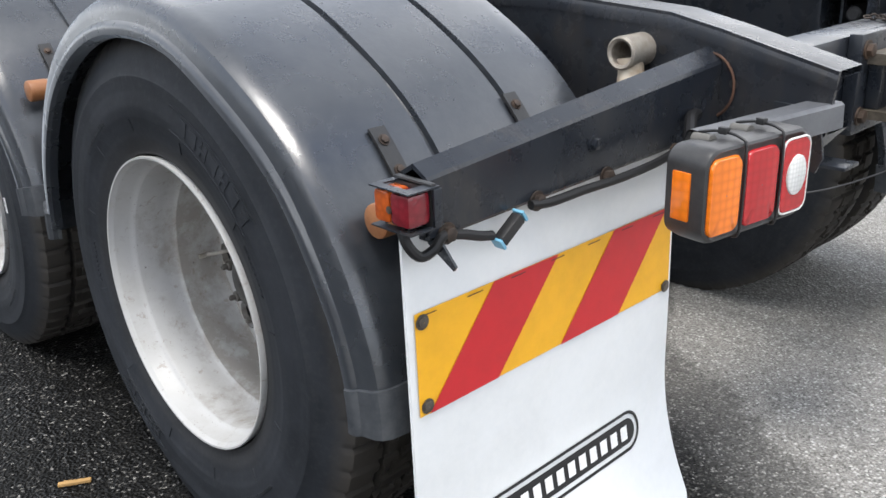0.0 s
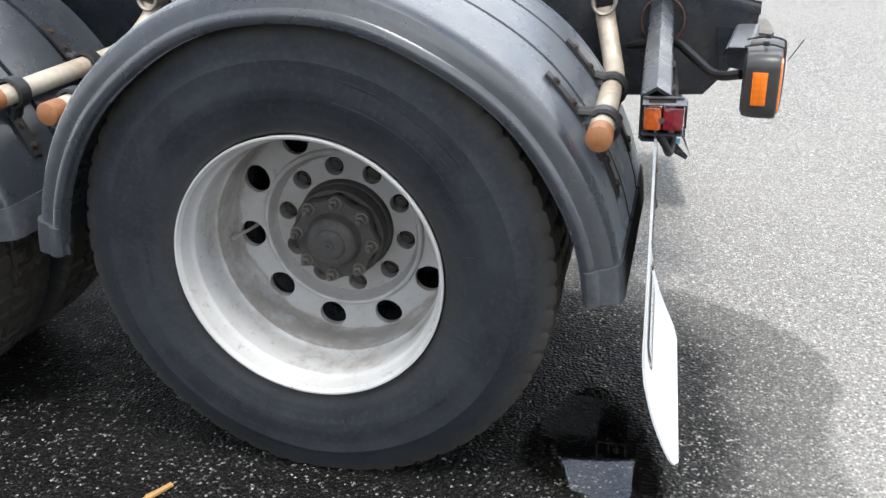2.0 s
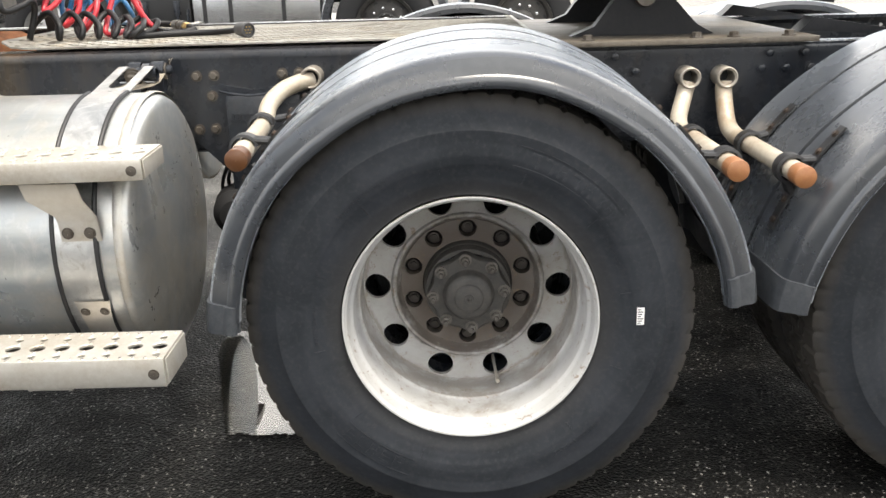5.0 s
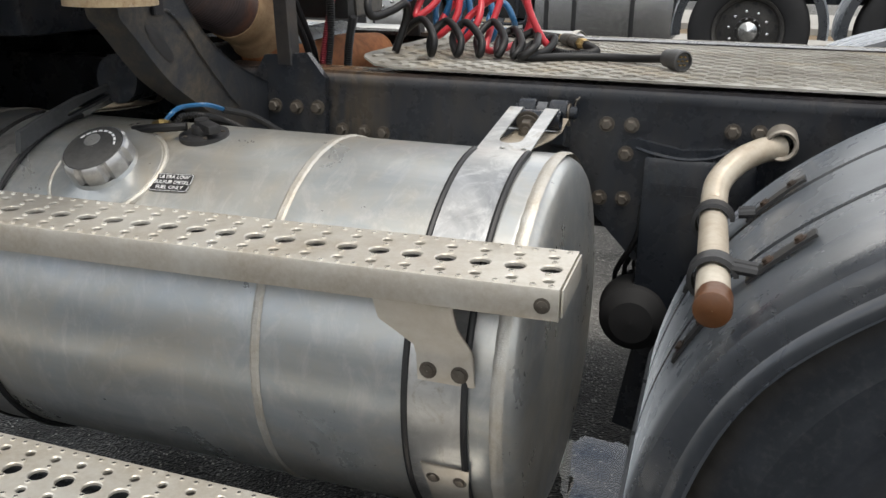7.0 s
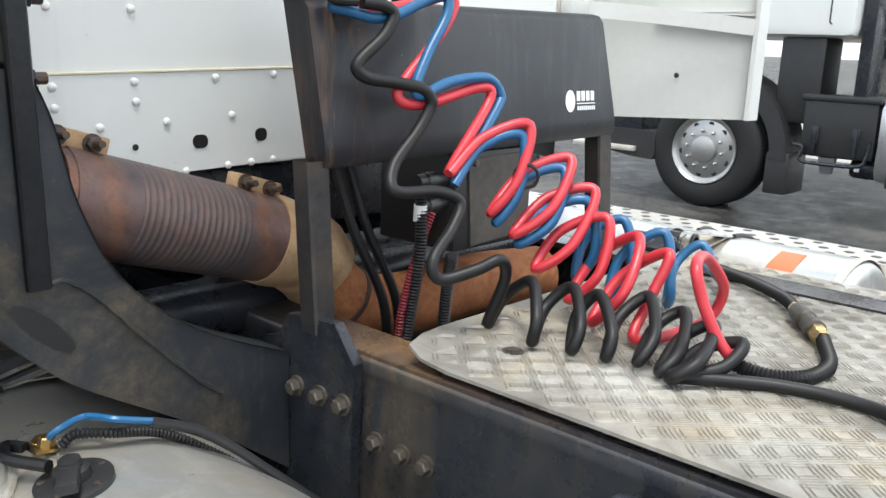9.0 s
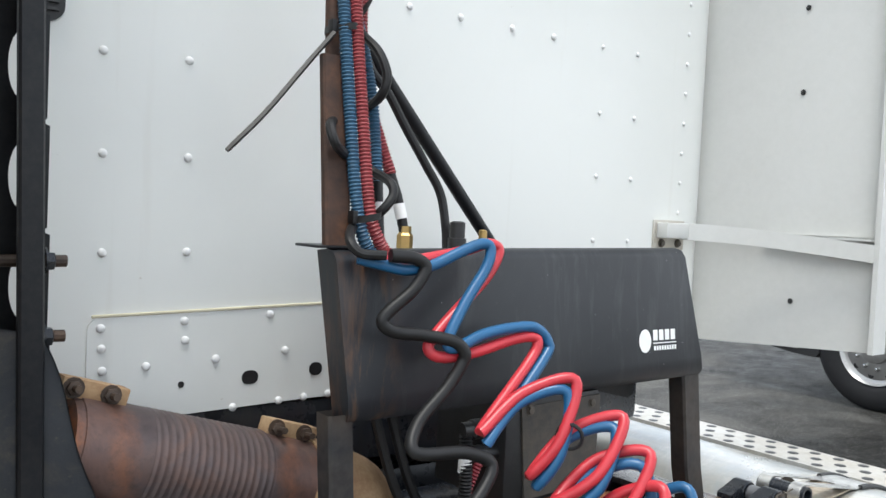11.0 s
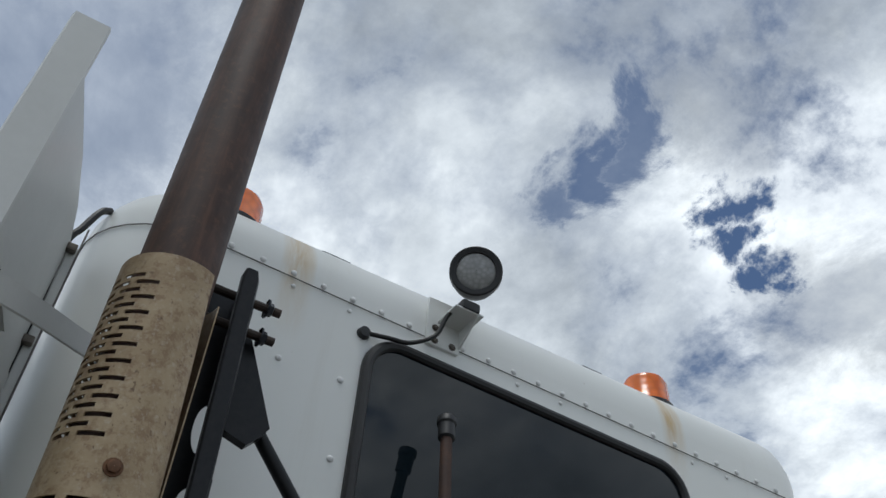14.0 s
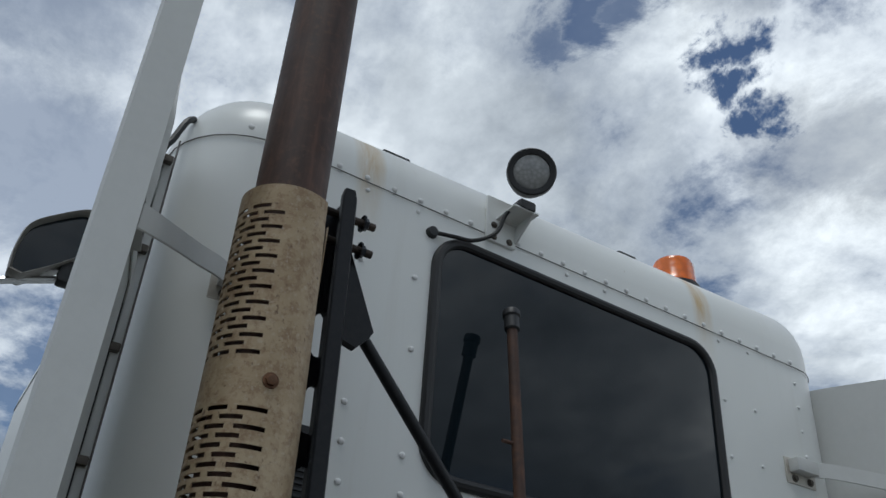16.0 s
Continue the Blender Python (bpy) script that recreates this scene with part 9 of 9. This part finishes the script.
def fairing(side):
    """The side extender behind the cab: side -1 near, +1 far."""
    yc = 0.715

    def Y(y):
        return y if side < 0 else 2 * yc - y
    g = Geo()
    prof = [(-1.90, -0.276), (-1.78, -0.294), (-1.66, -0.322), (-1.53, -0.360), (-1.415, -0.392)]
    zs = [(1.352, 0.0), (1.75, 0.0), (2.2, 0.0), (2.55, 0.0), (2.74, 0.0)]
    rows, inner = [], []
    for k, (z, _) in enumerate(zs):
        row = []
        for i, (x, y) in enumerate(prof):
            zz = z
            if k == 0:
                zz = z + 0.012 * i if side < 0 else 1.326 + 0.0055 * i
            if k == len(zs) - 1:
                zz = 2.745 + 0.018 * i if side < 0 else 2.765 - 0.012 * i
            row.append((x, Y(y), zz))
        rows.append(row)
    g.grid(rows)
    thick = 0.022
    inn = [[(r[i][0], Y(prof[i][1] + thick), r[i][2]) for i in range(len(prof))] for r in rows]
    g.grid(inn)
    # closed edges, with a broad folded flange along the rear
    g.grid([rows[0], inn[0]])
    g.grid([rows[-1], inn[-1]])
    g.grid([[r[0] for r in rows], [r[0] for r in inn]])
    g.grid([[r[-1] for r in rows], [r[-1] for r in inn]])
    ob = part("side_fairing", g, FAIRING, TRUCK, "white curved side fairing behind the cab", True, 40)
    fl = []
    for r in rows:
        x, y, z = r[-1]
        fl.append([(x + 0.001, Y(-0.394), z), (x + 0.012, Y(-0.390), z), (x + 0.012, Y(-0.335), z), (x + 0.001, Y(-0.333), z)])
    part("rear_flange", Geo().grid(fl, closed_u=True), FAIRING, ob, "broad folded rear edge")
    # clips on the cab's corner
    for z in (2.100, 2.307, 2.514, 2.729) if side < 0 else ():
        y0, y1 = sorted((Y(-0.262), Y(-0.242)))
        part("edge_clip", Geo().box(-1.868, -1.852, y0, y1, z - 0.008, z + 0.008, 0.003), BOLT, ob, "small dark clip")
    # rubber gap strip where it meets the cab, and seams with screws
    if side < 0:
        part("gap_strip", Geo().tube(bezier([(-1.875, -0.264, 1.36), (-1.875, -0.261, 2.0), (-1.875, -0.264, 2.60), (-1.878, -0.266, 2.745), (-1.882, -0.250, 2.80), (-1.89, -0.232, 2.86), (-1.91, -0.215, 2.89)], 8), 0.0075, 8), RUBBER_TRIM, ob, "black rubber cable in the gap")
        part("edge_rail", Geo().box(-1.885, -1.868, -0.256, -0.2355, 1.36, 2.74, 0.004), FAIRING, ob, "white edge rail along the cab's corner")
        part("corner_seam", Geo().tube([(-1.868, -0.2375, 1.36), (-1.868, -0.2375, 2.79)], 0.0022, 6), SEAM, ob, "dark sealant line")
    for z in (1.615, 2.405):
        seam = [(x, Y(y + thick + 0.0015), z + 0.002 * i) for i, (x, y) in enumerate(prof)]
        s = Geo()
        s.grid([[(x, y, zz - 0.010) for x, y, zz in seam], [(x, y + 0.003 * (1 if side < 0 else -1), zz - 0.010) for x, y, zz in seam], [(x, y + 0.003 * (1 if side < 0 else -1), zz + 0.035) for x, y, zz in seam], [(x, y, zz + 0.035) for x, y, zz in seam]])
        part("stiffener", s, FAIRING, ob, "white riveted stiffener")
        for i in range(1, 5):
            x, y, zz = seam[i]
            part("screw", Geo().nut((x - 0.03, y + 0.003 * (1 if side < 0 else -1), zz + 0.008), (0, -side, 0), 0.0045, 0.003), BOLT, ob)
        # curved gusset between the rear flange and the panel
        gus = [(-1.414, -0.345), (-1.414, -0.372), (-1.60, -0.322), (-1.66, -0.298), (-1.655, -0.284), (-1.60, -0.297), (-1.53, -0.312), (-1.46, -0.330)]
        part("gusset", Geo().prism([(x, Y(y)) for x, y in (gus if side < 0 else gus[::-1])], "z", z - 0.012, z - 0.008), FAIRING, ob, "white sheet gusset")
        # curved stay from the cab's back
        z += -0.055 if z < 2 else 0.013
        drop = 0.15 if z > 2 else 0.03
        run = [(-1.765, -0.100, 0.0), (-1.735, -0.132, 0.02), (-1.700, -0.180, 0.08), (-1.63, -0.235, 0.26), (-1.52, -0.290, 0.62), (-1.413, -0.332, 1.0)]
        arm = bezier([(x, Y(y), z + 0.045 - drop * k) for x, y, k in run], 7)
        a = Geo()
        a.grid([[(p.x, p.y, p.z - 0.020), (p.x, p.y, p.z + 0.020), (p.x - 0.006, p.y, p.z + 0.020), (p.x - 0.006, p.y, p.z - 0.020)] for p in arm], closed_u=True)
        st = part("fairing_stay", a, FAIRING, ob, "white curved fairing stay")
        y0, y1 = sorted((Y(-0.132), Y(-0.018)))
        part("stay_foot", Geo().box(CAB_X, CAB_X + 0.004, y0, y1, z + 0.0, z + 0.07, 0.002), STEEL, st, "bolted steel foot")
        part("stay_socket", Geo().box(CAB_X + 0.004, CAB_X + 0.035, y0 + 0.012, y1 - 0.02, z + 0.028, z + 0.064, 0.003), FAIRING, st)
        # the socket is solid; a thin black plate paints the shade of its mouth
        mouth = sorted((Y(-0.0296 if side < 0 else -0.1195), Y(-0.0290 if side < 0 else -0.1205)))
        part("socket_shade", Geo().box(CAB_X + 0.009, CAB_X + 0.031, mouth[0], mouth[1], z + 0.033, z + 0.059), INK, st, "black plate painting the shade of an open end")
        for dy in (0.03, 0.09):
            part("bolt", Geo().nut((CAB_X + 0.004, y0 + dy, z + 0.015), (1, 0, 0), 0.007, 0.008), BOLT, st)
    for z, y in ((1.45, 0), (1.95, 0), (2.15, 0)):
        part("screw", Geo().nut((-1.60, Y(-0.338 + thick), z), (0, -side, 0), 0.0045, 0.003), PLASTIC, ob)


fairing(-1)
fairing(1)


def wing_mirror():
    """A drop-shaped shell with a deep rim round a dark glass that looks back."""
    out = bezier([(0, -0.452, 2.640), (0, -0.455, 2.700), (0, -0.440, 2.772), (0, -0.385, 2.822), (0, -0.320, 2.862), (0, -0.300, 2.840), (0, -0.296, 2.750), (0, -0.349, 2.690), (0, -0.423, 2.634)], 4)
    cy, cz = -0.375, 2.745

    def loop(x, k):
        return [(x, cy + (p.y - cy) * k, cz + (p.z - cz) * k) for p in out]
    g = Geo()
    rows = [loop(MIR_X - 0.10, 0.35), loop(MIR_X - 0.085, 0.72), loop(MIR_X - 0.05, 0.93), loop(MIR_X, 1.0), loop(MIR_X + 0.030, 1.0), loop(MIR_X + 0.034, 0.97), loop(MIR_X + 0.030, 0.93), loop(MIR_X + 0.005, 0.88)]
    g.grid(rows, closed_u=True)
    b = len(g.v)
    g.v += rows[0]
    g.f.append(tuple(range(b, b + len(out))))
    m = part("wing_mirror", g, MIRROR_SHELL, TRUCK, "dusty grey wing mirror shell on a thin arm", True, 50)
    gl = Geo()
    gl.v += loop(MIR_X + 0.008, 0.885)
    gl.f.append(tuple(range(len(out))))
    part("mirror_glass", gl, GLASS, m, "dark mirror glass")
    part("mirror_arm", Geo().tube(bezier([(MIR_X - 0.02, -0.62, 2.56), (MIR_X - 0.01, -0.45, 2.628), (MIR_X - 0.01, -0.33, 2.672), (MIR_X + 0.02, -0.236, 2.69)], 6), 0.010, 8), ALLOY, m)
    part("arm_clamp", Geo().box(MIR_X - 0.025, MIR_X + 0.02, -0.345, -0.295, 2.655, 2.715, 0.010), PLASTIC, m, "black clamp on the mirror arm")


MIR_X = -2.40
MIRROR_SHELL = worn("mirror_shell", (0.30, 0.285, 0.26), (0.18, 0.165, 0.145), (0.42, 0.41, 0.39), 0.35, 0.3, 6, 70, 0.1, 0.7)
wing_mirror()
# far side tank, step and strap
TANK_F = fuel_tank(TRUCK, -2.4, -1.04, 1.685)
TANK_F.location.z = 0.075
tank_band(TANK_F, -1.42, 1.685, -1)
g = Geo()
g.prism([(-2.6, 1.97), (-1.06, 1.97), (-1.06, 2.13), (-2.6, 2.13)], "z", 0.965, 1.005)
fs = part("far_step", g, STEEL, TRUCK, "perforated aluminium step over the far tank")
hole = Geo().lathe([(0.0005, 0.0005), (0.014, 0.0005), (0.015, 0.0)], 12, "z").mesh("step_hole", INK)
for k in range(22):
    for j, y in enumerate((1.995, 2.05, 2.105)):
        child("step_hole", hole, fs, pose(-1.10 - 0.068 * k - 0.034 * (j % 2), y, 1.0055))
lab = Geo()
rows = []
for k in range(7):
    a = radians(96 + 22 * k / 6)
    rows.append([(-1.235, 1.685 + (TANK_R + 0.0015) * math.cos(a), TANK_Z + (TANK_R + 0.0015) * math.sin(a)), (-1.175, 1.685 + (TANK_R + 0.0015) * math.cos(a), TANK_Z + (TANK_R + 0.0015) * math.sin(a))])
part("tank_label", Geo().grid(rows), mat_plain("orange_label", (0.70, 0.13, 0.04), 0.5), TANK_F, "orange label")

# ---- the truck parked beyond ----


def far_truck():
    T = thing("parked_truck", "white truck with polished tank parked across the yard", "truck")
    y, gz = 6.95, ground_z(6.95)
    black = PLASTIC

    def wheel_far(x, hub_mat, dome, depth):
        w = Geo()
        w.lathe([(0.29, y - 0.02), (0.300, y - 0.03), (0.302, y - 0.022), (0.29, y + 0.0), (0.275, y + 0.01), (0.262, y + depth), (0.24, y + depth + 0.01), (0.20, y + depth)], 48, "y", (x, 0, gz + 0.51))
        ob = part("wheel", w, hub_mat, T, "polished wheel with round holes")
        t = Geo().lathe([(0.290, y + 0.0), (0.300, y - 0.015), (0.33, y - 0.03), (0.40, y - 0.035), (0.46, y - 0.025), (0.495, y - 0.005), (0.51, y + 0.02), (0.512, y + 0.27), (0.46, y + 0.3)], 64, "y", (x, 0, gz + 0.51))
        part("tyre", t, TYRE_PLAIN, ob, "black tyre")
        d = Geo().lathe([(0.262, y + depth + 0.004), (0.16, y + depth - 0.02), (0.12, y + depth - 0.022), (0.115, y + depth - 0.05 - dome), (0.085, y + depth - 0.06 - dome * 1.6), (0.0005, y + depth - 0.062 - dome * 2.2)], 40, "y", (x, 0, gz + 0.51))
        part("hub", d, hub_mat, ob, "polished hub")
        hole_m = Geo().lathe([(0.0005, -0.001), (0.024, -0.001), (0.026, 0.002)], 14, "y").mesh("hand_hole", INK)
        nut_m = Geo().lathe([(0.0005, -0.03), (0.014, -0.028), (0.018, 0.0)], 12, "y").mesh("wheel_nut", CHROME)
        for k in range(10):
            a = radians(36 * k + 9)
            child("hand_hole", hole_m, ob, pose(x + 0.225 * math.cos(a), y + depth - 0.004, gz + 0.51 + 0.225 * math.sin(a)))
            a += radians(18)
            child("wheel_nut", nut_m, ob, pose(x + 0.165 * math.cos(a), y + depth - 0.018, gz + 0.51 + 0.165 * math.sin(a)))
    wheel_far(-3.95, mat_plain("dull_alloy", (0.40, 0.395, 0.385), 0.36, 0.85), 0.0, 0.012)
    wheel_far(-0.62, HUBDIRT, 0.02, 0.10)
    wheel_far(0.75, HUBDIRT, 0.02, 0.10)
    part("hub_cap", Geo().lathe([(0.12, y + 0.06), (0.11, y + 0.02), (0.08, y - 0.02), (0.0005, y - 0.035)], 32, "y", (-0.62, 0, gz + 0.51)), CHROME, T, "polished dome hub cap")
    g = Geo().box(-5.2, -2.82, y + 0.0, y + 2.3, gz + 1.50, gz + 3.6, 0.08)
    cab_ob = part("cab", g, WHITE, T, "white cab side")
    part("door_seam", Geo().tube([(-3.0, y - 0.001, gz + 1.6), (-3.02, y - 0.001, gz + 1.62), (-3.02, y - 0.001, gz + 3.0)], 0.006, 6), RUBBER_TRIM, cab_ob)
    part("cab_skirt", Geo().box(-5.2, -4.62, y + 0.06, y + 2.2, gz + 0.55, gz + 1.48, 0.05), CHASSIS, T, "dark step skirt")
    low = [(-5.3, 0.62), (-5.28, 0.54), (-5.15, 0.46), (-4.95, 0.41), (-4.70, 0.375), (-4.46, 0.36), (-4.43, 0.40), (-4.43, 0.56), (-4.50, 0.62)]
    part("front_bumper", Geo().prism([(px, gz + pz) for px, pz in low], "y", y - 0.02, y + 0.5), black, T, "dark curved bumper corner", True, 30)
    part("entry_step", Geo().box(-5.3, -4.62, y - 0.06, y + 0.1, gz + 0.42, gz + 0.47, 0.01), STEEL, T)
    arch = Geo()
    rows = []
    for k in range(13):
        a = radians(-2 + 90 * k / 12)
        rows.append([(-3.95 + r * math.cos(a), yy, gz + 0.51 + r * math.sin(a)) for r, yy in ((0.58, y - 0.01), (0.72, y - 0.01), (0.72, y + 0.4), (0.58, y + 0.4))])
    arch.grid(rows, closed_u=True)
    arch.box(-3.40, -3.20, y + 0.0, y + 0.4, gz + 0.20, gz + 0.55, 0.02)
    arch.box(-3.42, -3.05, y + 0.1, y + 0.5, gz + 0.8, gz + 1.5, 0.03)
    part("wheel_arch", arch, black, T, "dark plastic wheel arch and flap")
    bt = Geo().box(-3.14, -2.56, y + 0.02, y + 0.5, gz + 0.55, gz + 1.04, 0.04)
    bx = part("battery_box", bt, black, T, "dark grey plastic battery box")
    part("box_rail", Geo().tube(bezier([(-3.18, y - 0.01, gz + 0.64), (-3.10, y - 0.01, gz + 0.62), (-3.11, y - 0.01, gz + 0.515), (-2.95, y - 0.01, gz + 0.50), (-2.66, y - 0.01, gz + 0.51), (-2.60, y - 0.01, gz + 0.58), (-2.585, y - 0.01, gz + 0.72)], 5), 0.016, 8), CHASSIS, bx)
    part("air_tank", Geo().lathe([(0.0005, -2.75), (0.07, -2.74), (0.08, -2.7), (0.08, -2.56), (0.0005, -2.55)], 20, "x", (0, y + 0.15, gz + 0.48)), CHASSIS, bx)
    for lx in (-3.02, -2.70):
        part("box_latch", Geo().box(lx - 0.03, lx + 0.03, y - 0.002, y + 0.019, gz + 0.66, gz + 0.80, 0.006), CHASSIS, bx)
        part("box_latch", Geo().box(lx - 0.012, lx + 0.012, y - 0.008, y + 0.017, gz + 0.56, gz + 0.80, 0.004), CHASSIS, bx)
    part("box_lip", Geo().box(-3.16, -2.54, y + 0.0, y + 0.52, gz + 1.00, gz + 1.05, 0.015), black, bx)
    part("box_leg", Geo().prism([(-2.98, gz + 0.55), (-2.84, gz + 0.55), (-2.87, gz + 0.42), (-2.95, gz + 0.42)], "y", y + 0.03, y + 0.08), BRACKET, bx)
    part("box_sticker", Geo().box(-2.70, -2.66, y + 0.065, y + 0.069, gz + 0.46, gz + 0.50), PAPER, bx)
    tk = Geo().box(-2.56, -1.25, y + 0.0, y + 0.62, gz + 0.385, gz + 1.05, 0.09)
    tank = part("fuel_tank", tk, ALLOY, T, "polished square fuel tank with black straps", True, 50)
    for x in (-2.42, -2.16, -1.63):
        part("tank_strap", Geo().box(x - 0.025, x + 0.025, y - 0.008, y + 0.63, gz + 0.36, gz + 1.06, 0.02), black, tank, "black tank strap")
    part("tank_sticker", Geo().box(-2.03, -1.88, y - 0.003, y - 0.0015, gz + 0.86, gz + 0.95), YELLOW, tank, "yellow sticker")
    for cx in (-0.62, 0.75):
        gd = Geo()
        rows = []
        for k in range(33):
            a = radians(-5 + 190 * k / 32)
            rows.append([(cx + r * math.cos(a), yy, gz + 0.51 + r * math.sin(a)) for r, yy in ((0.57, y - 0.02), (0.64, y - 0.02), (0.66, y + 0.05), (0.66, y + 0.6), (0.62, y + 0.6))])
        gd.grid(rows)
        part("mudguard", gd, FENDER, T, "dark plastic mudguard")
    part("chassis_rail", Geo().box(-3.2, 1.6, y + 0.65, y + 0.75, gz + 0.72, gz + 1.0, 0.01), CHASSIS, T)
    part("chassis_rail", Geo().box(-3.2, 1.6, y + 1.5, y + 1.6, gz + 0.72, gz + 1.0, 0.01), CHASSIS, T)
    part("deck", Geo().box(-2.6, -0.9, y + 0.60, y + 1.7, gz + 1.01, gz + 1.03, 0.004), CHECKER, T, "pale chequer deck")
    rnd = random.Random(11)
    for k in range(9):
        x = -2.72 + 0.06 * k
        part("cab_hose", Geo().tube(bezier([(x, y + 0.5, gz + 2.6), (x + rnd.uniform(-.1, .1), y + 0.45, gz + 2.0), (x + rnd.uniform(-.15, .15), y + 0.5, gz + 1.5), (x + rnd.uniform(-.1, .2), y + 0.6, gz + 1.05)], 5), 0.018, 7), HOSE_BLACK, T, "black hoses behind the cab")
    part("cab_frame", Geo().box(-2.80, -2.70, y + 0.1, y + 2.2, gz + 1.0, gz + 2.9, 0.02), CHASSIS, T, "dark frame behind the cab")


far_truck()


# ---- yard edge and litter ----
def yard_edge():
    g = Geo()
    y0 = 10.7
    pts = [(-60, y0 + 4), (-10, y0 + 1.5), (4, y0), (12, y0 - 0.7), (60, y0 - 4)]
    rows = []
    for x, y in pts:
        z = ground_z(y)
        rows.append([(x, y, z - 0.02), (x, y, z + 0.09), (x, y + 0.03, z + 0.11), (x, y + 2.6, z + 0.12), (x, y + 2.65, z - 0.02)])
    g.grid(rows)
    solo("kerb", g, KERB, "pale concrete kerb along the yard", "kerb", kind="structure")
    g = Geo()
    g.grid([[(x, y - 0.45, ground_z(y - 0.45) + 0.008), (x, y - 0.004, ground_z(y) + 0.010)] for x, y in pts])
    solo("gutter_dirt", g, GUTTER, "brown leaf litter in the gutter", "gutter", kind="structure")
    g = Geo().grid([[(x, y - 1.05, ground_z(y - 1.05) + 0.004), (x, y - 0.45, ground_z(y - 0.45) + 0.006)] for x, y in pts])
    solo("gutter_apron", g, KERB, "pale concrete strip beside the gutter", "gutter", kind="structure")
    # splinter of wood on the asphalt
    g = Geo()
    g.box(-0.036, 0.036, -0.006, 0.006, 0.001, 0.009, 0.002, pose(0.963, -0.412, 0.004, 0, 0, 61))
    g.box(-0.026, 0.031, 0.004, 0.011, 0.001, 0.006, 0.001, pose(0.963, -0.413, 0.004, 0, 0, 54))
    solo("wood_splinter", g, WOOD, "splintered strip of yellow wood lying on wet asphalt", "wood scrap")
    # paper label on the tyre
    g = Geo().add([(0.373, -0.2682, 0.488), (0.390, -0.2682, 0.488), (0.390, -0.2682, 0.530), (0.373, -0.2682, 0.530)], [(0, 1, 2, 3)])
    st = part("tyre_label", g, PAPER, WHEEL_A[1], "white paper tyre label")
    st.location = (0, 0, -HUB_Z)
    bars = Geo()
    for k in range(7):
        z, w = 0.4905 + k * 0.0055, 0.007 + 0.0025 * (k % 3)
        bars.add([(0.375, -0.2686, z), (0.375 + w, -0.2686, z), (0.375 + w, -0.2686, z + 0.0024), (0.375, -0.2686, z + 0.0024)], [(0, 1, 2, 3)])
    part("print_bar", bars, INK, st)


KERB = worn("kerb_concrete", (0.31, 0.30, 0.275), (0.22, 0.205, 0.18), (0.38, 0.37, 0.35), 0.85, 0, 2, 40, 0.3, 0.6)
GUTTER = worn("gutter_litter", (0.16, 0.11, 0.06), (0.08, 0.06, 0.035), (0.24, 0.18, 0.11), 0.9, 0, 6, 60, 0.6, 0.8)
yard_edge()
